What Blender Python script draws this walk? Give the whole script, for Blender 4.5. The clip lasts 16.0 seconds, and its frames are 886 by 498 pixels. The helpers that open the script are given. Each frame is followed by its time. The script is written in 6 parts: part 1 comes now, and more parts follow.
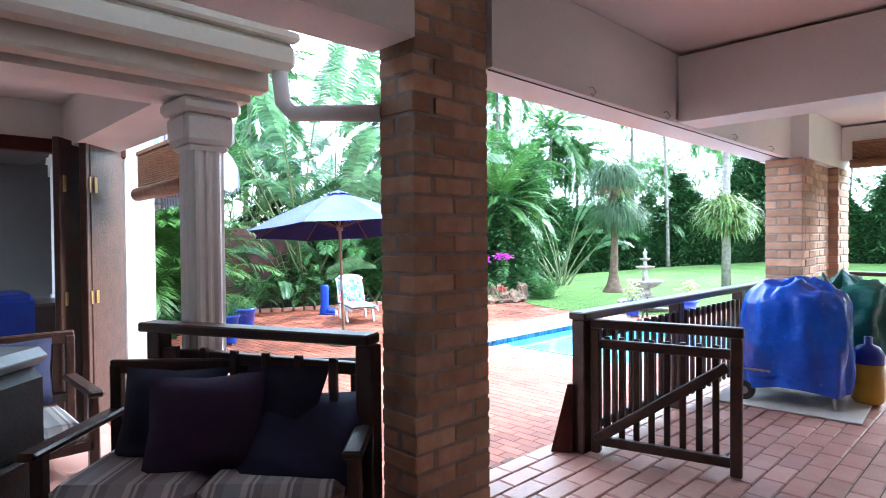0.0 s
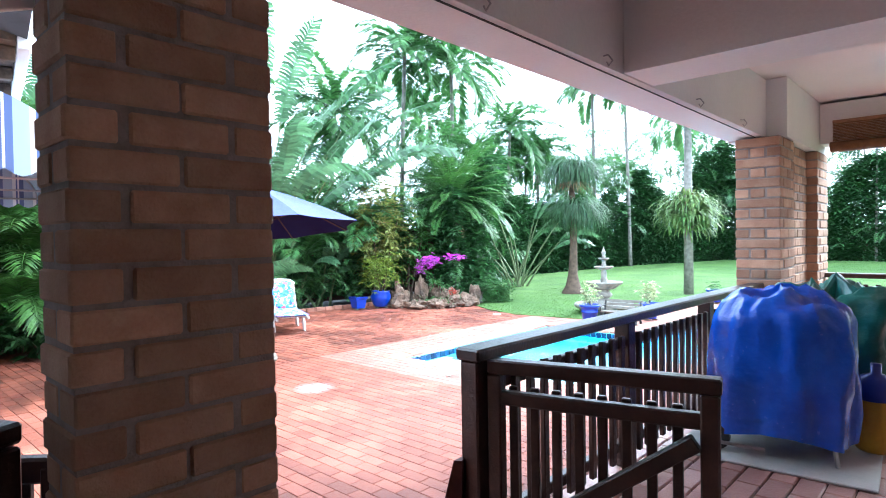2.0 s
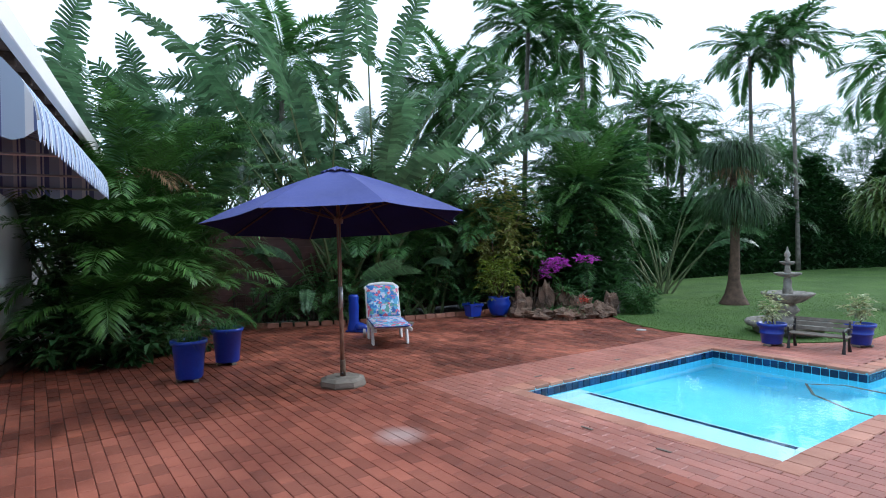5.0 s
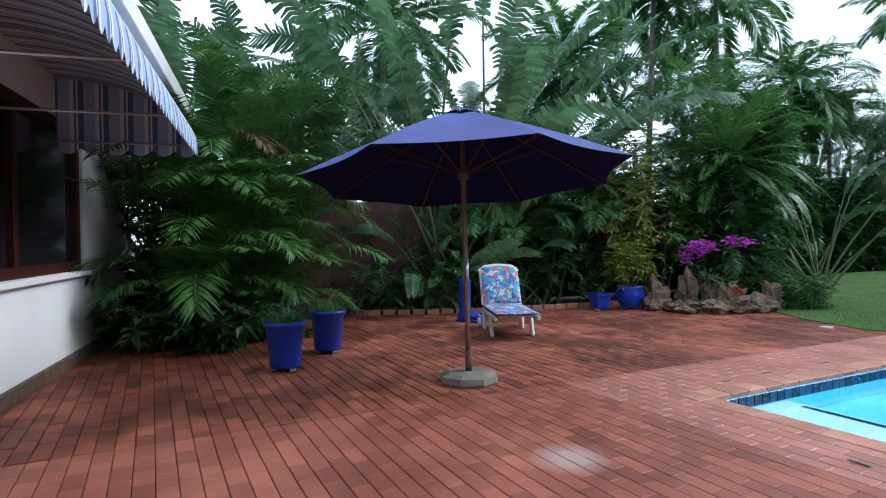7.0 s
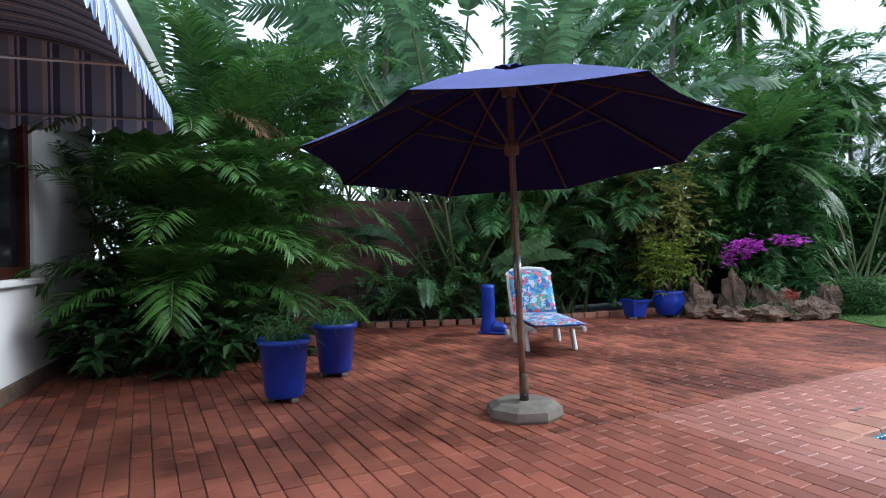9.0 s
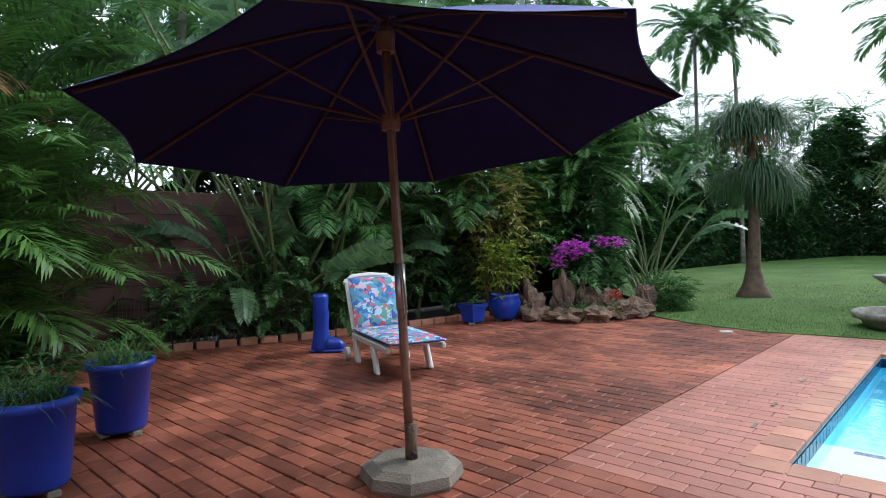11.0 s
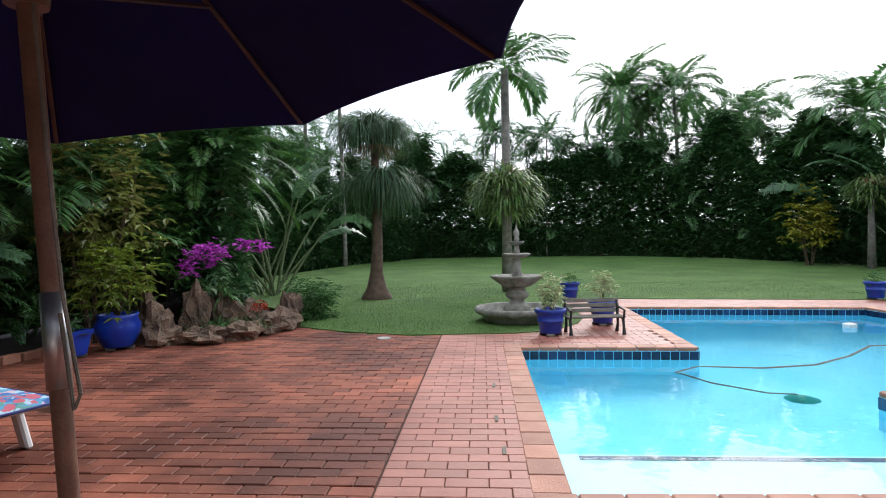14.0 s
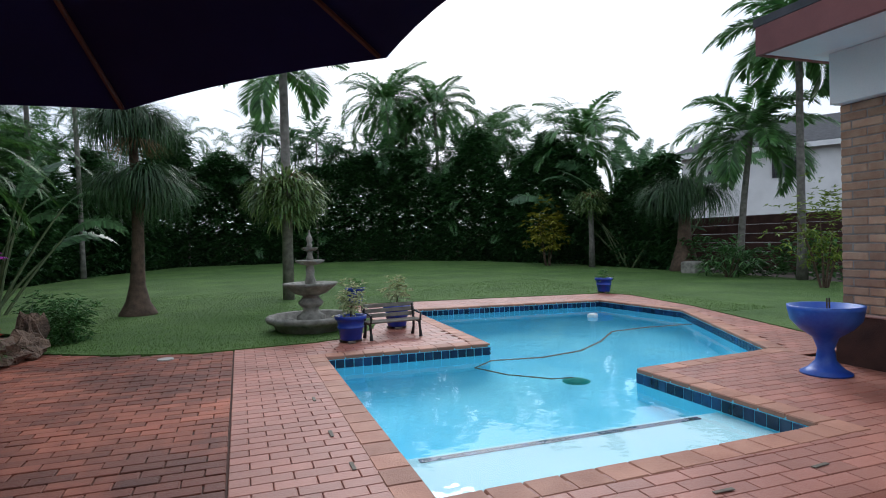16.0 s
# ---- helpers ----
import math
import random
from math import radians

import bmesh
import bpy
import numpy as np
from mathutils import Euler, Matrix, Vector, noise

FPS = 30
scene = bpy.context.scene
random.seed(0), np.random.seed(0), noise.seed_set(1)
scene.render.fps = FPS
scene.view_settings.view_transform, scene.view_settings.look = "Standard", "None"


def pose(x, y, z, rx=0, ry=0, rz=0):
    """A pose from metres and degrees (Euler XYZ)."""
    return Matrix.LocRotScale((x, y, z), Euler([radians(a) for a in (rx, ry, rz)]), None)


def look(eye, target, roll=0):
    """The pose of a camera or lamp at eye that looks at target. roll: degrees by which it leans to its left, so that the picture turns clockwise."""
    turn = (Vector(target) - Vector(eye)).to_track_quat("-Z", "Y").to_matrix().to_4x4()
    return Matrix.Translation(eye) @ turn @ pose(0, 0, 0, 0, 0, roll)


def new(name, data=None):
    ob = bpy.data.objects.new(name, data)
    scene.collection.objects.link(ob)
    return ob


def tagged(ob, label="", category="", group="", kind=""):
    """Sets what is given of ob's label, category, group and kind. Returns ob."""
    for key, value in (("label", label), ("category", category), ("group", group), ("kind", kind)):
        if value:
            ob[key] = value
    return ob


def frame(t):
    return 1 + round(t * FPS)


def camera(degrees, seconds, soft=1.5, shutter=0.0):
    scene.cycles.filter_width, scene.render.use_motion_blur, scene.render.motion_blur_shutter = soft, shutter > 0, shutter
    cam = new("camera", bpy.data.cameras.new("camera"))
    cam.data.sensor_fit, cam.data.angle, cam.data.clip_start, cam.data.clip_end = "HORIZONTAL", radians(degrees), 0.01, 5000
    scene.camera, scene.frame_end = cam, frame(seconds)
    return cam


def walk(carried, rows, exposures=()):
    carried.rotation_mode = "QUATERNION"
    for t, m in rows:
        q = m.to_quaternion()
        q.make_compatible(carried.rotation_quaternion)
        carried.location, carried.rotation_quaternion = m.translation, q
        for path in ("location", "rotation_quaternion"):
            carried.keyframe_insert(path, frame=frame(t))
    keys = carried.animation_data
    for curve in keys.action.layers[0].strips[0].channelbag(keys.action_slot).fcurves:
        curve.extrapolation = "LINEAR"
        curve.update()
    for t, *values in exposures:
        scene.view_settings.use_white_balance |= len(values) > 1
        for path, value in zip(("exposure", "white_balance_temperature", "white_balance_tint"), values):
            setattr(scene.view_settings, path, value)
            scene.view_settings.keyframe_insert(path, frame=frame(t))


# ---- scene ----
cam = camera(74.7, 16.0, soft=1.0)
PATH = [
    (0, (6.391, -6.771, 1.67), (4.96, -5.375, 1.636), -0.5),
    (0.5, (6.306, -6.5, 1.671), (4.909, -5.069, 1.64), -0.8),
    (1, (6.218, -6.174, 1.661), (4.85, -4.716, 1.624), -0.9),
    (1.5, (6.134, -5.906, 1.67), (4.773, -4.442, 1.628), -0.7),
    (2, (5.951, -5.581, 1.654), (4.598, -4.109, 1.618), -0.9),
    (2.5, (5.804, -5.279, 1.644), (4.454, -3.805, 1.606), -0.7),
    (3, (5.615, -5.0, 1.618), (4.26, -3.529, 1.584), -0.7),
    (3.5, (5.4, -4.751, 1.614), (4.033, -3.292, 1.58), -0.7),
    (4, (5.164, -4.523, 1.655), (3.722, -3.138, 1.614), -0.6),
    (4.5, (4.899, -4.364, 1.649), (3.351, -3.098, 1.606), -0.6),
    (5, (4.603, -4.253, 1.606), (2.97, -3.098, 1.578), -0.8),
    (5.2, (4.505, -4.184, 1.61), (2.84, -3.076, 1.578), -0.8),
    (7.5, (2.77, -3.882, 1.163), (0.973, -3.004, 1.151), -0.8),
    (8, (2.488, -3.806, 1.13), (0.686, -2.938, 1.132), -1.0),
    (10.5, (1.05, -3.624, 1.183), (-0.493, -2.351, 1.174), -1.4),
    (11, (0.791, -3.475, 1.199), (-0.576, -2.016, 1.184), -1.3),
    (11.5, (0.592, -3.377, 1.233), (-0.577, -1.754, 1.21), -1.4),
    (12, (0.399, -3.27, 1.223), (-0.544, -1.507, 1.2), -1.3),
    (12.5, (0.202, -3.124, 1.229), (-0.579, -1.282, 1.205), -1.3),
    (13, (-0.046, -2.996, 1.234), (-0.64, -1.086, 1.207), -1.1),
    (13.5, (-0.21, -2.932, 1.211), (-0.579, -0.967, 1.185), -0.9),
    (14, (-0.405, -2.771, 1.213), (-0.542, -0.776, 1.184), -0.9),
    (14.5, (-0.556, -2.756, 1.228), (-0.5, -0.757, 1.202), -1.0),
    (15, (-0.711, -2.725, 1.229), (-0.415, -0.747, 1.202), -1.1),
    (15.5, (-0.778, -2.619, 1.232), (-0.289, -0.68, 1.203), -1.3),
    (16, (-0.858, -2.622, 1.227), (-0.196, -0.734, 1.202), -1.3),
]
EXPOSURES = [(0, 3.2, 5400, 3), (2, 2.8, 5300, 3), (3.0, 2.5, 5250, 4), (3.5, 2.35, 5250, 4), (4.0, 1.95, 5250, 5), (4.5, 1.35, 5400, 8), (5.0, 0.55, 5600, 9), (7.5, 0.6, 5600, 8), (8.0, 0.65, 5600, 8), (10.5, 1.0, 5950, 7), (11.0, 0.82, 6050, 8), (11.7, 0.42, 6200, 10), (12.5, 0.32, 6100, 10), (13.3, 0.47, 6200, 10), (14, 0.62, 6250, 10), (15, 0.32, 6150, 10), (15.5, 0.18, 6050, 10), (16, -0.1, 6000, 10)]
walk(cam, [(t, look(eye, target, roll)) for t, eye, target, roll in PATH], EXPOSURES)

# ---- sky and light: an overcast afternoon ----
world = bpy.data.worlds.new("overcast")
scene.world = world
world.use_nodes = True
wn, wl = world.node_tree.nodes, world.node_tree.links
wn.clear()
sky = wn.new("ShaderNodeTexSky")
sky.sky_type, sky.sun_disc = "NISHITA", False
sky.sun_elevation, sky.sun_rotation = radians(36), radians(20)
sky.dust_density, sky.air_density = 4.0, 1.0
veil = wn.new("ShaderNodeMix")
veil.data_type = "RGBA"
veil.inputs["Factor"].default_value = 0.8
veil.inputs["B"].default_value = (8.3, 8.9, 9.8, 1)
back = wn.new("ShaderNodeBackground")
back.inputs["Strength"].default_value = 0.13
wo = wn.new("ShaderNodeOutputWorld")
wl.new(sky.outputs[0], veil.inputs["A"])
wl.new(veil.outputs["Result"], back.inputs["Color"])
wl.new(back.outputs[0], wo.inputs[0])
sun_data = bpy.data.lights.new("sun", "SUN")
sun_data.energy, sun_data.angle, sun_data.color = 1.5, radians(25), (1.0, 0.985, 0.96)
sun = new("sun", sun_data)
sun.rotation_euler = (radians(54), 0, radians(160))


# ---- materials ----
def mat(name, a, b, scale=6.0, rough=0.7, bump=0.15, fine=60.0, metal=0.0, spread=0.25, island=False, spec=0.5, trans=0.0, gap=(0.3, 0.7), leaf=0.0, dist=0.01, wet=0.0, chalk=None):
    """Two colours mixed by stains and grain, varied from piece to piece, with a fine relief."""
    m = bpy.data.materials.new(name)
    m.use_nodes = True
    n, l = m.node_tree.nodes, m.node_tree.links
    p = n["Principled BSDF"]
    co = n.new("ShaderNodeNewGeometry")
    big = n.new("ShaderNodeTexNoise")
    big.inputs["Scale"].default_value, big.inputs["Detail"].default_value = scale, 6
    small = n.new("ShaderNodeTexNoise")
    small.inputs["Scale"].default_value, small.inputs["Detail"].default_value = fine, 4
    for tex in (big, small):
        l.new(co.outputs["Position"], tex.inputs["Vector"])
    add = n.new("ShaderNodeMath")
    add.operation = "MULTIPLY_ADD"
    l.new(small.outputs[0], add.inputs[0])
    add.inputs[1].default_value = 0.35
    l.new(big.outputs[0], add.inputs[2])
    ramp = n.new("ShaderNodeMapRange")
    ramp.inputs[1].default_value, ramp.inputs[2].default_value = gap[0] + 0.17, gap[1] + 0.17
    l.new(add.outputs[0], ramp.inputs[0])
    mix = n.new("ShaderNodeMix")
    mix.data_type = "RGBA"
    mix.inputs["A"].default_value, mix.inputs["B"].default_value = (*a, 1), (*b, 1)
    l.new(ramp.outputs[0], mix.inputs["Factor"])
    hsv = n.new("ShaderNodeHueSaturation")
    l.new(mix.outputs["Result"], hsv.inputs["Color"])
    if spread:
        if island:
            rnd = co.outputs["Random Per Island"]
        else:
            rnd = n.new("ShaderNodeObjectInfo").outputs["Random"]
        val = n.new("ShaderNodeMapRange")
        val.inputs[3].default_value, val.inputs[4].default_value = 1 - spread, 1 + spread
        l.new(rnd, val.inputs[0])
        l.new(val.outputs[0], hsv.inputs["Value"])
    l.new(hsv.outputs[0], p.inputs["Base Color"])
    rr = n.new("ShaderNodeMapRange")
    rr.inputs[3].default_value, rr.inputs[4].default_value = max(0.02, rough - 0.12), min(1, rough + 0.1)
    l.new(small.outputs[0], rr.inputs[0])
    l.new(rr.outputs[0], p.inputs["Roughness"])
    if wet:
        damp = n.new("ShaderNodeTexNoise")
        damp.inputs["Scale"].default_value, damp.inputs["Detail"].default_value, damp.inputs["Roughness"].default_value = 0.75, 5, 0.62
        l.new(co.outputs["Position"], damp.inputs["Vector"])
        patch = n.new("ShaderNodeMapRange")
        patch.inputs[1].default_value, patch.inputs[2].default_value = 0.43, 0.58
        l.new(damp.outputs[0], patch.inputs[0])
        dark = n.new("ShaderNodeMix")
        dark.data_type = "RGBA"
        dark.blend_type = "MULTIPLY"
        dark.inputs["B"].default_value = (1 - 0.55 * wet, 1 - 0.6 * wet, 1 - 0.6 * wet, 1)
        l.new(patch.outputs[0], dark.inputs["Factor"])
        l.new(hsv.outputs[0], dark.inputs["A"])
        l.new(dark.outputs["Result"], p.inputs["Base Color"])
        sheen = n.new("ShaderNodeMapRange")
        sheen.inputs[3].default_value, sheen.inputs[4].default_value = 0.0, -0.08 * wet
        l.new(patch.outputs[0], sheen.inputs[0])
        gloss = n.new("ShaderNodeMath")
        l.new(rr.outputs[0], gloss.inputs[0])
        l.new(sheen.outputs[0], gloss.inputs[1])
        l.new(gloss.outputs[0], p.inputs["Roughness"])
    if chalk:
        # a dried whitish spill on the bricks
        far = n.new("ShaderNodeVectorMath")
        far.operation = "DISTANCE"
        far.inputs[1].default_value = (*chalk, 0)
        l.new(co.outputs["Position"], far.inputs[0])
        ragged = n.new("ShaderNodeMath")
        ragged.operation = "MULTIPLY_ADD"
        l.new(big.outputs[0], ragged.inputs[0])
        ragged.inputs[1].default_value = 0.22
        l.new(far.outputs["Value"], ragged.inputs[2])
        spill = n.new("ShaderNodeMapRange")
        spill.inputs[1].default_value, spill.inputs[2].default_value = 0.16, 0.36
        spill.inputs[3].default_value, spill.inputs[4].default_value = 0.55, 0.0
        l.new(ragged.outputs[0], spill.inputs[0])
        over = n.new("ShaderNodeMix")
        over.data_type = "RGBA"
        over.inputs["B"].default_value = (0.55, 0.45, 0.41, 1)
        l.new(spill.outputs[0], over.inputs["Factor"])
        l.new(p.inputs["Base Color"].links[0].from_socket, over.inputs["A"])
        l.new(over.outputs["Result"], p.inputs["Base Color"])
    p.inputs["Metallic"].default_value = metal
    p.inputs["Specular IOR Level"].default_value = spec
    if trans:
        p.inputs["Transmission Weight"].default_value = trans
    if bump:
        bn = n.new("ShaderNodeBump")
        bn.inputs["Strength"].default_value, bn.inputs["Distance"].default_value = bump, dist
        l.new(small.outputs[0], bn.inputs["Height"])
        l.new(bn.outputs[0], p.inputs["Normal"])
    if leaf:
        tr = n.new("ShaderNodeBsdfTranslucent")
        l.new(hsv.outputs[0], tr.inputs["Color"])
        ms = n.new("ShaderNodeMixShader")
        ms.inputs[0].default_value = leaf
        l.new(p.outputs[0], ms.inputs[1])
        l.new(tr.outputs[0], ms.inputs[2])
        l.new(ms.outputs[0], n["Material Output"].inputs[0])
    return m


def foliage(name, a, b, rough=0.42, leaf=0.38, spread=0.45):
    return mat(name, a, b, 2.5, rough, 0.1, 40, spread=spread, island=True, leaf=leaf)


BRICK = mat("pillar_brick", (0.34, 0.19, 0.12), (0.46, 0.30, 0.20), 9, 0.85, 0.5, 120, spread=0.3)
MORTAR = mat("mortar", (0.22, 0.19, 0.17), (0.32, 0.28, 0.25), 20, 0.95, 0.6, 150, spread=0)
PAVER = mat("paving_brick", (0.19, 0.052, 0.032), (0.40, 0.132, 0.076), 1.6, 0.62, 0.5, 90, spread=0.34, spec=0.3, gap=(0.25, 0.75), wet=1.0)
PAVER_JOINED = mat("paving_brick_joined", (0.19, 0.052, 0.032), (0.40, 0.132, 0.076), 1.6, 0.62, 0.5, 90, spread=0.34, spec=0.3, island=True, gap=(0.25, 0.75), wet=1.0)
PAVER_PALE = mat("pale_paving_brick", (0.32, 0.112, 0.076), (0.46, 0.188, 0.135), 1.3, 0.5, 0.35, 90, spread=0.16, island=True, wet=0.25)
PAVER_MID = mat("house_paving_brick", (0.22, 0.062, 0.038), (0.41, 0.142, 0.088), 0.9, 0.58, 0.4, 90, spread=0.24, island=True, spec=0.35, wet=0.55, chalk=(0.47, -1.8))
COPING = mat("coping_brick", (0.33, 0.13, 0.08), (0.48, 0.23, 0.15), 3, 0.65, 0.4, 90, spread=0.18)
JOINT = mat("joint_sand", (0.045, 0.022, 0.016), (0.10, 0.048, 0.034), 5, 0.95, 0.6, 120, spread=0)
FLOOR_BRICK = mat("veranda_brick", (0.38, 0.19, 0.155), (0.53, 0.31, 0.26), 3, 0.38, 0.3, 90, spread=0.18, island=True)
PLASTER = mat("white_plaster", (0.70, 0.69, 0.67), (0.80, 0.79, 0.77), 1.2, 0.85, 0.2, 60, spread=0)
CEILING = mat("ceiling_paint", (0.72, 0.66, 0.63), (0.80, 0.75, 0.72), 0.8, 0.85, 0.1, 60, spread=0)
CREAM = mat("cream_paint", (0.60, 0.56, 0.46), (0.68, 0.64, 0.55), 2, 0.6, 0.1, 40, spread=0)
MAROON = mat("maroon_fascia", (0.16, 0.05, 0.05), (0.22, 0.075, 0.07), 3, 0.6, 0.15, 60, spread=0)
DARKWOOD = mat("dark_wood", (0.022, 0.010, 0.007), (0.055, 0.024, 0.016), 14, 0.35, 0.25, 90, spread=0.2)
REDWOOD = mat("stained_wood", (0.030, 0.008, 0.006), (0.060, 0.015, 0.010), 12, 0.5, 0.25, 80, spread=0.2, spec=0.15)
CLEANER = mat("green_plastic", (0.03, 0.26, 0.20), (0.05, 0.36, 0.29), 5, 0.5, 0.1, 60, spread=0)
POLEWOOD = mat("umbrella_wood", (0.12, 0.055, 0.035), (0.20, 0.10, 0.06), 12, 0.55, 0.25, 90, spread=0.1)
BAMBOO = mat("bamboo", (0.20, 0.09, 0.04), (0.32, 0.16, 0.075), 20, 0.6, 0.3, 120, spread=0.3)
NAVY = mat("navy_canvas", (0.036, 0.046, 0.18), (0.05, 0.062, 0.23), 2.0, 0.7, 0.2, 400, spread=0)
# underside of the same canvas, its shade painted in as a darker blue
SHADED_NAVY = mat("shaded_navy_canvas", (0.008, 0.0075, 0.042), (0.011, 0.010, 0.056), 3, 0.95, 0.2, 300, spread=0, spec=0.1)
RIBWOOD = mat("rib_wood", (0.045, 0.020, 0.014), (0.08, 0.036, 0.024), 12, 0.6, 0.2, 90, spread=0.1, spec=0.2)
NAVY_CUSHION = mat("navy_cushion", (0.007, 0.008, 0.034), (0.013, 0.015, 0.058), 5, 0.9, 0.3, 300, spread=0.3)
PURPLE = mat("purple_cushion", (0.022, 0.008, 0.036), (0.034, 0.014, 0.052), 5, 0.9, 0.4, 250, spread=0)
STRIPE_SEAT = mat("seat_cloth", (0.25, 0.24, 0.24), (0.42, 0.40, 0.38), 7, 0.9, 0.3, 200, spread=0.1)
BLUEPOT = mat("blue_glaze", (0.006, 0.030, 0.30), (0.012, 0.055, 0.42), 4, 0.35, 0.12, 40, spread=0.15)
BLUEBOWL = mat("pale_blue_glaze", (0.012, 0.06, 0.42), (0.05, 0.16, 0.55), 3, 0.4, 0.12, 40, spread=0)
TARP = mat("blue_tarpaulin", (0.008, 0.06, 0.45), (0.02, 0.11, 0.60), 4, 0.24, 0.25, 30, spread=0, dist=0.02)
GREENTARP = mat("green_tarpaulin", (0.012, 0.09, 0.07), (0.02, 0.14, 0.11), 4, 0.35, 0.25, 30, spread=0, dist=0.02)
STONE = mat("weathered_stone", (0.14, 0.13, 0.11), (0.36, 0.34, 0.29), 9, 0.9, 0.6, 90, spread=0)
ROCK = mat("garden_rock", (0.075, 0.050, 0.034), (0.26, 0.165, 0.11), 5, 0.9, 1.0, 40, spread=0.25, dist=0.03)
CONCRETE = mat("grey_concrete", (0.13, 0.115, 0.09), (0.24, 0.21, 0.17), 8, 0.9, 0.6, 90, spread=0.1)
PALECON = mat("pale_mat", (0.42, 0.41, 0.38), (0.52, 0.50, 0.47), 6, 0.9, 0.3, 90, spread=0)
WHITEPLASTIC = mat("white_plastic", (0.62, 0.61, 0.58), (0.74, 0.73, 0.70), 4, 0.45, 0.05, 40, spread=0)
STEEL = mat("steel", (0.35, 0.35, 0.36), (0.5, 0.5, 0.5), 6, 0.35, 0.1, 60, metal=0.9, spread=0)
BRASS = mat("brass", (0.45, 0.30, 0.10), (0.6, 0.42, 0.16), 6, 0.35, 0.1, 60, metal=0.9, spread=0)
BLACK = mat("black_rubber", (0.012, 0.012, 0.013), (0.03, 0.03, 0.03), 8, 0.6, 0.2, 60, spread=0)
YELLOW = mat("yellow_paint", (0.40, 0.22, 0.012), (0.52, 0.30, 0.02), 6, 0.4, 0.1, 60, spread=0)
GREYBLUE = mat("case_grey", (0.20, 0.26, 0.28), (0.30, 0.36, 0.38), 5, 0.4, 0.1, 60, spread=0)
FENCE = mat("brown_fence", (0.055, 0.022, 0.018), (0.10, 0.042, 0.034), 4, 0.75, 0.3, 60, spread=0.2)
ROOFTILE = mat("dark_roof", (0.03, 0.032, 0.036), (0.06, 0.062, 0.07), 5, 0.8, 0.4, 60, spread=0.2)
SOIL = mat("soil", (0.022, 0.016, 0.011), (0.055, 0.038, 0.026), 3, 0.95, 0.8, 40, spread=0)
LAWN = mat("lawn", (0.055, 0.125, 0.018), (0.11, 0.205, 0.036), 0.8, 0.9, 0.9, 130, spread=0, dist=0.03)
GRASS = foliage("grass_blade", (0.055, 0.13, 0.018), (0.12, 0.225, 0.04), 0.6)
POOL = mat("pool_plaster", (0.17, 0.66, 0.88), (0.30, 0.82, 0.96), 0.9, 0.8, 0.1, 30, spread=0)
POOLPALE = mat("pool_step_plaster", (0.50, 0.80, 0.88), (0.60, 0.86, 0.92), 1.2, 0.8, 0.1, 30, spread=0)
TILE = mat("pool_tile", (0.006, 0.020, 0.06), (0.015, 0.05, 0.13), 9, 0.2, 0.05, 60, spread=0.5)
BARK = mat("palm_trunk", (0.11, 0.10, 0.085), (0.24, 0.22, 0.19), 9, 0.9, 0.7, 60, spread=0.2)
BROWNBARK = mat("brown_trunk", (0.055, 0.035, 0.024), (0.13, 0.085, 0.055), 9, 0.95, 0.9, 50, spread=0.2)
CANE = mat("green_cane", (0.07, 0.10, 0.035), (0.14, 0.17, 0.07), 7, 0.6, 0.2, 50, spread=0.3, island=True)
PALM = foliage("palm_leaf", (0.050, 0.139, 0.040), (0.109, 0.240, 0.065))
MIDLEAF = foliage("mid_leaf", (0.044, 0.122, 0.037), (0.093, 0.204, 0.058))
ARECA = foliage("areca_leaf", (0.040, 0.108, 0.022), (0.090, 0.200, 0.040))
DARKLEAF = foliage("dark_leaf", (0.026, 0.080, 0.026), (0.058, 0.141, 0.042))
PADDLE = foliage("paddle_leaf", (0.056, 0.128, 0.056), (0.112, 0.208, 0.096), 0.35)
LIME = foliage("lime_leaf", (0.127, 0.196, 0.023), (0.230, 0.299, 0.040))
YELLOWLEAF = foliage("yellow_leaf", (0.20, 0.21, 0.02), (0.32, 0.30, 0.04))
CROTON = foliage("bronze_leaf", (0.153, 0.128, 0.043), (0.221, 0.289, 0.060))
STAG = foliage("staghorn_leaf", (0.074, 0.162, 0.034), (0.203, 0.270, 0.095))
PONY = foliage("ponytail_leaf", (0.040, 0.092, 0.040), (0.080, 0.150, 0.060))
CREAMLEAF = foliage("variegated_leaf", (0.28, 0.33, 0.14), (0.50, 0.52, 0.30))
DRY = foliage("dry_leaf", (0.16, 0.10, 0.045), (0.26, 0.17, 0.08), 0.8)
ORCHID = foliage("orchid_petal", (0.45, 0.04, 0.46), (0.68, 0.12, 0.66), 0.6)
REDLEAF = foliage("red_flower", (0.35, 0.03, 0.02), (0.5, 0.07, 0.03), 0.6)


def glass(name, tint, rough=0.0, ior=1.45):
    m = bpy.data.materials.new(name)
    m.use_nodes = True
    p = m.node_tree.nodes["Principled BSDF"]
    p.inputs["Base Color"].default_value = (*tint, 1)
    p.inputs["Roughness"].default_value, p.inputs["IOR"].default_value = rough, ior
    p.inputs["Transmission Weight"].default_value = 1
    return m


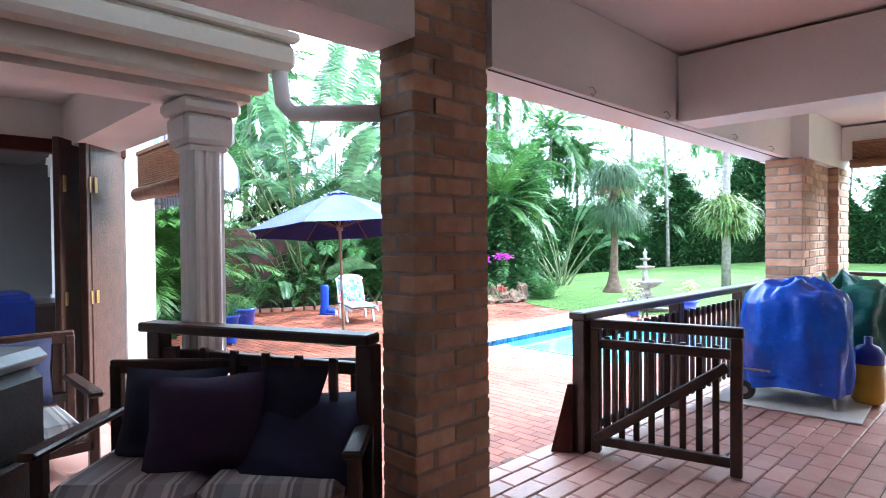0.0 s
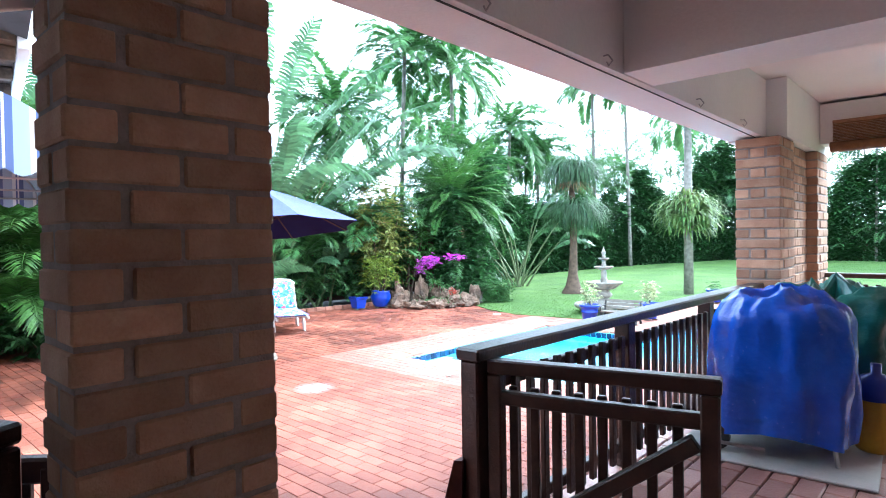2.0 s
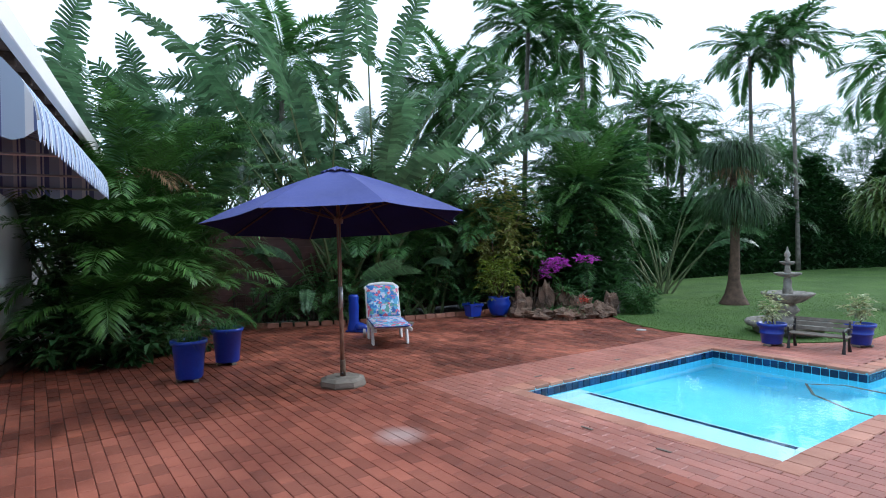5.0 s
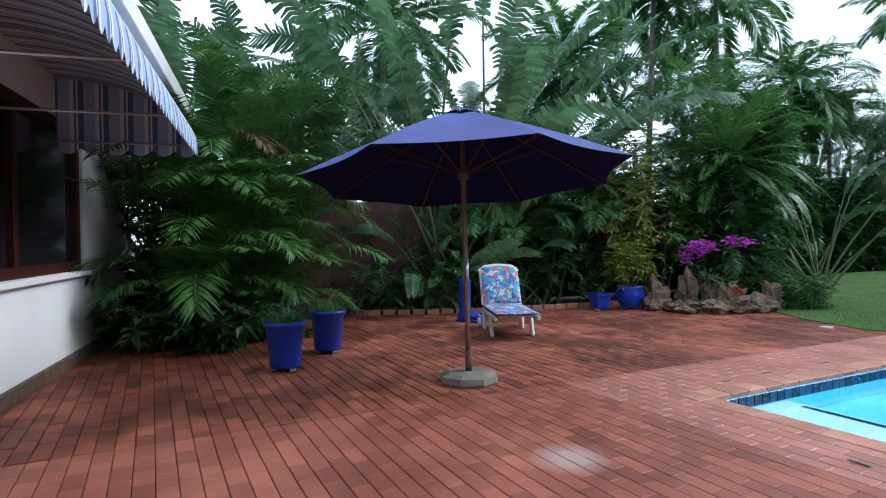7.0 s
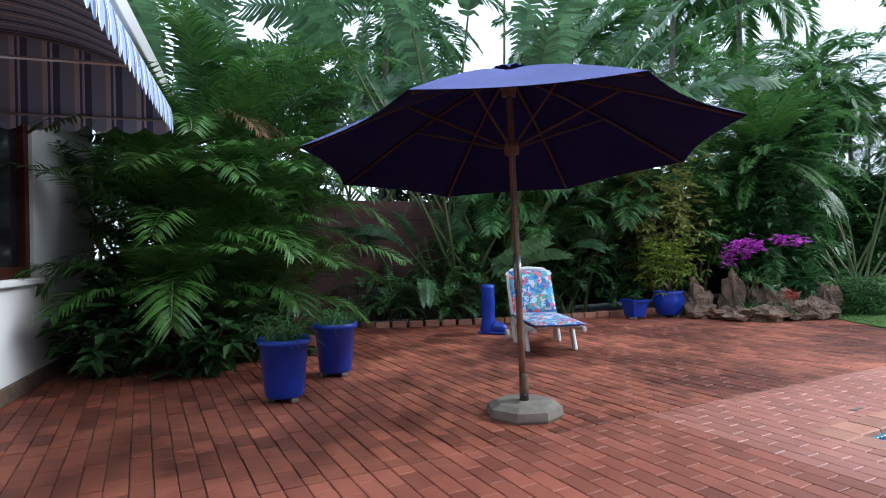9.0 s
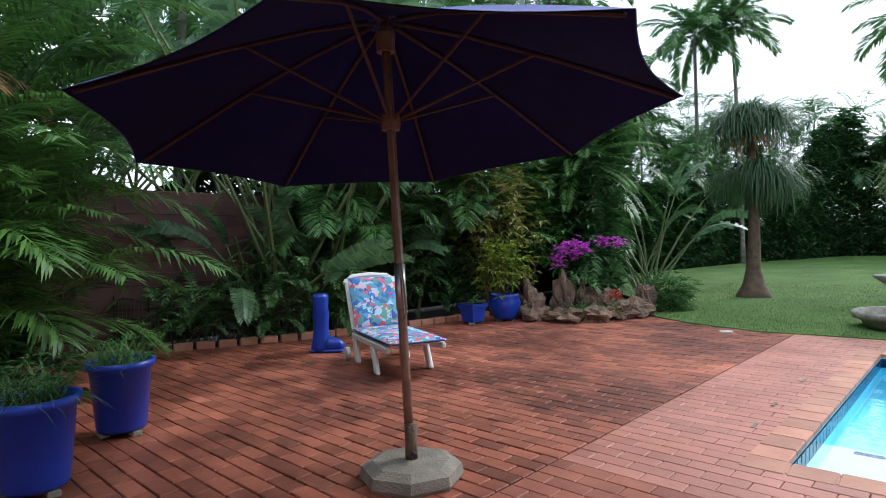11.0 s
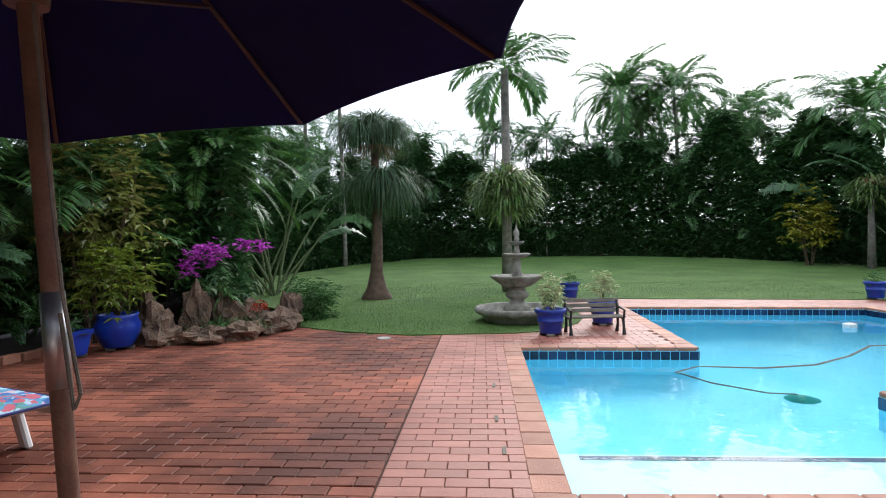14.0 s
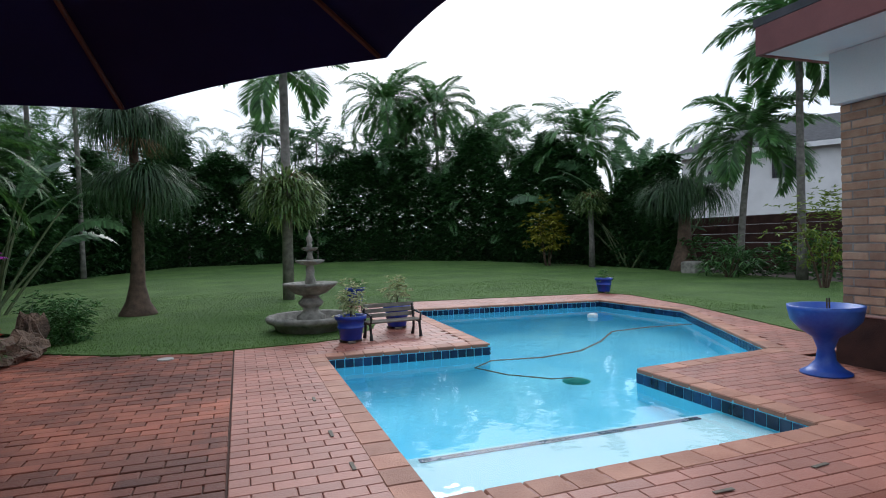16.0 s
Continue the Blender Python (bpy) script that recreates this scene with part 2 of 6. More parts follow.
WATER = glass("pool_water", (0.86, 0.97, 0.99), 0.0, 1.33)
wt = WATER.node_tree
wnoise, wbump, wgeo = wt.nodes.new("ShaderNodeTexNoise"), wt.nodes.new("ShaderNodeBump"), wt.nodes.new("ShaderNodeNewGeometry")
wnoise.inputs["Scale"].default_value, wnoise.inputs["Detail"].default_value = 2.2, 3
wbump.inputs["Strength"].default_value, wbump.inputs["Distance"].default_value = 0.25, 0.02
wt.links.new(wgeo.outputs["Position"], wnoise.inputs["Vector"])
wt.links.new(wnoise.outputs[0], wbump.inputs["Height"])
wt.links.new(wbump.outputs[0], wt.nodes["Principled BSDF"].inputs["Normal"])
DARKGLASS = mat("dark_window", (0.012, 0.012, 0.014), (0.02, 0.02, 0.024), 2, 0.12, 0, 30, spread=0)


def striped(name, a, b, c, axis, pitch):
    """Woven stripes across one axis of the object."""
    m = bpy.data.materials.new(name)
    m.use_nodes = True
    n, l = m.node_tree.nodes, m.node_tree.links
    co, sep = n.new("ShaderNodeTexCoord"), n.new("ShaderNodeSeparateXYZ")
    l.new(co.outputs["Object"], sep.inputs[0])
    mul, fr = n.new("ShaderNodeMath"), n.new("ShaderNodeMath")
    mul.operation, fr.operation = "MULTIPLY", "FRACT"
    mul.inputs[1].default_value = 1 / pitch
    l.new(sep.outputs[axis], mul.inputs[0])
    l.new(mul.outputs[0], fr.inputs[0])
    ramp = n.new("ShaderNodeValToRGB")
    ramp.color_ramp.interpolation = "CONSTANT"
    e = ramp.color_ramp.elements
    e[0].color, e[1].color, e[1].position = (*a, 1), (*b, 1), 0.45
    for at, col in ((0.62, c), (0.70, b), (0.78, c)):
        k = e.new(at)
        k.color = (*col, 1)
    l.new(fr.outputs[0], ramp.inputs[0])
    l.new(ramp.outputs[0], n["Principled BSDF"].inputs["Base Color"])
    n["Principled BSDF"].inputs["Roughness"].default_value = 0.8
    return m


AWNING_END = striped("awning_end_cloth", (0.36, 0.46, 0.60), (0.66, 0.70, 0.74), (0.10, 0.14, 0.30), 1, 0.22)
# pale room paint with the room's dimness put into its colour
SHADED_ROOM = mat("shaded_room_paint", (0.10, 0.095, 0.09), (0.14, 0.13, 0.125), 1.5, 0.9, 0.1, 50, spread=0)
AWNING = striped("awning_cloth", (0.36, 0.46, 0.60), (0.66, 0.70, 0.74), (0.10, 0.14, 0.30), 0, 0.22)
SEATSTRIPE = striped("striped_cloth", (0.30, 0.29, 0.29), (0.48, 0.46, 0.44), (0.22, 0.21, 0.22), 1, 0.17)


def floral():
    """A bright flowered print: blue, pink, red and white patches."""
    m = bpy.data.materials.new("flowered_cloth")
    m.use_nodes = True
    n, l = m.node_tree.nodes, m.node_tree.links
    co, vor, ramp, noi = n.new("ShaderNodeTexCoord"), n.new("ShaderNodeTexVoronoi"), n.new("ShaderNodeValToRGB"), n.new("ShaderNodeTexNoise")
    noi.inputs["Scale"].default_value = 14
    mixv = n.new("ShaderNodeMix")
    mixv.data_type = "VECTOR"
    mixv.inputs["Factor"].default_value = 0.12
    l.new(co.outputs["Object"], noi.inputs["Vector"])
    l.new(co.outputs["Object"], mixv.inputs["A"])
    l.new(noi.outputs["Color"], mixv.inputs["B"])
    l.new(mixv.outputs["Result"], vor.inputs["Vector"])
    vor.inputs["Scale"].default_value = 22
    sep = n.new("ShaderNodeSeparateColor")
    l.new(vor.outputs["Color"], sep.inputs[0])
    l.new(sep.outputs[0], ramp.inputs[0])
    ramp.color_ramp.interpolation = "CONSTANT"
    e = ramp.color_ramp.elements
    e[0].color, e[1].color, e[1].position = (0.05, 0.16, 0.42, 1), (0.55, 0.12, 0.16, 1), 0.72
    for at, col in ((0.22, (0.10, 0.32, 0.50)), (0.42, (0.38, 0.55, 0.66)), (0.56, (0.04, 0.10, 0.30)), (0.63, (0.62, 0.42, 0.48)), (0.88, (0.12, 0.30, 0.25))):
        k = e.new(at)
        k.color = (*col, 1)
    l.new(ramp.outputs[0], n["Principled BSDF"].inputs["Base Color"])
    n["Principled BSDF"].inputs["Roughness"].default_value = 0.85
    return m


FLORAL = floral()


# ---- mesh building ----
class Mesh:
    def __init__(self):
        self.v, self.f = [], []

    def quad(self, *pts):
        k = len(self.v)
        self.v += [tuple(p) for p in pts]
        self.f.append(tuple(range(k, k + len(pts))))

    def box(self, lo, hi, bevel=0.0, m=None):
        """A box between two corners; bevel chamfers every edge; m moves it."""
        c = [(a + b) / 2 for a, b in zip(lo, hi)]
        h = [abs(b - a) / 2 for a, b in zip(lo, hi)]
        b = min(bevel, min(h) * 0.9)
        k = len(self.v)
        pts = []
        signs = [(x, y, z) for x in (-1, 1) for y in (-1, 1) for z in (-1, 1)]
        if not b:
            pts = [Vector([c[i] + s[i] * h[i] for i in range(3)]) for s in signs]
            fs = [(0, 1, 3, 2), (4, 6, 7, 5), (0, 4, 5, 1), (2, 3, 7, 6), (0, 2, 6, 4), (1, 5, 7, 3)]
        else:
            for s in signs:
                for ax in range(3):
                    pts.append(Vector([c[i] + s[i] * (h[i] - (0 if i == ax else b)) for i in range(3)]))
            idx = {s: 3 * i for i, s in enumerate(signs)}
            fs = []
            for ax in range(3):
                u, w = (ax + 1) % 3, (ax + 2) % 3
                for sg in (-1, 1):
                    ring = []
                    for su, sw in ((-1, -1), (1, -1), (1, 1), (-1, 1)):
                        s = [0, 0, 0]
                        s[ax], s[u], s[w] = sg, su, sw
                        ring.append(idx[tuple(s)] + ax)
                    fs.append(tuple(ring if sg > 0 else ring[::-1]))
                for su in (-1, 1):
                    for sw in (-1, 1):
                        lo_s, hi_s = [0, 0, 0], [0, 0, 0]
                        lo_s[ax], hi_s[ax] = -1, 1
                        lo_s[u] = hi_s[u] = su
                        lo_s[w] = hi_s[w] = sw
                        a0, a1 = idx[tuple(lo_s)], idx[tuple(hi_s)]
                        q = (a0 + u, a1 + u, a1 + w, a0 + w)
                        fs.append(q if su * sw > 0 else q[::-1])
            for s in signs:
                i = idx[s]
                fs.append((i, i + 1, i + 2) if s[0] * s[1] * s[2] > 0 else (i + 2, i + 1, i))
        if m is not None:
            pts = [m @ p for p in pts]
        self.v += [tuple(p) for p in pts]
        self.f += [tuple(k + i for i in f) for f in fs]

    def tube(self, path, radii, n=8, cap=True):
        """A round bar along a path, its radius given at each point."""
        path = [Vector(p) for p in path]
        if not hasattr(radii, "__len__"):
            radii = [radii] * len(path)
        k = len(self.v)
        side = None
        for i, p in enumerate(path):
            d = (path[min(i + 1, len(path) - 1)] - path[max(i - 1, 0)]).normalized()
            if side is None:
                side = d.orthogonal().normalized()
            side = (side - d * side.dot(d)).normalized()
            up = d.cross(side)
            for j in range(n):
                a = 2 * math.pi * j / n
                self.v.append(tuple(p + (side * math.cos(a) + up * math.sin(a)) * radii[i]))
        for i in range(len(path) - 1):
            for j in range(n):
                self.f.append((k + i * n + j, k + i * n + (j + 1) % n, k + (i + 1) * n + (j + 1) % n, k + (i + 1) * n + j))
        if cap:
            self.f.append(tuple(k + j for j in range(n))[::-1])
            self.f.append(tuple(k + (len(path) - 1) * n + j for j in range(n)))

    def lathe(self, prof, n=24, c=(0, 0, 0), wave=0.0, waves=0):
        """Turns a profile of (radius, height) round the upright axis; wave scallops it."""
        k = len(self.v)
        for i, (r, z) in enumerate(prof):
            for j in range(n):
                a = 2 * math.pi * j / n
                q = r * (1 + (wave * math.cos(waves * a) if waves else 0))
                self.v.append((c[0] + q * math.cos(a), c[1] + q * math.sin(a), c[2] + z))
        for i in range(len(prof) - 1):
            for j in range(n):
                self.f.append((k + i * n + j, k + i * n + (j + 1) % n, k + (i + 1) * n + (j + 1) % n, k + (i + 1) * n + j))
        self.f.append(tuple(k + j for j in range(n))[::-1])
        self.f.append(tuple(k + (len(prof) - 1) * n + j for j in range(n)))

    def slab(self, outline, z0, z1):
        """An upright prism over a plan outline given anticlockwise."""
        k, n = len(self.v), len(outline)
        self.v += [(x, y, z0) for x, y in outline] + [(x, y, z1) for x, y in outline]
        self.f.append(tuple(range(k + n, k + 2 * n)))
        self.f.append(tuple(range(k, k + n))[::-1])
        for i in range(n):
            j = (i + 1) % n
            self.f.append((k + i, k + j, k + n + j, k + n + i))

    def leaf(self, p, d, length, width, droop=0.2, nrm=None):
        """One pointed leaf blade, folded along its rib."""
        d = d.normalized()
        s = d.cross(nrm if nrm is not None else Vector((0, 0, 1)))
        s = s.normalized() if s.length > 1e-4 else Vector((1, 0, 0))
        mid = p + d * length * 0.45 - Vector((0, 0, droop * length * 0.25))
        tip = p + d * length - Vector((0, 0, droop * length))
        lift = s.cross(d) * width * 0.25
        self.quad(p, mid + s * width * 0.5 + lift, tip, mid - s * width * 0.5 + lift)

    def mesh(self, name, smooth=False):
        me = bpy.data.meshes.new(name)
        me.from_pydata(self.v, [], self.f)
        if smooth:
            me.polygons.foreach_set("use_smooth", [True] * len(me.polygons))
        me.update()
        return me


def thing(name, label, category, m=None, group="", kind=""):
    ob = new(name)
    ob.empty_display_size = 0.1
    if m is not None:
        ob.matrix_basis = m
    return tagged(ob, label, category, group, kind)


def part(name, b, material, parent=None, label="", smooth=False):
    me = b.mesh(name, smooth)
    me.materials.append(material)
    ob = new(name, me)
    ob.parent = parent
    return tagged(ob, label)


def structure(name, b, material, label="", category="", smooth=False):
    return tagged(part(name, b, material, None, label, smooth), "", category, "", "structure")


def single(name, b, material, label, category, m=None, group="", kind="", smooth=False):
    ob = part(name, b, material, None, label, smooth)
    if m is not None:
        ob.matrix_basis = m
    return tagged(ob, "", category, group, kind)


rng = random.Random(7)
UP = Vector((0, 0, 1))


def aim(az, el):
    return Vector((math.cos(az) * math.cos(el), math.sin(az) * math.cos(el), math.sin(el)))


def site(x, y):
    """A place of the paced garden plan in true metres: the paces grow longer away from the house."""
    if y <= 0:
        return (x, y * 1.06)
    return (x * (1.03 + 0.11 * min(1, y / 8)), y * (1.17 + 0.05 * min(1, max(0, (y - 4) / 5))))


GROW = 1.2


# ---- plants ----
def frond(b, p, az, el, length, bend=1.2, n=26, ll=0.45, lw=0.035, stiff=0.5, vee=0.35, bare=0.15):
    """A feather leaf: a bending rib with a row of leaflets on both sides."""
    p = Vector(p)
    pts, steps = [p.copy()], 12
    for i in range(steps):
        e = el - bend * ((i + 0.5) / steps) ** 1.3
        pts.append(pts[-1] + aim(az, e) * length / steps)
    side = Vector((-math.sin(az), math.cos(az), 0))
    for i in range(steps):
        w0, w1 = 0.012 * (1 - i / steps) + 0.003, 0.012 * (1 - (i + 1) / steps) + 0.003
        b.quad(pts[i] - side * w0, pts[i] + side * w0, pts[i + 1] + side * w1, pts[i + 1] - side * w1)
    for i in range(n):
        f = bare + (1 - bare) * (i + 0.5) / n
        x = f * steps
        k = min(int(x), steps - 1)
        q = pts[k].lerp(pts[k + 1], x - k)
        t = (pts[k + 1] - pts[k]).normalized()
        up = side.cross(t) * -1
        size = ll * math.sin(math.pi * (0.12 + 0.83 * f)) ** 0.7 * rng.uniform(0.85, 1.1)
        for sg in (-1, 1):
            d = side * sg + t * (stiff + 0.5 * f) + up * vee * rng.uniform(0.6, 1.3)
            b.leaf(q, d, size, lw, 0.25 + 0.25 * rng.random(), up)


def paddle(parent, p, az, el, stalk_len, blade_len, width, bend=0.8, torn=0.5):
    """A paddle leaf on a long stalk, its blade torn into many strips."""
    pts = [Vector(p)]
    for i in range(5):
        pts.append(pts[-1] + aim(az, el - 0.04 * i) * stalk_len / 5)
    stalk, b = Mesh(), Mesh()
    stalk.tube(pts, [0.035, 0.032, 0.028, 0.024, 0.02, 0.014], 5, False)
    rib, steps = [pts[-1]], 30
    for i in range(steps):
        e = el - 0.2 - bend * ((i + 0.5) / steps) ** 1.2
        rib.append(rib[-1] + aim(az, e) * blade_len / steps)
    side = Vector((-math.sin(az), math.cos(az), 0))
    roll = rng.uniform(-0.9, 0.9)
    for sg in (-1, 1):
        sag_now = rng.uniform(0.05, 0.3)
        for i in range(steps):
            t = (rib[i + 1] - rib[i]).normalized()
            upv = (t.cross(side)).normalized() * -1
            s = (side * math.cos(roll) + upv * math.sin(roll)) * sg
            f0, f1 = i / steps, (i + 1) / steps
            w0 = width * 0.5 * math.sin(math.pi * min(1, 0.10 + 0.86 * f0)) ** 0.6 * rng.uniform(0.85, 1.05)
            w1 = width * 0.5 * math.sin(math.pi * min(1, 0.10 + 0.86 * f1)) ** 0.6 * rng.uniform(0.85, 1.05)
            gap = torn * rng.random() * blade_len / steps
            if rng.random() < torn:
                sag_now = rng.uniform(0.0, 0.75) * torn
            sag = Vector((0, 0, -1)) * sag_now
            fwd = t * width * (0.12 + 0.2 * f0)
            mid = (w0 + w1) / 4
            a, c = rib[i], rib[i + 1]
            am, cm = a + s * mid + upv * mid * 0.3 + fwd * 0.5, c + s * mid + upv * mid * 0.3 + fwd * 0.5 - t * gap * 0.3
            ae, ce = a + s * w0 + fwd + sag * w0, c + s * w1 + fwd - t * gap + sag * w1
            k = len(b.v)
            b.v += [tuple(q) for q in (a, c, cm, am, ae, ce)]
            b.f += [(k, k + 1, k + 2, k + 3), (k + 3, k + 2, k + 5, k + 4)]
    leaf = part("leaf", b, PADDLE, parent)
    part("stalk", stalk, CANE, leaf)


def strap(b, p, az, el, length, width, bend, steps=5):
    """A narrow arching strap leaf."""
    q = Vector(p)
    side = Vector((-math.sin(az), math.cos(az), 0))
    last = None
    for i in range(steps + 1):
        w = width * 0.5 * (1 - (i / steps) ** 2 * 0.9)
        now = (q - side * w, q + side * w)
        if last:
            k = len(b.v)
            b.v += [tuple(x) for x in (last[0], last[1], now[1], now[0])]
            b.f.append((k, k + 1, k + 2, k + 3))
        last = now
        q = q + aim(az, el - bend * ((i + 0.5) / steps)) * length / steps


def clump(b, c, r, n, size, ratio=0.4, shell=0.55, droop=0.3):
    """Leaves on an uneven, gappy crown round c with half-axes r."""
    c = Vector(c)
    ph = [rng.uniform(0, 6.28) for _ in range(4)]
    made = 0
    while made < n:
        u = Vector((rng.gauss(0, 1), rng.gauss(0, 1), rng.gauss(0, 1))).normalized()
        bulge = 1 + 0.22 * math.sin(3 * math.atan2(u.y, u.x) + ph[0]) + 0.2 * math.sin(4 * u.z + ph[1]) + 0.15 * math.sin(7 * math.atan2(u.y, u.x) + 5 * u.z + ph[2])
        f = shell + (1 - shell) * rng.random() ** 0.6
        p = c + Vector((u.x * r[0], u.y * r[1], u.z * r[2])) * f * bulge
        if p.z < 0.02:
            made += 1
            continue
        base = p + Vector((rng.gauss(0, 1), rng.gauss(0, 1), rng.gauss(0, 1))) * 0.02
        az, k = rng.uniform(0, 6.28), rng.randint(3, 5)
        for j in range(k):
            d = aim(az + j * 6.28 / k + rng.uniform(-0.3, 0.3), rng.uniform(-0.3, 0.7)) + u * 0.6
            b.leaf(base, d, size * rng.uniform(0.7, 1.25), size * ratio * rng.uniform(0.8, 1.2), droop)
        made += k


def palm(name, label, x, y, height, crown=1.8, fronds=14, trunk_r=0.08, lean=(0, 0), leafm=None, bend=1.4, ll=0.5, n=24, z=0.0, group="", low=-0.3, high=1.35, lw=0.045, skirt=0):
    height, crown, ll = height * GROW, crown * GROW, ll * GROW
    t = thing(name, label, "palm", pose(*site(x, y), z), group)
    tr, cr = Mesh(), Mesh()
    steps = 8
    path = [(lean[0] * (i / steps) ** 1.5, lean[1] * (i / steps) ** 1.5, height * i / steps - 0.05 * (i == 0)) for i in range(steps + 1)]
    tr.tube(path, [trunk_r * (1.35 if i == 0 else 1.05 - 0.35 * i / steps) for i in range(steps + 1)], 9)
    part("trunk", tr, BARK, t, smooth=True)
    top = Vector(path[-1])
    fronds = int(fronds * 1.5)
    for i in range(fronds):
        f = (i + 0.5) / fronds
        frond(cr, top + UP * 0.1 * f, i * 2.4 + rng.uniform(-0.3, 0.3), low + (high - low) * f ** 0.8, crown * rng.uniform(0.8, 1.1), bend * rng.uniform(0.7, 1.3), int(n * 1.3), ll, lw * 1.25)
    part("crown", cr, leafm or PALM, t)
    if skirt:
        dr = Mesh()
        for i in range(skirt):
            frond(dr, top - UP * 0.1, rng.uniform(0, 6.28), rng.uniform(-1.2, -0.7), crown * 0.6, 0.5, 12, ll * 0.6, lw)
        part("dry_fronds", dr, DRY, t, "brown dead fronds")
    return t


def shrub(name, label, x, y, z, r, n, size, leafm, ratio=0.4, category="shrub", group="", stems=5, shell=0.5, droop=0.3):
    t = thing(name, label, category, pose(*site(x, y), 0), group)
    st, cr = Mesh(), Mesh()
    for i in range(stems):
        a = i * 2.4 + rng.random()
        st.tube([(0.05 * math.cos(a), 0.05 * math.sin(a), -0.05), (0.3 * r[0] * math.cos(a), 0.3 * r[1] * math.sin(a), z * 0.6), (0.6 * r[0] * math.cos(a), 0.6 * r[1] * math.sin(a), z + 0.2 * r[2])], [0.03, 0.02, 0.008], 5)
    part("stem", st, BROWNBARK, t)
    clump(cr, (0, 0, z), r, n, size, ratio, shell, droop)
    part("crown", cr, leafm, t)
    return t


# ---- ground, lawn, paving ----
POOL_EDGE = [(0, 0), (2.63, 0.08), (2.62, 1.9), (4.48, 2.1), (6.08, 5.2), (5.88, 7.25), (2.06, 7.55), (1.93, 3.72), (0, 3.76)]


def inside(x, y, poly):
    hit = False
    for i in range(len(poly)):
        (x0, y0), (x1, y1) = poly[i], poly[i - 1]
        if (y0 > y) != (y1 > y) and x < (x1 - x0) * (y - y0) / (y1 - y0) + x0:
            hit = not hit
    return hit


def grown(poly, d):
    """The outline moved outwards by d, corners mitred."""
    out, n = [], len(poly)
    for i in range(n):
        p0, p1, p2 = Vector(poly[i - 1]), Vector(poly[i]), Vector(poly[(i + 1) % n])
        a, c = (p1 - p0).normalized(), (p2 - p1).normalized()
        na, nc = Vector((a.y, -a.x)), Vector((c.y, -c.x))
        m = (na + nc) / (1 + na.dot(nc))
        out.append(tuple(p1 + m * d))
    return out


COPE_OUT = grown(POOL_EDGE, 0.19)


def sheet_with_hole(outer, inner, z):
    """A flat sheet that fills the space between an outline and a hole."""
    bm = bmesh.new()
    edges = []
    for loop in (outer, inner):
        vs = [bm.verts.new((x, y, z)) for x, y in loop]
        edges += [bm.edges.new((vs[i], vs[(i + 1) % len(vs)])) for i in range(len(vs))]
    bmesh.ops.triangle_fill(bm, edges=edges, use_beauty=True, normal=(0, 0, 1))
    r = Mesh()
    bm.verts.index_update()
    r.v = [tuple(v.co) for v in bm.verts]
    r.f = [tuple(v.index for v in f.verts) for f in bm.faces]
    r.f = [f if (Vector(r.v[f[1]]) - Vector(r.v[f[0]])).cross(Vector(r.v[f[2]]) - Vector(r.v[f[0]])).z > 0 else f[::-1] for f in r.f]
    bm.free()
    return r


HORIZON = [(1500 * math.cos(2 * math.pi * k / 48), 1500 * math.sin(2 * math.pi * k / 48)) for k in range(48)]
structure("ground", sheet_with_hole(HORIZON, COPE_OUT, -0.045), SOIL, "dark garden soil under plants and paving", "ground")
LAWN_EDGE = [(-2.9, 4.65), (-2.2, 4.25), (-1.3, 3.95), (0.0, 4.05), (0.45, 4.2), (0.85, 4.75), (1.02, 5.3), (0.98, 7.42), (1.3, 7.5), (6.0, 6.98), (6.25, 6.5), (6.05, 4.7), (5.35, 2.1), (5.6, 1.6), (10.5, 1.6), (11.6, 5.0), (11.9, 8.0), (10.6, 14.6), (8.5, 18.6), (5.6, 20.8), (1.0, 21.3), (-3.0, 20.9), (-5.2, 17.0), (-6.6, 12.0), (-6.4, 9.0), (-4.6, 7.2), (-3.3, 6.0)]
LAWN_EDGE = [site(*p) for p in LAWN_EDGE]
lawn_mesh = Mesh()


def cut(poly, y, above):
    """The part of an outline above or below a line of constant y."""
    out = []
    for i in range(len(poly)):
        p, q = Vector(poly[i - 1]), Vector(poly[i])
        if (p.y > y) != (q.y > y):
            out.append(tuple(p.lerp(q, (y - p.y) / (q.y - p.y))))
        if (q.y > y) == above:
            out.append(tuple(q))
    return out


RISE_FROM, RISE = 10.0, 0.022
lawn_mesh.quad(*[(x, y, 0.012) for x, y in cut(LAWN_EDGE, RISE_FROM, False)])
lawn_mesh.quad(*[(x, y, 0.012 + RISE * (y - RISE_FROM)) for x, y in cut(LAWN_EDGE, RISE_FROM, True)])
lawn_mesh.quad(*[(x, y, -0.02) for x, y in LAWN_EDGE][::-1])
for (x0, y0), (x1, y1) in zip(LAWN_EDGE, LAWN_EDGE[1:] + LAWN_EDGE[:1]):
    lawn_mesh.quad((x0, y0, -0.02), (x1, y1, -0.02), (x1, y1, 0.012 + RISE * max(0, y1 - RISE_FROM)), (x0, y0, 0.012 + RISE * max(0, y0 - RISE_FROM)))
structure("lawn", lawn_mesh, LAWN, "short green lawn", "lawn")
PAVE_EDGE = [(-7.6, -3.95), (-3.0, -4.86), (1.0, -5.55), (4.44, -5.6), (4.44, 1.75), site(5.55, 1.6)]
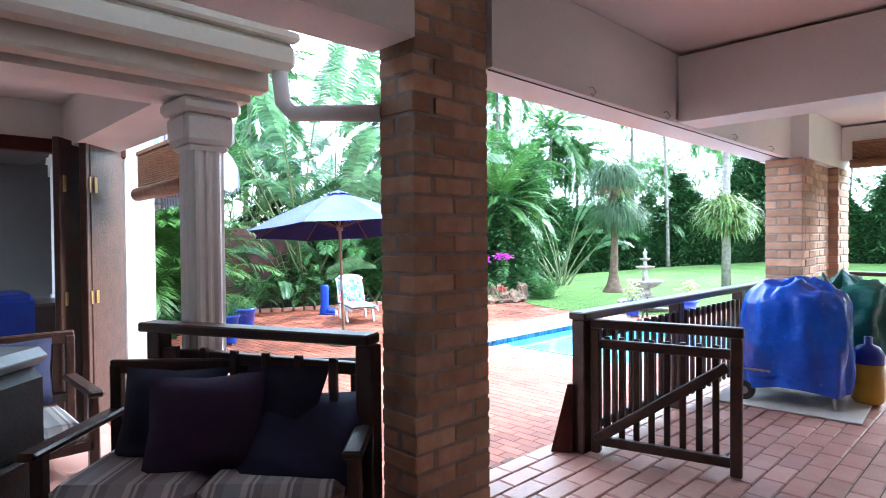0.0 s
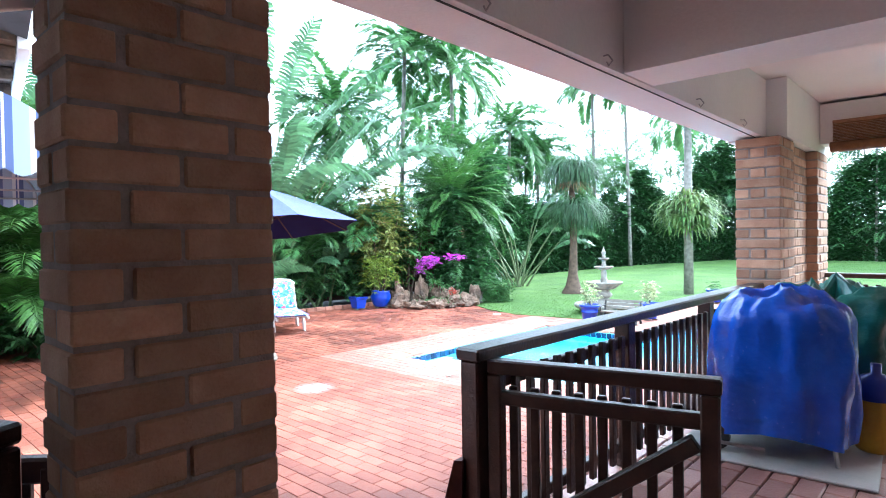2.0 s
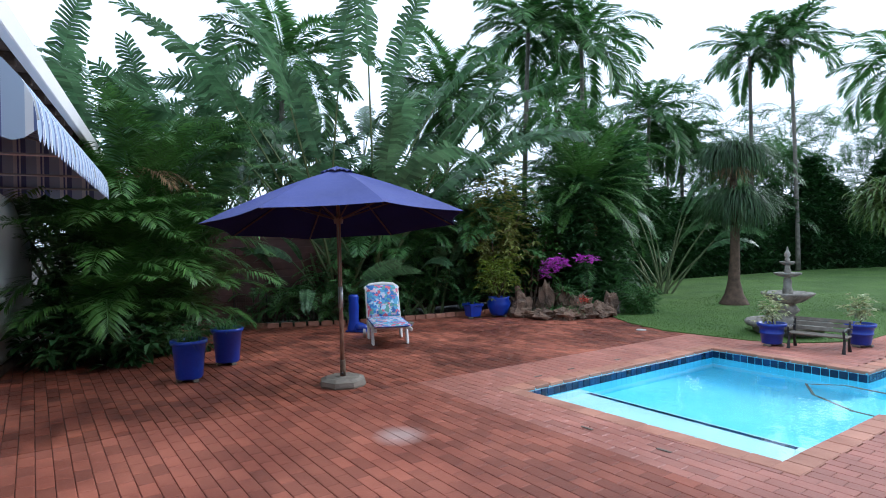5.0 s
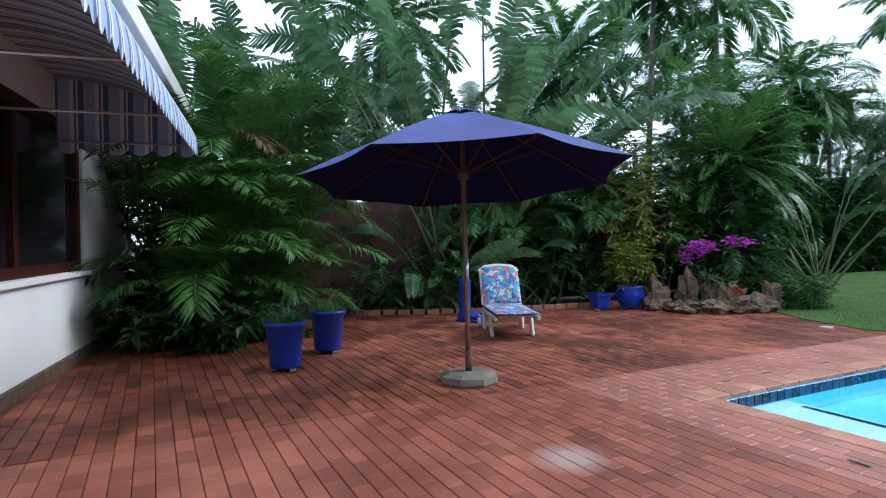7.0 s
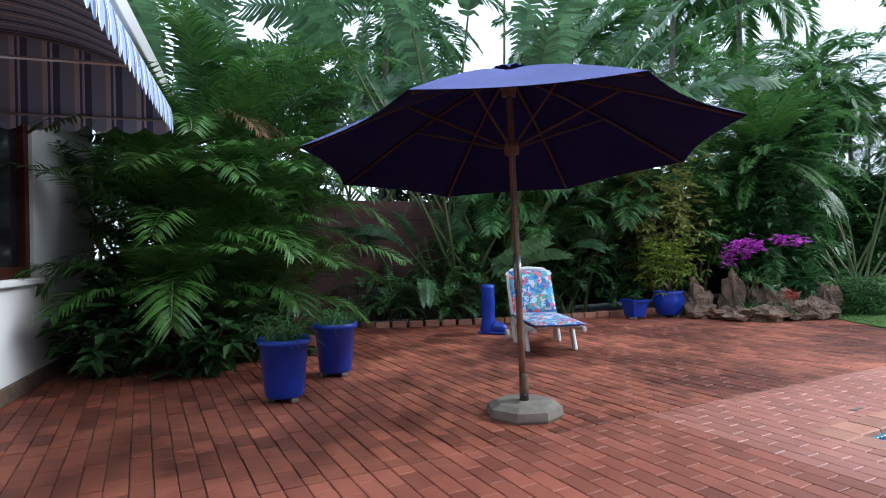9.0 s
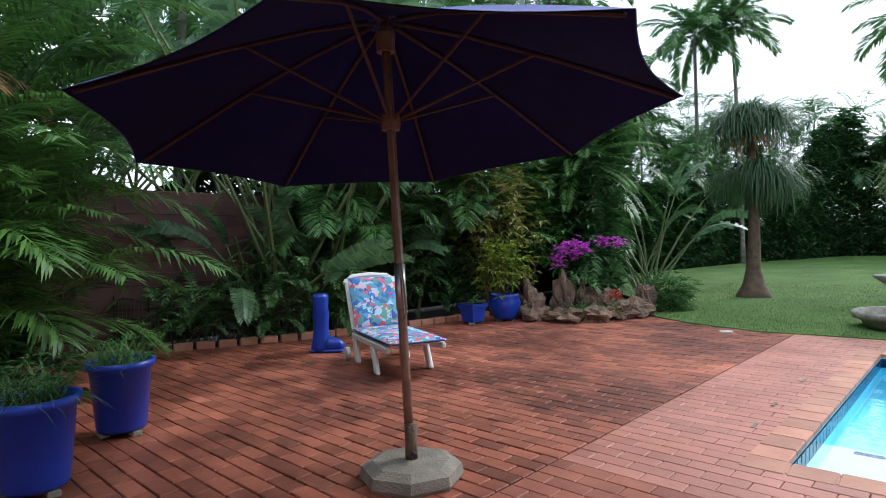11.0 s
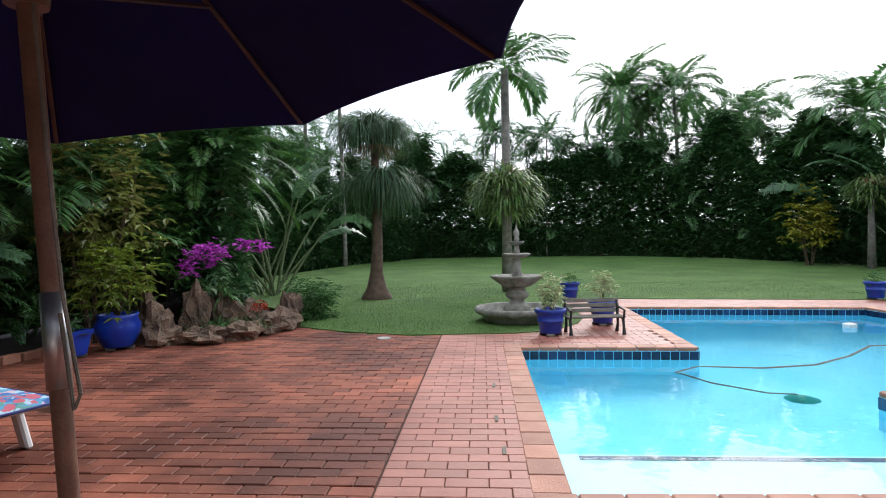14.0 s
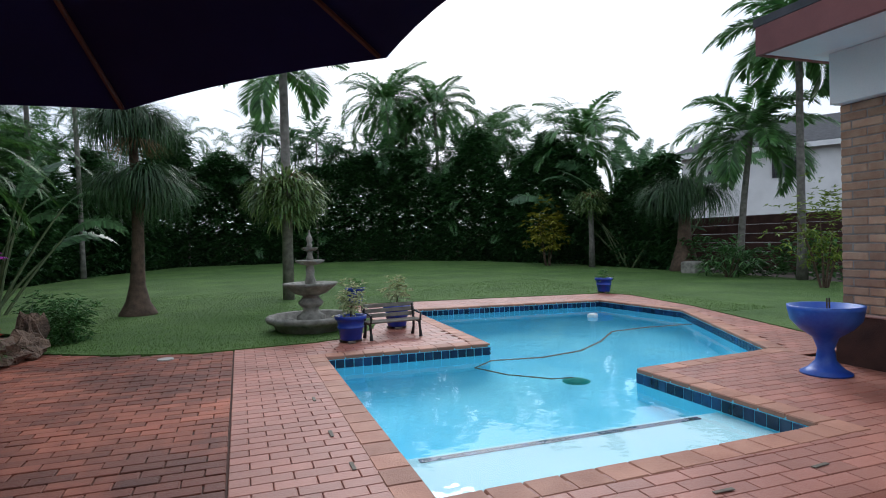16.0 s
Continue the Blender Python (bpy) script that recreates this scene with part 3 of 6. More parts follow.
PAVE_EDGE += [site(*p) for p in ((5.33, 2.1), (6.03, 4.7), (6.22, 6.5), (5.98, 6.95), (1.3, 7.47), (1.0, 7.4), (1.04, 5.3), (0.87, 4.72), (0.47, 4.18), (0.0, 4.02), (-1.3, 3.92), (-2.2, 4.12), (-2.9, 4.6), (-3.3, 4.3), (-4.1, 3.6))]
PAVE_EDGE += [(-5.2, 4.1), (-5.35, 2.6), (-5.65, 1.0), (-6.25, -0.6), (-7.6, -1.1)]
structure("paving_bed", sheet_with_hole(PAVE_EDGE, COPE_OUT, -0.012), JOINT, "dark sand in the paving joints", "paving")

# grass blades along the near part of the lawn, too many to count
b = Mesh()
for i in range(36000):
    x, y = rng.uniform(-4.0, 7.5), 4.6 + 8 * rng.random() ** 1.5
    if inside(x, y, LAWN_EDGE):
        a = rng.uniform(0, 6.28)
        h = rng.uniform(0.015, 0.035)
        w, z = 0.004, 0.01 + RISE * max(0, y - RISE_FROM)
        b.quad((x - w * math.sin(a), y + w * math.cos(a), z), (x + w * math.sin(a), y - w * math.cos(a), z), (x + rng.uniform(-0.02, 0.02), y + rng.uniform(-0.02, 0.02), z + h))
single("grass", b, GRASS, "short mown grass blades", "grass", kind="stuff")

# ---- pool ----
b = Mesh()
n = len(POOL_EDGE)
for i in range(n):
    (x0, y0), (x1, y1) = POOL_EDGE[i], POOL_EDGE[(i + 1) % n]
    b.quad((x0, y0, -0.02), (x1, y1, -0.02), (x1, y1, -1.35), (x0, y0, -1.35))
b.quad((0, 0.44, -0.62), (2.63, 0.44, -0.62), (2.63, 3.76, -0.85), (0, 3.76, -0.85))
b.quad((0, 3.76, -0.85), (2.63, 3.76, -0.85), (2.63, 3.76, -1.35), (0, 3.76, -1.35))
b.quad((2.63, 0, -0.85), (2.63, 3.76, -0.85), (2.63, 3.76, -1.35), (2.63, 0, -1.35))
b.quad((1.6, 1.8, -1.34), (6.4, 1.8, -1.34), (6.4, 7.8, -1.34), (1.6, 7.8, -1.34))
structure("pool_shell", b, POOL, "pale blue plastered pool basin", "pool")
b = Mesh()
b.box((0.002, 0.002, -0.64), (2.612, 0.93, -0.19))
structure("pool_step", b, POOLPALE, "pale plastered entry step under water", "pool step")
tile_line = thing("step_edge", "dark tile line on the pool's entry step", "tile line", pose(0, 0, 0))
b = Mesh()
b.box((-0.0245, -0.032, -0.003), (0.0245, 0.032, 0.003), 0.001)
tile_small = b.mesh("tile")
tile_small.materials.append(TILE)
for i in range(43):
    ob = new("tile", tile_small)
    ob.parent = tile_line
    ob.location = (0.2 + i * 0.0515, 0.87, -0.186)
b = Mesh()
b.slab(POOL_EDGE, -0.14, -0.13)
b.f = b.f[:1]
water = structure("water", b, WATER, "clear still pool water", "water")
water.visible_shadow = False
band = thing("tile_band", "band of dark blue glazed tiles round the pool", "tiles", kind="structure")
b = Mesh()
b.box((-0.046, -0.006, -0.05), (0.046, 0.006, 0.05), 0.003)
tile_mesh = b.mesh("tile")
tile_mesh.materials.append(TILE)
cope = thing("coping", "worn red brick coping round the pool", "coping", kind="structure")
b = Mesh()
b.box((-0.106, -0.098, -0.04), (0.106, 0.098, 0.004), 0.008)
cope_mesh = b.mesh("coping_brick")
cope_mesh.materials.append(COPING)
for i in range(n):
    p0, p1 = Vector((*POOL_EDGE[i], 0)), Vector((*POOL_EDGE[(i + 1) % n], 0))
    d = (p1 - p0)
    ang = math.degrees(math.atan2(d.y, d.x))
    out = Vector((d.y, -d.x, 0)).normalized()
    count = max(1, round(d.length / 0.1))
    for j in range(count):
        p = p0 + d * (j + 0.5) / count
        ob = new("tile", tile_mesh)
        ob.parent = band
        ob.matrix_basis = pose(p.x - out.x * 0.004, p.y - out.y * 0.004, -0.092, 0, 0, ang)
    q0, q1 = Vector((*POOL_EDGE[i], 0)), Vector((*POOL_EDGE[(i + 1) % n], 0))
    convex0 = (Vector(POOL_EDGE[i]) - Vector(POOL_EDGE[i - 1])).to_3d().cross(d).z > 0
    length = d.length + (0.19 if convex0 else -0.02)
    start = q0 - d.normalized() * (0.19 if convex0 else -0.02)
    count = max(1, round(length / 0.222))
    for j in range(count):
        p = start + d.normalized() * length * (j + 0.5) / count + out * 0.094
        ob = new("coping_brick", cope_mesh)
        ob.parent = cope
        ob.matrix_basis = pose(p.x, p.y, rng.uniform(-0.001, 0.002), 0, 0, ang) @ Matrix.Diagonal((length / count / 0.216, 1, 1, 1))

# ---- veranda and house ----
VZ = 0.48
b = Mesh()
b.box((4.44, -9.5, -0.05), (9.2, 1.32, VZ - 0.012))
structure("veranda_floor", b, JOINT, "raised veranda slab", "floor")
b = Mesh()
b.box((2.6, -9.5, -0.05), (4.438, -5.45, VZ - 0.002))
structure("sofa_floor", b, FLOOR_BRICK, "brick floor under the wooden sofa", "floor")
steps = thing("veranda_steps", "two brick steps from the veranda down to the paving", "steps", kind="structure")
for k, (x0, x1, top) in enumerate(((4.13, 4.438, 0.32), (3.82, 4.128, 0.16))):
    b = Mesh()
    b.box((x0, -4.78, -0.05), (x1, -3.98, top - 0.012))
    tread = part("step", b, JOINT, steps)
    for c in range(7):
        b = Mesh()
        b.box((x0 - 0.01, -4.78 + c * 0.1143 + 0.003, top - 0.06), (x1 - 0.003, -4.78 + (c + 1) * 0.1143 - 0.003, top + rng.uniform(-0.001, 0.002)), 0.006)
        part("brick", b, PAVER, tread)
b = Mesh()
for r in range(42):
    x0 = 4.42 + r * 0.1135
    for c in range(-1, 34):
        y0 = -6.8 + c * 0.232 + (0.116 if r % 2 else 0)
        if y0 + 0.225 < 1.32:
            b.box((x0 + 0.003, y0 + 0.003, VZ - 0.02), (x0 + 0.1105, y0 + 0.229, VZ + rng.uniform(-0.001, 0.002)), 0.006)
tagged(structure("veranda_paving", b, FLOOR_BRICK, "reddish brick pavers on the veranda floor", "floor"), kind="stuff")


def brick_pier(name, label, x0, x1, y0, y1, z0, z1):
    """A pier of bonded bricks round a mortar core."""
    t = thing(name, label, "pillar", kind="structure")
    core = Mesh()
    core.box((x0 + 0.008, y0 + 0.008, z0), (x1 - 0.008, y1 - 0.008, z1))
    part("core", core, MORTAR, t, "recessed mortar joints")
    store = {}

    def brick(cx, cy, z, lx, ly):
        key = (round(lx, 2), round(ly, 2))
        if key not in store:
            s = Mesh()
            s.box((-lx / 2, -ly / 2, 0), (lx / 2, ly / 2, 0.068), 0.005)
            store[key] = s.mesh("brick")
            store[key].materials.append(BRICK)
        ob = new("brick", store[key])
        ob.parent = t
        ob.matrix_basis = pose(cx + rng.uniform(-0.002, 0.002), cy + rng.uniform(-0.002, 0.002), z, 0, 0, rng.uniform(-0.5, 0.5))

    rows = int((z1 - z0) / 0.08)
    for r in range(rows):
        z = z0 + (z1 - z0) * r / rows + 0.006
        odd = r % 2
        th = 0.1
        for (a0, a1, along_x, at) in ((y0, y1, False, x1 - th / 2), (y0, y1, False, x0 + th / 2), (x0, x1, True, y0 + th / 2), (x0, x1, True, y1 - th / 2)):
            full = bool(along_x) == bool(odd)
            s0, s1 = (a0, a1) if full else (a0 + th + 0.01, a1 - th - 0.01)
            if s1 - s0 < 0.05:
                continue
            cuts = max(1, round((s1 - s0) / 0.222))
            w = (s1 - s0) / cuts
            for c in range(cuts):
                m = s0 + w * (c + 0.5)
                if along_x:
                    brick(m, at, z, w - 0.01, th)
                else:
                    brick(at, m, z, th, w - 0.01)
    return t


brick_pier("pillar_1", "brown face-brick veranda pillar in shade", 4.45, 4.67, -5.25, -4.80, VZ, 2.9)
brick_pier("pillar_2", "red-brown face-brick corner pillar of the veranda", 4.50, 4.83, -0.47, 0.0, 0.0, 2.42)
brick_pier("pillar_3", "red-brown face-brick pier beside the corner pillar", 4.50, 4.86, 0.80, 1.30, 0.0, 2.42)
brick_pier("pillar_4", "recessed brick infill between two piers", 4.54, 4.77, 0.0, 0.80, 0.0, 2.42)

b = Mesh()
b.box((4.42, -9.5, 2.46), (4.69, -5.255, 2.9))
b.box((4.40, -4.795, 2.435), (4.69, -0.30, 2.9))
b.box((4.40, -0.30, 2.425), (4.84, 1.32, 2.9))
structure("beam_front", b, PLASTER, "white plastered beam above the veranda's edge", "beam")
b = Mesh()
b.box((4.695, -2.9, 2.44), (9.0, -2.56, 2.88))
structure("beam_cross", b, PLASTER, "white plastered cross beam", "beam")
b = Mesh()
b.box((4.845, 1.0, 2.5), (9.0, 1.3, 2.88))
structure("beam_north", b, PLASTER, "white plastered beam at the veranda's far side", "beam")
b = Mesh()
b.box((4.3, -9.5, 2.905), (9.4, 1.4, 2.99))
structure("ceiling", b, CEILING, "smooth painted veranda ceiling", "ceiling")
b = Mesh()
b.box((3.80, -4.8, 2.905), (4.3, 1.5, 2.98))
b.box((4.3, 1.4, 2.905), (9.4, 1.5, 2.98))
structure("eave", b, PLASTER, "white boarded eave under the roof edge", "eave")
b = Mesh()
b.box((3.75, -4.85, 2.895), (3.798, 1.55, 3.16), 0.004)
b.box((3.798, 1.502, 2.895), (9.4, 1.55, 3.16), 0.004)
structure("fascia", b, MAROON, "maroon painted fascia board along the roof", "fascia")
b = Mesh()
b.box((3.75, -9.6, 3.165), (9.6, 1.57, 3.24))
structure("roof", b, ROOFTILE, "dark flat roof over the veranda", "roof")
b = Mesh()
b.box((9.0, -9.5, VZ), (9.25, 1.3, 2.9))
structure("wall_east", b, PLASTER, "white house wall at the back of the veranda", "wall")
b = Mesh()
b.box((1.0, -9.75, 0.0), (9.25, -9.5, 2.9))
structure("wall_south", b, PLASTER, "white house wall closing the veranda", "wall")

# cable along the beam with two hooks
wire = thing("washing_line", "thin dark wire strung along the beam on hooks", "wire")
b = Mesh()
b.tube([(4.66, -4.79, 2.43), (4.66, -2.7, 2.425), (4.66, -0.5, 2.415)], 0.004, 5)
part("wire", b, BLACK, wire)
for y in (-4.0, -3.1, -1.9, -1.0):
    b = Mesh()
    b.tube([(4.69, y, 2.48), (4.715, y, 2.48), (4.735, y, 2.45), (4.715, y, 2.43), (4.705, y, 2.45)], 0.004, 5)
    part("hook", b, STEEL, wire)


# ---- railings and gate ----
def rail_run(name, label, p0, p1, top, post_at, gap=0.095, ends=(True, True)):
    p0, p1 = Vector((*p0, 0)), Vector((*p1, 0))
    d = p1 - p0
    ang = math.degrees(math.atan2(d.y, d.x))
    t = thing(name, label, "railing", pose(p0.x, p0.y, VZ, 0, 0, ang))
    L, h = d.length, top - VZ
    b = Mesh()
    b.box((-0.05 if ends[0] else 0.0, -0.055, h - 0.045), (L, 0.055, h), 0.008)
    part("handrail", b, DARKWOOD, t)
    for zz in (h - 0.17, 0.10):
        b = Mesh()
        b.box((0.02, -0.022, zz), (L - 0.01, 0.022, zz + 0.05), 0.005)
        part("cross_rail", b, DARKWOOD, t)
    for x in post_at:
        b = Mesh()
        b.box((x - 0.04, -0.04, 0.0), (x + 0.04, 0.04, h - 0.046), 0.006)
        part("post", b, DARKWOOD, t)
    s = Mesh()
    s.box((-0.018, -0.012, 0.07), (0.018, 0.012, h - 0.10), 0.004)
    me = s.mesh("baluster")
    me.materials.append(DARKWOOD)
    count = int(L / gap)
    for i in range(1, count):
        x = i * L / count
        if min(abs(x - q) for q in post_at) < 0.06:
            continue
        ob = new("baluster", me)
        ob.parent = t
        ob.location = (x, -0.036, 0)
    return t


rail_run("railing", "dark-stained wooden railing along the veranda's edge", (4.62, -3.97), (4.66, -0.48), 1.262, (0.0, 1.18, 2.34))
rail_run("railing", "dark-stained wooden railing behind the wooden sofa", (3.45, -5.83), (4.52, -5.34), 1.29, (0.03, 1.15), 0.16)
rail_run("railing", "dark-stained wooden railing at the veranda's far side", (4.90, 1.15), (8.9, 1.15), 1.262, (0.05, 1.3, 2.6, 3.9))
gate = thing("gate", "open dark wooden gate with a diagonal brace", "gate", pose(4.67, -3.95, VZ, 0, 0, 15))
GL, GH = 0.70, 0.745
for nm, lo, hi in (("top_rail", (0, -0.03, GH - 0.05), (GL + 0.05, 0.03, GH)), ("cross_rail", (0.02, -0.02, GH - 0.16), (GL, 0.02, GH - 0.11)), ("bottom_rail", (0.02, -0.02, 0.05), (GL, 0.02, 0.10)), ("stile", (GL - 0.01, -0.03, 0.01), (GL + 0.045, 0.03, GH - 0.052)), ("stile", (0.0, -0.03, 0.01), (0.05, 0.03, GH - 0.052))):
    b = Mesh()
    b.box(lo, hi, 0.006)
    part(nm, b, DARKWOOD, gate)
for i in range(1, 9):
    b = Mesh()
    b.box((i * GL / 9 - 0.016, 0.022, 0.06), (i * GL / 9 + 0.016, 0.044, GH - 0.10), 0.004)
    part("baluster", b, DARKWOOD, gate)
b = Mesh()
ang = math.atan2(GH - 0.28, GL - 0.05)
b.box((0, -0.02, -0.025), (math.hypot(GH - 0.28, GL - 0.05), 0.02, 0.025), 0.004, Matrix.Translation((0.03, -0.04, 0.09)) @ Matrix.Rotation(-ang, 4, "Y"))
part("brace", b, DARKWOOD, gate)
b = Mesh()
b.tube([(GL + 0.02, 0.03, GH - 0.2), (GL + 0.16, 0.04, GH - 0.21)], 0.006, 6)
part("latch", b, STEEL, gate)
# splayed foot of the corner post
b = Mesh()
b.quad((4.50, -4.10, VZ), (4.60, -4.04, VZ), (4.60, -4.03, 0.86), (4.575, -4.045, 0.86))
b.v += [(4.53, -3.99, VZ), (4.575, -3.97, VZ), (4.578, -3.975, 0.86), (4.572, -3.99, 0.86)]
b.f += [(4, 7, 6, 5), (0, 3, 7, 4), (1, 5, 6, 2), (3, 2, 6, 7), (0, 4, 5, 1)]
single("post_foot", b, REDWOOD, "splayed wooden foot against the corner post", "post")


def blind(name, label, p0, p1, z0, z1):
    """A rolled bamboo blind: a hanging sheet of reeds and a roll below."""
    p0, p1 = Vector((*p0, 0)), Vector((*p1, 0))
    d = p1 - p0
    t = thing(name, label, "blind", pose(p0.x, p0.y, 0, 0, 0, math.degrees(math.atan2(d.y, d.x))))
    b = Mesh()
    zz = z0 + 0.08
    while zz < z1:
        b.box((0, -0.006, zz), (d.length, 0.006, zz + 0.011), 0.002)
        zz += 0.014
    part("reeds", b, BAMBOO, t)
    b = Mesh()
    b.tube([(-0.02, 0, z0 + 0.04), (d.length + 0.02, 0, z0 + 0.04)], 0.05, 12)
    part("roll", b, BAMBOO, t, "rolled-up lower end", True)
    b = Mesh()
    b.box((0, -0.015, z1), (d.length, 0.015, z1 + 0.03), 0.003)
    part("batten", b, BAMBOO, t)


blind("bamboo_blind", "rolled brown bamboo blind under the beam", (4.95, 0.98), (7.9, 0.98), 2.42, 2.68)

# ---- side wing with its patio, window and awning ----
WY = -4.65
before_wing = set(bpy.data.objects)
b = Mesh()
b.box((-6.6, WY - 0.23, 0.0), (-4.5, WY, 3.0))
b.box((-4.5, WY - 0.23, 0.0), (-1.0, WY, 0.98))
b.box((-4.5, WY - 0.23, 2.54), (-1.0, WY, 3.0))
b.box((-1.0, WY - 0.23, 0.0), (1.5, WY, 3.0))
b.box((-6.6, -9.5, 0.0), (-6.37, WY - 0.23, 3.0))
structure("wall_wing", b, PLASTER, "white plastered wall of the side wing", "wall")
b = Mesh()
b.box((-6.62, WY + 0.002, 0.0), (1.0, WY + 0.04, 0.14), 0.01)
structure("plinth", b, BROWNBARK, "brown painted plinth along the white wall", "trim")
win = thing("window_1", "dark wooden window in the white wall", "window", kind="structure")
for lo, hi in (((-4.5, 0.98), (-4.4, 2.54)), ((-1.1, 0.98), (-1.0, 2.54)), ((-4.4, 2.44), (-1.1, 2.54)), ((-4.4, 0.98), (-1.1, 1.08)), ((-2.8, 1.08), (-2.7, 2.44))):
    b = Mesh()
    b.box((lo[0], WY - 0.14, lo[1]), (hi[0], WY - 0.03, hi[1]), 0.006)
    part("frame", b, REDWOOD, win)
for x0, x1 in ((-4.4, -2.8), (-2.7, -1.1)):
    b = Mesh()
    b.box((x0, WY - 0.1, 1.08), (x1, WY - 0.09, 2.44))
    part("pane", b, DARKGLASS, win, "dark reflecting pane")
b = Mesh()
b.box((-4.6, WY + 0.002, 0.92), (-0.9, WY + 0.06, 0.978), 0.01)
part("sill", b, PLASTER, win)
aw = thing("awning", "faded blue and white striped awning with a scalloped edge", "awning")
b = Mesh()
AX0, AX1, steps = -3.62, 0.78, 10
prof = [(WY + 0.01 + 1.27 * math.sin(i / steps * math.pi / 2), 2.28 + 0.62 * math.cos(i / steps * math.pi / 2)) for i in range(steps + 1)]
for i in range(steps):
    b.quad((AX0, *prof[i]), (AX1, *prof[i]), (AX1, *prof[i + 1]), (AX0, *prof[i + 1]))
for k in range(36):
    xa, xb = AX0 + (AX1 - AX0) * k / 36, AX0 + (AX1 - AX0) * (k + 1) / 36
    pts = [(xa + (xb - xa) * u, prof[-1][0] + 0.003, prof[-1][1] - 0.07 - 0.06 * math.sin(math.pi * u)) for u in (0, 0.25, 0.5, 0.75, 1)]
    b.quad((xa, *prof[-1]), (xb, *prof[-1]), *pts[::-1])
part("cloth", b, AWNING, aw)
for x in (AX0, AX1):
    b = Mesh()
    b.quad((x, WY + 0.01, 2.28), *[(x, *q) for q in prof])
    part("end_cloth", b, AWNING_END, aw)
    for k in range(6):
        b = Mesh()
        ya, yb = WY + 0.01 + 1.27 * k / 6, WY + 0.01 + 1.27 * (k + 1) / 6
        b.quad((x, ya, 2.28), (x, yb, 2.28), *[(x, ya + (yb - ya) * u, 2.21 - 0.06 * math.sin(math.pi * u)) for u in (1, 0.75, 0.5, 0.25, 0)])
        part("scallop", b, AWNING_END, aw)
for x in (AX0 + 0.02, AX0 * 0.66 + AX1 * 0.34, AX0 * 0.33 + AX1 * 0.67, AX1 - 0.02):
    b = Mesh()
    b.tube([(x, WY + 0.01, 2.27), (x, prof[-1][0] - 0.01, 2.27)], 0.012, 6)
    b.tube([(x, q[0], q[1] - 0.015) for q in prof], 0.01, 6)
    part("bracket", b, STEEL, aw)
b = Mesh()
b.box((-7.4, -9.6, 3.0), (1.2, -3.72, 3.06))
soffit = structure("wing_soffit", b, BROWNBARK, "brown boarded underside of the wing's eave", "eave")
for k in range(15):
    b = Mesh()
    b.box((-7.1 + k * 0.58, WY + 0.005, 2.9), (-7.05 + k * 0.58, -3.72, 2.998), 0.006)
    part("rafter", b, BROWNBARK, soffit)
b = Mesh()
k = [(-7.5, -3.66, 3.07), (3.2, -3.66, 3.07), (3.2, -9.7, 4.6), (-7.5, -9.7, 4.6)]
b.quad(*k)
b.quad(*[(x, y, z - 0.05) for x, y, z in k][::-1])
structure("wing_roof", b, ROOFTILE, "dark tiled roof of the side wing", "roof")
b = Mesh()
b.box((-7.52, -3.715, 2.95), (1.2, -3.64, 3.13), 0.008)
structure("wing_gutter", b, PLASTER, "white gutter board along the wing's roof", "gutter")

# the wing stands a little askew to the pool
ASKEW = pose(-3.0, -4.86, 0, 0, 0, -9.5) @ pose(3.0, 4.65, 0)
for ob in [o for o in bpy.data.objects if o not in before_wing and o.parent is None]:
    ob.matrix_basis = ASKEW @ ob.matrix_basis

col = thing("column", "white fluted patio column with a square head", "column", pose(3.54, -5.63, 0), kind="structure")
b = Mesh()
N = 48
k = len(b.v)
for z in (0.25, 2.10):
    for j in range(N):
        a = 2 * math.pi * j / N
        sq = 0.088 / max(abs(math.cos(a)), abs(math.sin(a)))
        r = min(sq, 0.105) - (0.010 if (j % 4) in (1, 2) else 0)
        b.v.append((r * math.cos(a), r * math.sin(a), z))
for j in range(N):
    b.f.append((j, (j + 1) % N, N + (j + 1) % N, N + j))
part("shaft", b, PLASTER, col)
for nm, z0, z1, r in (("base", 0.0, 0.25, 0.125), ("neck", 2.10, 2.13, 0.10), ("head", 2.13, 2.27, 0.122), ("abacus", 2.27, 2.34, 0.145)):
    b = Mesh()
    b.box((-r, -r, z0), (r, r, z1), 0.02)
    part(nm, b, PLASTER, col)
b = Mesh()
b.box((1.3, -5.8, 2.34), (3.72, -5.46, 2.66))
b.box((3.38, -9.5, 2.34), (3.72, -5.8, 2.66))
structure("patio_beam", b, PLASTER, "white beam above the patio column", "beam")
b = Mesh()
b.box((1.3, -9.5, 2.665), (4.06, -5.36, 2.72))
structure("patio_ceiling", b, PLASTER, "white patio ceiling", "ceiling")
b = Mesh()
b.box((3.725, -9.5, 2.37), (3.85, -5.42, 2.662), 0.015)
b.box((3.85, -9.5, 2.45), (4.0, -5.36, 2.58), 0.03)
b.box((3.96, -9.5, 2.575), (4.03, -5.36, 2.62), 0.012)
structure("patio_gutter", b, CREAM, "cream box gutter along the patio roof", "gutter")
b = Mesh()
b.tube([(3.93, -5.42, 2.46), (3.94, -5.41, 2.31), (4.0, -5.39, 2.25), (4.2, -5.34, 2.23), (4.46, -5.25, 2.2)], 0.038, 10)
single("downpipe", b, PLASTER, "white rainwater pipe running to the brick pillar", "downpipe", smooth=True)
b = Mesh()
b.box((1.25, -5.40, 0.0), (1.5, -5.19, 2.66))
b.box((1.25, -9.5, 2.4), (1.5, -5.40, 2.66))
b.box((1.25, -9.5, 0.0), (1.5, -7.9, 2.4))
structure("wall_patio", b, PLASTER, "white patio wall round the folding door", "wall")
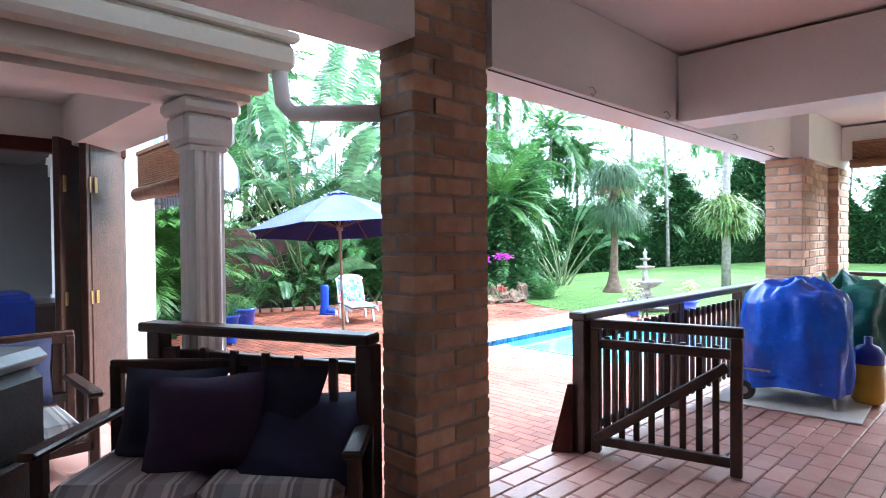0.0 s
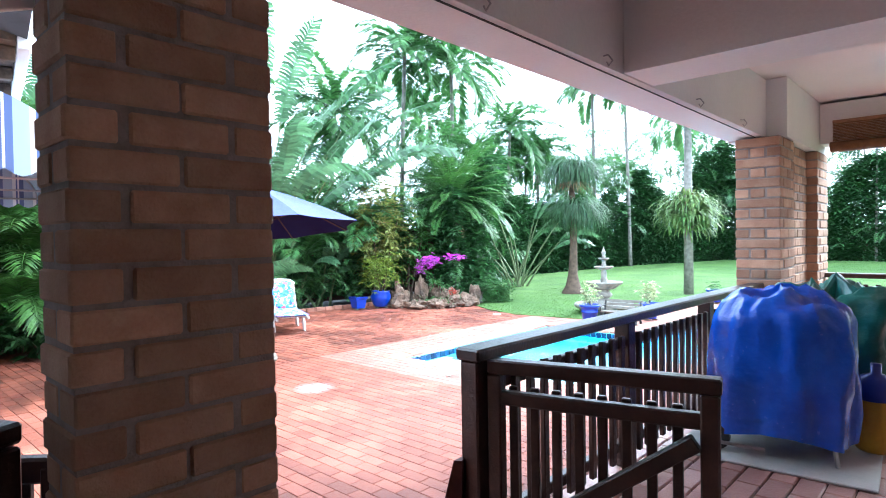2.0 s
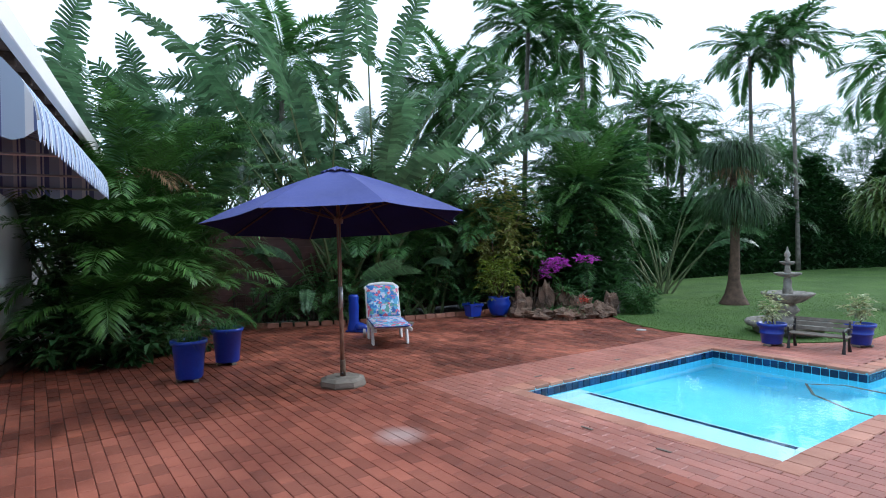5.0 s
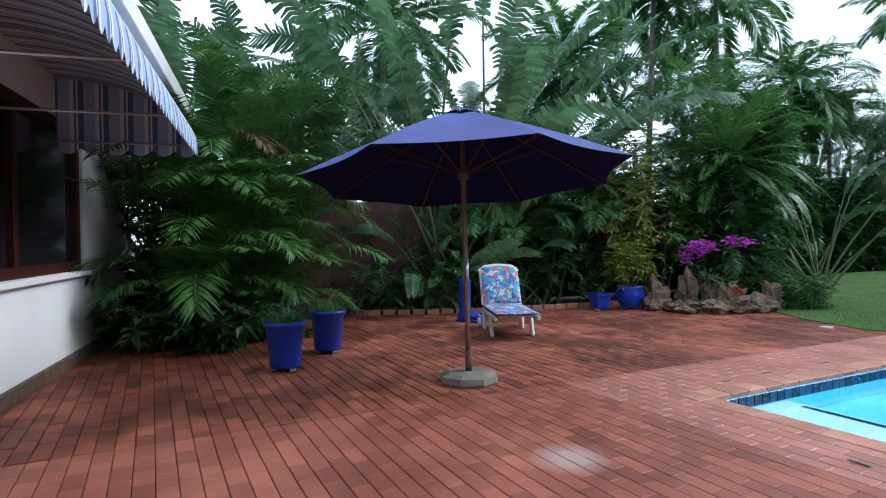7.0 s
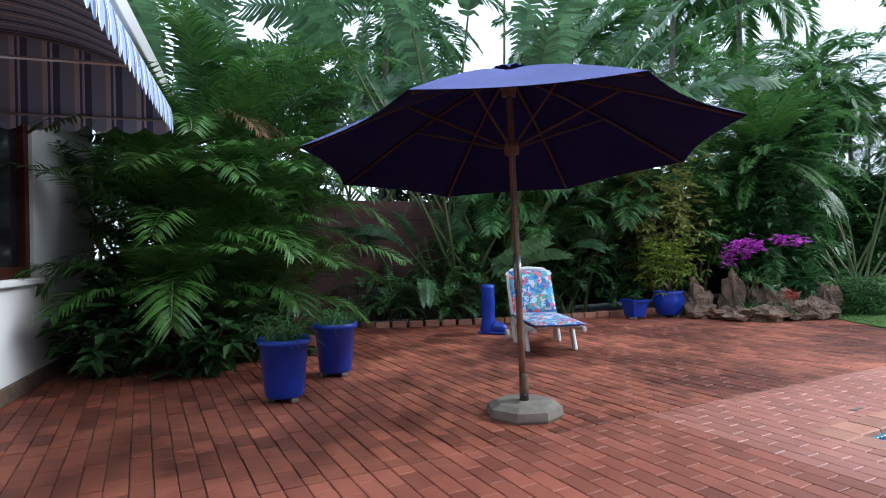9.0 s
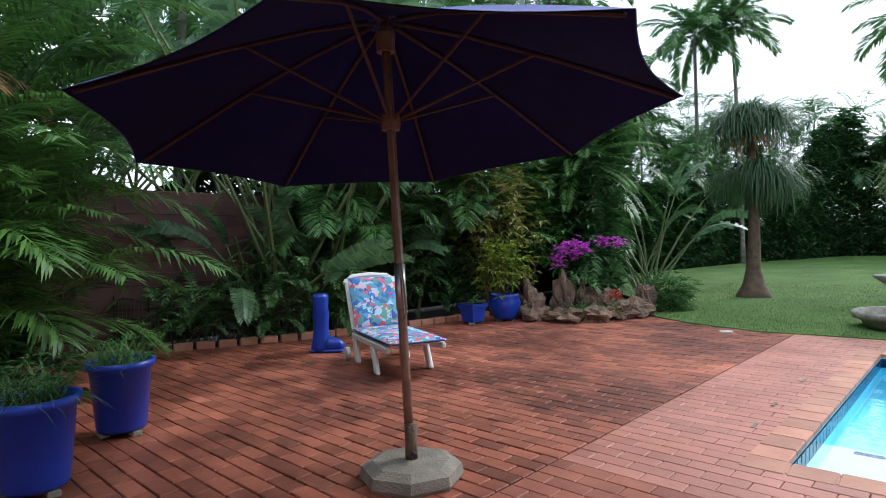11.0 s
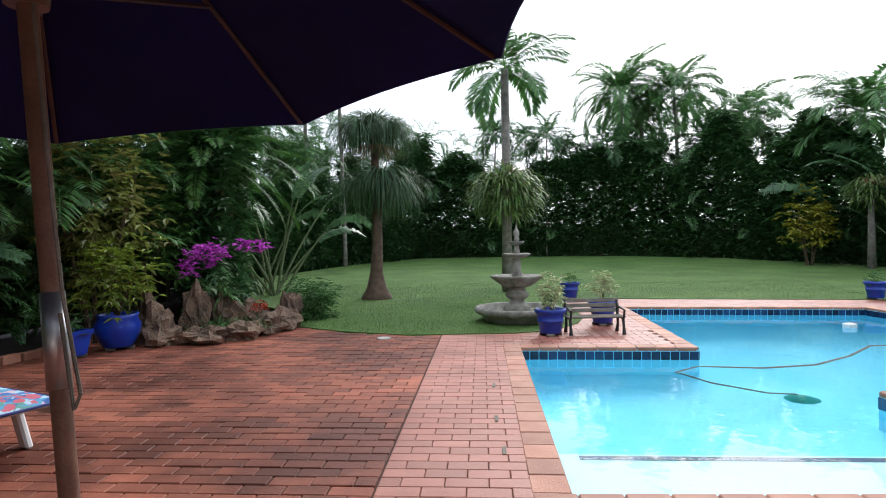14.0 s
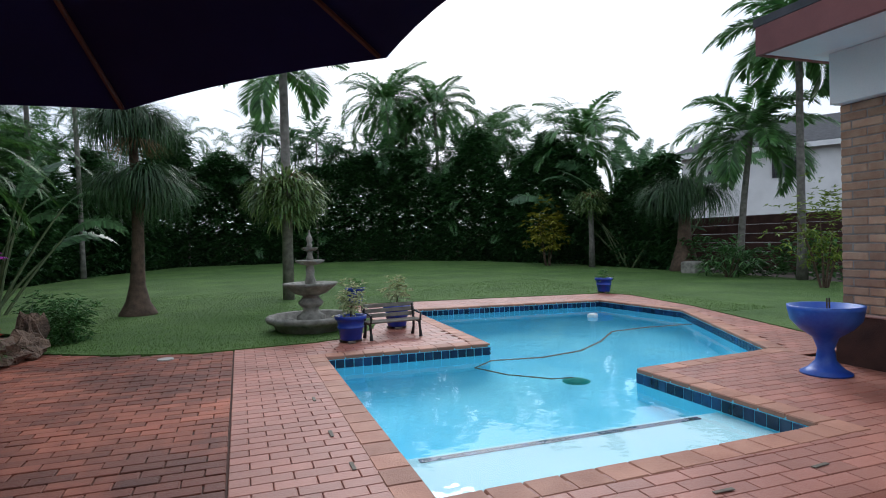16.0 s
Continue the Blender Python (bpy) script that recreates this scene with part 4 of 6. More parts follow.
# wall and ceiling behind the door carry the room's shade in their colour
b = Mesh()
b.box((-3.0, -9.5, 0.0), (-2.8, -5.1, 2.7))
structure("wall_room", b, SHADED_ROOM, "pale wall behind the door, darkened for the dim room", "wall")
b = Mesh()
b.box((-2.8, -9.5, -0.03), (2.598, -5.62, 0.38))
structure("floor_patio", b, FLOOR_BRICK, "patio and room floor", "floor")
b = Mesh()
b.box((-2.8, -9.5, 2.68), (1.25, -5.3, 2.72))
structure("ceiling_room", b, SHADED_ROOM, "room ceiling, darkened for the dim room", "ceiling")
door = thing("door_1", "dark red-brown folding door, folded open", "door", kind="structure")
for x0, y0, a in ((1.51, -5.43, -42), (1.51, -5.53, -32), (1.51, -5.64, -38)):
    b = Mesh()
    m = pose(x0, y0, 0.39, 0, 0, a) @ Matrix.Diagonal((0.9, 1, 0.9, 1))
    b.box((0, -0.022, 0), (0.5, 0.022, 2.2), 0.005, m)
    lf = part("leaf", b, DARKWOOD, door)
    b = Mesh()
    b.box((0.42, 0.022, 1.8), (0.46, 0.03, 1.92), 0.002, m)
    b.box((0.42, 0.022, 0.95), (0.46, 0.03, 1.05), 0.002, m)
    part("hinge", b, BRASS, lf, "brass hinge")
b = Mesh()
b.box((1.45, -7.95, 2.3), (1.55, -5.4, 2.4), 0.01)
part("frame", b, REDWOOD, door)
blind("bamboo_blind", "rolled brown bamboo blind beside the patio column", (1.75, -5.38), (3.0, -5.42), 1.98, 2.3)


# ---- veranda things ----
def cushion(b, w, h, t, m):
    """A soft square cushion, thick in the middle."""
    k, n = len(b.v), 8
    for side in (1, -1):
        for i in range(n + 1):
            for j in range(n + 1):
                u, v = i / n * 2 - 1, j / n * 2 - 1
                pinch = 1 - 0.08 * (1 - abs(u)) * abs(v) ** 4 - 0.08 * (1 - abs(v)) * abs(u) ** 4
                b.v.append(tuple(m @ Vector((u * w / 2 * pinch, side * t / 2 * ((1 - u ** 4) * (1 - v ** 4)) ** 0.6, v * h / 2 * pinch))))
    for s in (0, 1):
        o = k + s * (n + 1) ** 2
        for i in range(n):
            for j in range(n):
                q = (o + i * (n + 1) + j, o + (i + 1) * (n + 1) + j, o + (i + 1) * (n + 1) + j + 1, o + i * (n + 1) + j + 1)
                b.f.append(q if s else q[::-1])


def wooden_sofa(label, m, length=1.45):
    t = thing("wooden_sofa", label, "sofa", m)
    for y in (0.0, length - 0.06):
        for x, h in ((0.0, 0.92), (0.62, 0.62)):
            b = Mesh()
            b.box((x, y, 0), (x + 0.06, y + 0.06, h), 0.008)
            part("leg", b, DARKWOOD, t)
        b = Mesh()
        b.box((0.02, y - 0.015, 0.60), (0.74, y + 0.075, 0.645), 0.012)
        part("armrest", b, DARKWOOD, t)
    for z0, z1 in ((0.86, 0.95), (0.45, 0.52)):
        b = Mesh()
        b.box((0.005, 0.0, z0), (0.055, length, z1), 0.01)
        part("back_rail", b, DARKWOOD, t)
    for i in range(1, 12):
        b = Mesh()
        b.box((0.02, i * length / 12 - 0.025, 0.52), (0.04, i * length / 12 + 0.025, 0.86), 0.003)
        part("slat", b, DARKWOOD, t)
    b = Mesh()
    b.box((0.0, 0.03, 0.26), (0.68, length - 0.03, 0.33), 0.008)
    part("seat_frame", b, DARKWOOD, t)
    for i in range(2):
        b = Mesh()
        y = 0.07 + i * (length - 0.14) / 2
        b.box((0.08, y, 0.33), (0.70, y + (length - 0.14) / 2 - 0.01, 0.45), 0.045)
        part("seat_cushion", b, SEATSTRIPE, t, "pale grey striped seat cushion")
    return t


SOFA = pose(3.48, -6.01, VZ, 0, 0, -44.4) @ Matrix.Diagonal((0.82, 0.82, 0.70, 1))
wooden_sofa("dark wooden sofa with slatted back and striped seat", SOFA)
for x, y, z, w, rx, rz, mm, lab in ((0.24, 0.42, 0.66, 0.56, -18, 84, NAVY_CUSHION, "navy blue scatter cushion on the sofa"), (0.40, 0.66, 0.66, 0.56, -22, 96, PURPLE, "purple scatter cushion on the sofa"), (0.22, 0.95, 0.70, 0.56, -24, 62, NAVY_CUSHION, "navy blue scatter cushion on the sofa"), (0.38, 1.14, 0.58, 0.60, -52, 80, NAVY_CUSHION, "navy blue scatter cushion lying on the sofa")):
    b = Mesh()
    cushion(b, w, w, 0.17, Matrix.Identity(4))
    single("cushion", b, mm, lab, "cushion", SOFA @ pose(x, y, z, 0, 0, rz) @ pose(0, 0, 0, rx, 0, 0), "sofa cushions", smooth=True)
case = thing("suitcase", "dark hard case with a grey lid beside the sofa", "case", pose(3.40, -6.52, VZ, 0, 0, -44) @ Matrix.Scale(0.82, 4))
b = Mesh()
b.box((0, 0, 0.45), (0.45, 0.4, 0.86), 0.05)
part("body", b, BLACK, case)
b = Mesh()
b.box((-0.01, -0.01, 0.865), (0.46, 0.41, 0.95), 0.04)
part("lid", b, GREYBLUE, case, "grey-green lid")
b = Mesh()
b.box((0.03, 0.03, 0.0), (0.42, 0.37, 0.445), 0.02)
part("stand", b, DARKWOOD, case)
PATIO_SOFA = pose(2.43, -7.02, 0.38) @ Matrix.Scale(0.82, 4) @ pose(-1.75, 6.9, -0.05)
wooden_sofa("dark wooden sofa on the neighbouring patio", PATIO_SOFA @ pose(1.75, -6.9, 0.05), 1.3)
for x, y, z, rx, rz in ((2.0, -6.0, 0.78, -25, 80), (2.1, -6.35, 0.76, -20, 100)):
    b = Mesh()
    cushion(b, 0.45, 0.45, 0.16, Matrix.Identity(4))
    single("cushion", b, NAVY_CUSHION, "navy blue scatter cushion on the patio sofa", "cushion", PATIO_SOFA @ pose(x, y, z, rx, 0, rz), "patio cushions", smooth=True)
bed = thing("chest", "dark wooden chest in the dim room", "chest", pose(0.15, -6.25, 0.38) @ Matrix.Diagonal((0.85, 0.85, 1.1, 1)))
b = Mesh()
b.box((0, -0.6, 0), (0.7, 0.8, 0.72), 0.02)
part("body", b, DARKWOOD, bed)
b = Mesh()
b.box((0.01, -0.2, 0.725), (0.72, 0.45, 0.8), 0.035)
b.box((0.70, -0.2, 0.5), (0.74, 0.45, 0.76), 0.015)
throw = single("throw", b, BLUEPOT, "blue checked throw with a red fringe on the chest", "blanket", pose(0.15, -6.25, 0.38) @ Matrix.Diagonal((0.85, 0.85, 1.1, 1)))
b = Mesh()
b.box((0.71, -0.2, 0.42), (0.745, 0.45, 0.495), 0.01)
part("fringe", b, REDLEAF, throw, "red fringe")

# covered barbecue: a draped tarpaulin on wheels
mat_b = Mesh()
mat_b.box((-0.5, -0.4, 0.0), (0.5, 0.4, 0.012), 0.004)
single("floor_mat", mat_b, PALECON, "pale rectangular mat on the veranda bricks", "mat", pose(5.16, -2.08, VZ + 0.004, 0, 0, 4) @ Matrix.Diagonal((0.9, 0.85, 1, 1)))
bbq = thing("barbecue", "barbecue under a draped blue tarpaulin cover", "barbecue", pose(5.17, -2.04, VZ + 0.016, 0, 0, 8) @ Matrix.Diagonal((0.86, 0.88, 0.79, 1)))
b = Mesh()
NU, NV = 110, 48
for i in range(NV + 1):
    f = i / NV
    for j in range(NU):
        a = 2 * math.pi * j / NU
        c, s = math.cos(a), math.sin(a)
        sup = (abs(c) ** 3.2 + abs(s) ** 3.2) ** (-1 / 3.2)
        if f < 0.35:
            g = f / 0.35
            rad, z = sup * math.sin(g * math.pi / 2) ** 0.8, 1.10 - 0.28 * g ** 1.7
        else:
            g = (f - 0.35) / 0.65
            rad, z = sup * (1 + 0.06 * math.sin(g * 3)), 0.82 - 0.69 * g
        fold = 0.036 * math.sin(9 * a + 2.5 * f) + 0.016 * math.sin(17 * a - 4 * f + 1) + 0.012 * math.sin(5 * a + 9 * f)
        w = 1 + fold * (0.4 + f)
        zz = z + 0.02 * math.sin(4 * a + 1) * (f < 0.9) + (0.03 * math.sin(3 * a) if f > 0.9 else 0)
        q = Vector((c * rad * 1.6, s * rad * 1.6, z * 1.9))
        crease = abs(noise.noise(q)) + 0.55 * abs(noise.noise(q * 2.3 + Vector((4, 1, 2))))
        w += (0.12 - 0.26 * crease) * min(1, f * 3) * 0.4
        zz += (0.03 - 0.13 * crease) * max(0, 1 - f * 1.9)
        b.v.append((0.37 * rad * w * c, 0.29 * rad * w * s, zz))
for i in range(NV):
    for j in range(NU):
        b.f.append((i * NU + j, i * NU + (j + 1) % NU, (i + 1) * NU + (j + 1) % NU, (i + 1) * NU + j)[::-1])
part("cover", b, TARP, bbq, "creased blue tarpaulin", True)
for y in (-0.24, 0.24):
    b = Mesh()
    b.tube([(-0.34, y - 0.022, 0.085), (-0.34, y + 0.022, 0.085)], 0.085, 18)
    wheel = part("wheel", b, BLACK, bbq)
    b = Mesh()
    b.tube([(-0.34, y - 0.027, 0.085), (-0.34, y + 0.027, 0.085)], 0.035, 12)
    part("hub", b, STEEL, wheel)
for y in (-0.22, 0.22):
    b = Mesh()
    b.tube([(0.26, y, 0.3), (0.30, y, 0.0)], 0.014, 7)
    part("leg", b, STEEL, bbq)
bbq2 = single("covered_grill", Mesh(), GREENTARP, "second grill under a crumpled green cover", "barbecue", pose(5.32, -1.35, VZ) @ Matrix.Diagonal((0.9, 0.9, 0.84, 1)))
b = Mesh()
for i in range(25):
    f = i / 24
    for j in range(64):
        a = 2 * math.pi * j / 64
        c, s = math.cos(a), math.sin(a)
        sup = (abs(c) ** 3 + abs(s) ** 3) ** (-1 / 3)
        rad = sup * min(1, (f * 2.6) ** 0.7) * (1 + 0.05 * math.sin(7 * a + 4 * f) + 0.04 * math.sin(12 * a))
        q = Vector((c * rad * 2, s * rad * 2, f * 4))
        crease = abs(noise.noise(q)) + 0.5 * abs(noise.noise(q * 2.4))
        rad *= 1.08 - 0.3 * crease
        b.v.append((0.38 * rad * c, 0.30 * rad * s, 1.06 - 0.22 * crease * max(0, 1 - 1.8 * f) - 0.05 * math.sin(3 * a) - (0.12 * (f * 2.6) ** 2 if f < 0.385 else 0.12 + (f - 0.385) * 1.0)))
for i in range(24):
    for j in range(64):
        b.f.append((i * 64 + j, i * 64 + (j + 1) % 64, (i + 1) * 64 + (j + 1) % 64, (i + 1) * 64 + j)[::-1])
me = b.mesh("covered_grill", True)
me.materials.append(GREENTARP)
bbq2.data = me
b = Mesh()
for sx in (-0.2, 0.2):
    for sy in (-0.15, 0.15):
        b.tube([(sx, sy, 0.5), (sx, sy, 0.0)], 0.014, 6)
part("stand", b, STEEL, bbq2)
gas = thing("gas_bottle", "yellow gas bottle with a blue top beside the barbecue", "gas bottle", pose(5.56, -1.78, VZ + 0.017) @ Matrix.Scale(0.85, 4))
b = Mesh()
b.lathe([(0.10, 0.0), (0.115, 0.02), (0.12, 0.05), (0.12, 0.32)], 20)
part("body", b, YELLOW, gas, "yellow lower body", True)
b = Mesh()
b.lathe([(0.12, 0.322), (0.115, 0.40), (0.08, 0.46), (0.03, 0.48), (0.03, 0.54)], 20)
part("top", b, BLUEPOT, gas, "blue shoulder and valve", True)
table = thing("folding_table", "small white folding table with thin black legs", "table", pose(5.92, -1.72, VZ) @ Matrix.Scale(0.74, 4))
b = Mesh()
b.box((-0.28, -0.28, 0.84), (0.5, 0.28, 0.87), 0.008)
part("tabletop", b, WHITEPLASTIC, table)
for x0, y0, x1, y1 in ((-0.22, -0.22, -0.10, -0.24), (-0.22, 0.22, -0.10, 0.24), (0.44, -0.22, 0.32, -0.24), (0.44, 0.22, 0.32, 0.24)):
    b = Mesh()
    b.tube([(x0, y0, 0.84), (x1, y1, 0.0)], 0.011, 7)
    part("leg", b, BLACK, table)

# ---- umbrella ----
umb = thing("garden_umbrella", "open navy blue garden umbrella with a wooden pole", "umbrella", pose(-1.39, -1.42, 0))
LEAN = Vector((-0.165, 0.05, 0))
b = Mesh()
b.lathe([(0.26, 0.0), (0.27, 0.02), (0.26, 0.07), (0.2, 0.095), (0.06, 0.1)], 8)
part("base", b, CONCRETE, umb, "octagonal concrete base")
b = Mesh()
b.tube([(0, 0, 0.09), (0, 0, 0.28)], 0.032, 12)
sleeve = part("sleeve", b, BROWNBARK, umb, "brown base sleeve", True)
b = Mesh()
b.tube([(0.03, -0.02, 0.14), (0.075, -0.045, 0.14)], 0.012, 8)
part("knob", b, BLACK, sleeve)
POLE = lambda z: Vector((0, 0, 0)) + LEAN * (z / 2.0) + Vector((0, 0, z))
b = Mesh()
b.tube([POLE(0.1), POLE(0.6), POLE(1.2), POLE(1.8), POLE(2.47)], 0.024, 12)
pole = part("pole", b, POLEWOOD, umb, smooth=True)
b = Mesh()
b.tube([POLE(0.86), POLE(1.10)], 0.029, 12)
part("joint", b, STEEL, pole, "steel sleeve joint", True)
b = Mesh()
b.tube([POLE(1.95) + Vector((0.03, -0.02, 0)), POLE(1.4) + Vector((0.035, -0.02, 0)), POLE(1.1) + Vector((0.05, -0.03, 0)), POLE(0.86) + Vector((0.09, -0.05, 0)), POLE(0.82) + Vector((0.07, -0.05, 0)), POLE(1.05) + Vector((0.04, -0.03, 0))], 0.005, 6)
part("cord", b, CONCRETE, pole, "grey pull cord")
UC, UR, NR = POLE(2.44), 1.5, 8
TILT = Vector((0, 0, 1)).rotation_difference(Vector((-0.105, 0.02, 1))).to_matrix().to_4x4()
TURN = math.radians(36)


def canopy_point(a, f, sink=0.0):
    """A point of the cloth: a is the angle, f the way from the top to the rim."""
    step = 2 * math.pi / NR
    k = (a - TURN) / step
    u = (k - math.floor(k)) * 2 - 1
    chord = math.cos(step / 2) / math.cos((u * step) / 2)
    r = UR * f * (chord + (1 - chord) * 0.0) * (1 - 0.05 * f * (1 - u * u))
    z = -0.10 * f - 0.53 * f ** 1.25 - 0.03 * (1 - u * u) * math.sin(math.pi * f) - sink
    return UC + TILT @ Vector((r * math.cos(a), r * math.sin(a), z))


b = Mesh()
NA, NF = 64, 10
for i in range(NF + 1):
    f = 0.07 + 0.93 * i / NF
    for j in range(NA):
        b.v.append(tuple(canopy_point(TURN + 2 * math.pi * j / NA, f)))
for i in range(NF):
    for j in range(NA):
        b.f.append((i * NA + j, i * NA + (j + 1) % NA, (i + 1) * NA + (j + 1) % NA, (i + 1) * NA + j)[::-1])
can = part("canopy", b, NAVY, umb, "navy blue canvas canopy")
# second sheet just below the canopy, coloured dark for the shade under it
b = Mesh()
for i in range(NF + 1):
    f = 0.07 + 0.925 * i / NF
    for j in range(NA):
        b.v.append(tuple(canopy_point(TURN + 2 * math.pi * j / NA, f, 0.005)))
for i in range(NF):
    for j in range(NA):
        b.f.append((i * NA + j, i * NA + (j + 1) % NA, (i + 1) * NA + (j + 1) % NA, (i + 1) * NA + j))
part("lining", b, SHADED_NAVY, can, "canvas underside, coloured near black for shade")
b = Mesh()
for j in range(NA):
    a0, a1 = TURN + 2 * math.pi * j / NA, TURN + 2 * math.pi * (j + 1) / NA
    w0, w1 = 0.02 * (j % 4 == 0), 0.02 * ((j + 1) % 4 == 0)
    b.quad(canopy_point(a0, 0.0, -0.05), canopy_point(a1, 0.0, -0.05), canopy_point(a1, 0.13, -0.035 + w1), canopy_point(a0, 0.13, -0.035 + w0))
part("vent", b, NAVY, can, "ruffled vent cap")
b = Mesh()
b.lathe([(0.05, -0.1), (0.055, 0.0), (0.03, 0.05)], 12, tuple(POLE(2.35)))
part("hub", b, POLEWOOD, umb)
b = Mesh()
b.lathe([(0.05, -0.04), (0.055, 0.0), (0.05, 0.04)], 12, tuple(POLE(1.86)))
part("runner", b, POLEWOOD, umb)
for j in range(NR):
    a = TURN + 2 * math.pi * j / NR
    b = Mesh()
    b.tube([canopy_point(a, f, 0.026) for f in (0.04, 0.3, 0.6, 0.97)], 0.010, 6)
    rib = part("rib", b, RIBWOOD, umb)
    b = Mesh()
    b.tube([POLE(1.86), canopy_point(a, 0.52, 0.03)], 0.009, 6)
    part("strut", b, RIBWOOD, rib)


# ---- pots, boot, lounger, bench, fountain ----
def pot(label, x, y, prof, group, soil, feet=True, m=None, mm=None, n=28, z=0.0):
    t = thing("plant_pot", label, "plant pot", m or pose(x, y, z), group)
    b = Mesh()
    r, h = prof[-1]
    b.lathe([*prof, (r * 0.88, h), (r * 0.86, soil)], n)
    part("body", b, mm or BLUEPOT, t, smooth=n > 8)
    b = Mesh()
    b.lathe([(r * 0.82, soil - 0.01), (r * 0.5, soil + 0.005)], 16)
    part("soil", b, SOIL, t)
    if feet:
        for k in range(3):
            b = Mesh()
            a = k * 2.1 + 0.4
            rr = prof[0][0] * 0.8
            b.box((rr * math.cos(a) - 0.05, rr * math.sin(a) - 0.03, -0.035), (rr * math.cos(a) + 0.05, rr * math.sin(a) + 0.03, -0.001), 0.006)
            part("foot", b, CONCRETE, t, "small concrete foot")
    return t


TALL = [(0.14, 0.0), (0.15, 0.02), (0.185, 0.40), (0.205, 0.405), (0.21, 0.45)]
for x, y in ((-2.70, -2.77), (-3.39, -2.15)):
    t = pot("tall blue glazed pot with a grassy plant", x, y, TALL, "tall blue pots", 0.42, z=0.036)
    b = Mesh()
    for i in range(150):
        strap(b, (rng.uniform(-0.12, 0.12), rng.uniform(-0.12, 0.12), 0.42), rng.uniform(0, 6.28), rng.uniform(0.5, 1.5), rng.uniform(0.18, 0.38), 0.008, rng.uniform(0.8, 1.8), 4)
    clump(b, (0, 0, 0.56), (0.26, 0.26, 0.14), 260, 0.05, 0.25, 0.3)
    part("plant", b, PALM, t, "feathery green plant")
SQ = [(0.15, 0.0), (0.16, 0.02), (0.20, 0.21), (0.225, 0.215), (0.23, 0.27)]
t = pot("square blue pot with moulded bands", 0, 0, SQ, "small blue pots", 0.24, m=pose(-4.86, 3.18, 0.036, 0, 0, 40), n=4)
b = Mesh()
clump(b, (0, 0, 0.34), (0.16, 0.16, 0.12), 120, 0.07, 0.4, 0.2)
part("plant", b, PALM, t)
BELLY = [(0.15, 0.0), (0.17, 0.02), (0.235, 0.16), (0.25, 0.26), (0.21, 0.34), (0.23, 0.38)]
t = pot("round-bellied blue pot with a bushy shrub", -4.68, 3.73, BELLY, "small blue pots", 0.34, z=0.036)
b = Mesh()
for i in range(5):
    a = i * 1.3
    b.tube([(0, 0, 0.32), (0.1 * math.cos(a), 0.1 * math.sin(a), 0.6), (0.25 * math.cos(a), 0.25 * math.sin(a), 0.95)], [0.014, 0.01, 0.005], 5)
part("stem", b, BROWNBARK, t)
b = Mesh()
clump(b, (0, 0, 0.85), (0.50, 0.50, 0.38), 900, 0.11, 0.42, 0.25)
part("plant", b, LIME, t, "yellow-green leafy shrub")
BAND = [(0.13, 0.0), (0.135, 0.02), (0.155, 0.14), (0.165, 0.145), (0.165, 0.165), (0.155, 0.17), (0.175, 0.25), (0.195, 0.255), (0.20, 0.30)]
for x, y, kind in ((0.43, 4.60, 1), (1.25, 5.46, 1), (1.33, 9.05, 0), (6.82, 8.45, 2)):
    t = pot("blue banded pot with a cream-leaved plant" if kind == 1 else "blue banded pot with low green leaves", x, y, BAND, "blue banded pots", 0.27, z=0.036)
    if kind == 1:
        b = Mesh()
        b.tube([(0, 0, 0.25), (0.02, 0.01, 0.45)], 0.01, 5)
        part("stem", b, BROWNBARK, t)
        b = Mesh()
        clump(b, (0, 0, 0.52), (0.19, 0.19, 0.20), 360, 0.075, 0.38, 0.15)
        part("plant", b, CREAMLEAF, t, "cream and green leaves")
    else:
        b = Mesh()
        clump(b, (0, 0, 0.36), (0.16, 0.16, 0.10 if kind == 0 else 0.16), 160, 0.07, 0.45, 0.2)
        part("plant", b, PALM, t)

boot = thing("boot_planter", "blue boot-shaped garden ornament", "ornament", pose(-4.84, 0.44, 0, 0, 0, 128))
b = Mesh()
b.lathe([(0.115, 0.0), (0.12, 0.06), (0.10, 0.16), (0.085, 0.24), (0.088, 0.34), (0.095, 0.42), (0.085, 0.5), (0.092, 0.62), (0.08, 0.66), (0.05, 0.665)], 20, wave=0.03, waves=5)
part("leg", b, BLUEPOT, boot, smooth=True)
b = Mesh()
b.tube([(0.0, -0.03, 0.08), (0.0, -0.13, 0.075), (0.0, -0.22, 0.06), (0.0, -0.27, 0.045)], [0.10, 0.09, 0.075, 0.035], 14)
part("toe", b, BLUEPOT, boot, smooth=True)
b = Mesh()
b.box((-0.11, -0.28, 0.0), (0.11, 0.12, 0.03), 0.012)
part("sole", b, BLUEPOT, boot)

# lounger: white plastic frame, flowered mattress; it faces the pool
lo = thing("sun_lounger", "white plastic sun lounger with a flowered mattress", "sun lounger", pose(-3.66, 0.44, 0, 0, 0, -22))
BACK_A = math.radians(62)
b = Mesh()
for y in (-0.29, 0.25):
    b.box((-0.35, y, 0.24), (0.74, y + 0.05, 0.30), 0.012)
part("frame", b, WHITEPLASTIC, lo)
for x, foot in ((-0.30, -0.20), (0.30, 0.42)):
    for y in (-0.29, 0.25):
        b = Mesh()
        b.box((-0.045, 0, 0), (0.045, 0.045, 0.25), 0.014, Matrix(((1, 0, (x - foot) / 0.25, foot), (0, 1, 0, y), (0, 0, 1, 0), (0, 0, 0, 1))))
        part("leg", b, WHITEPLASTIC, lo)
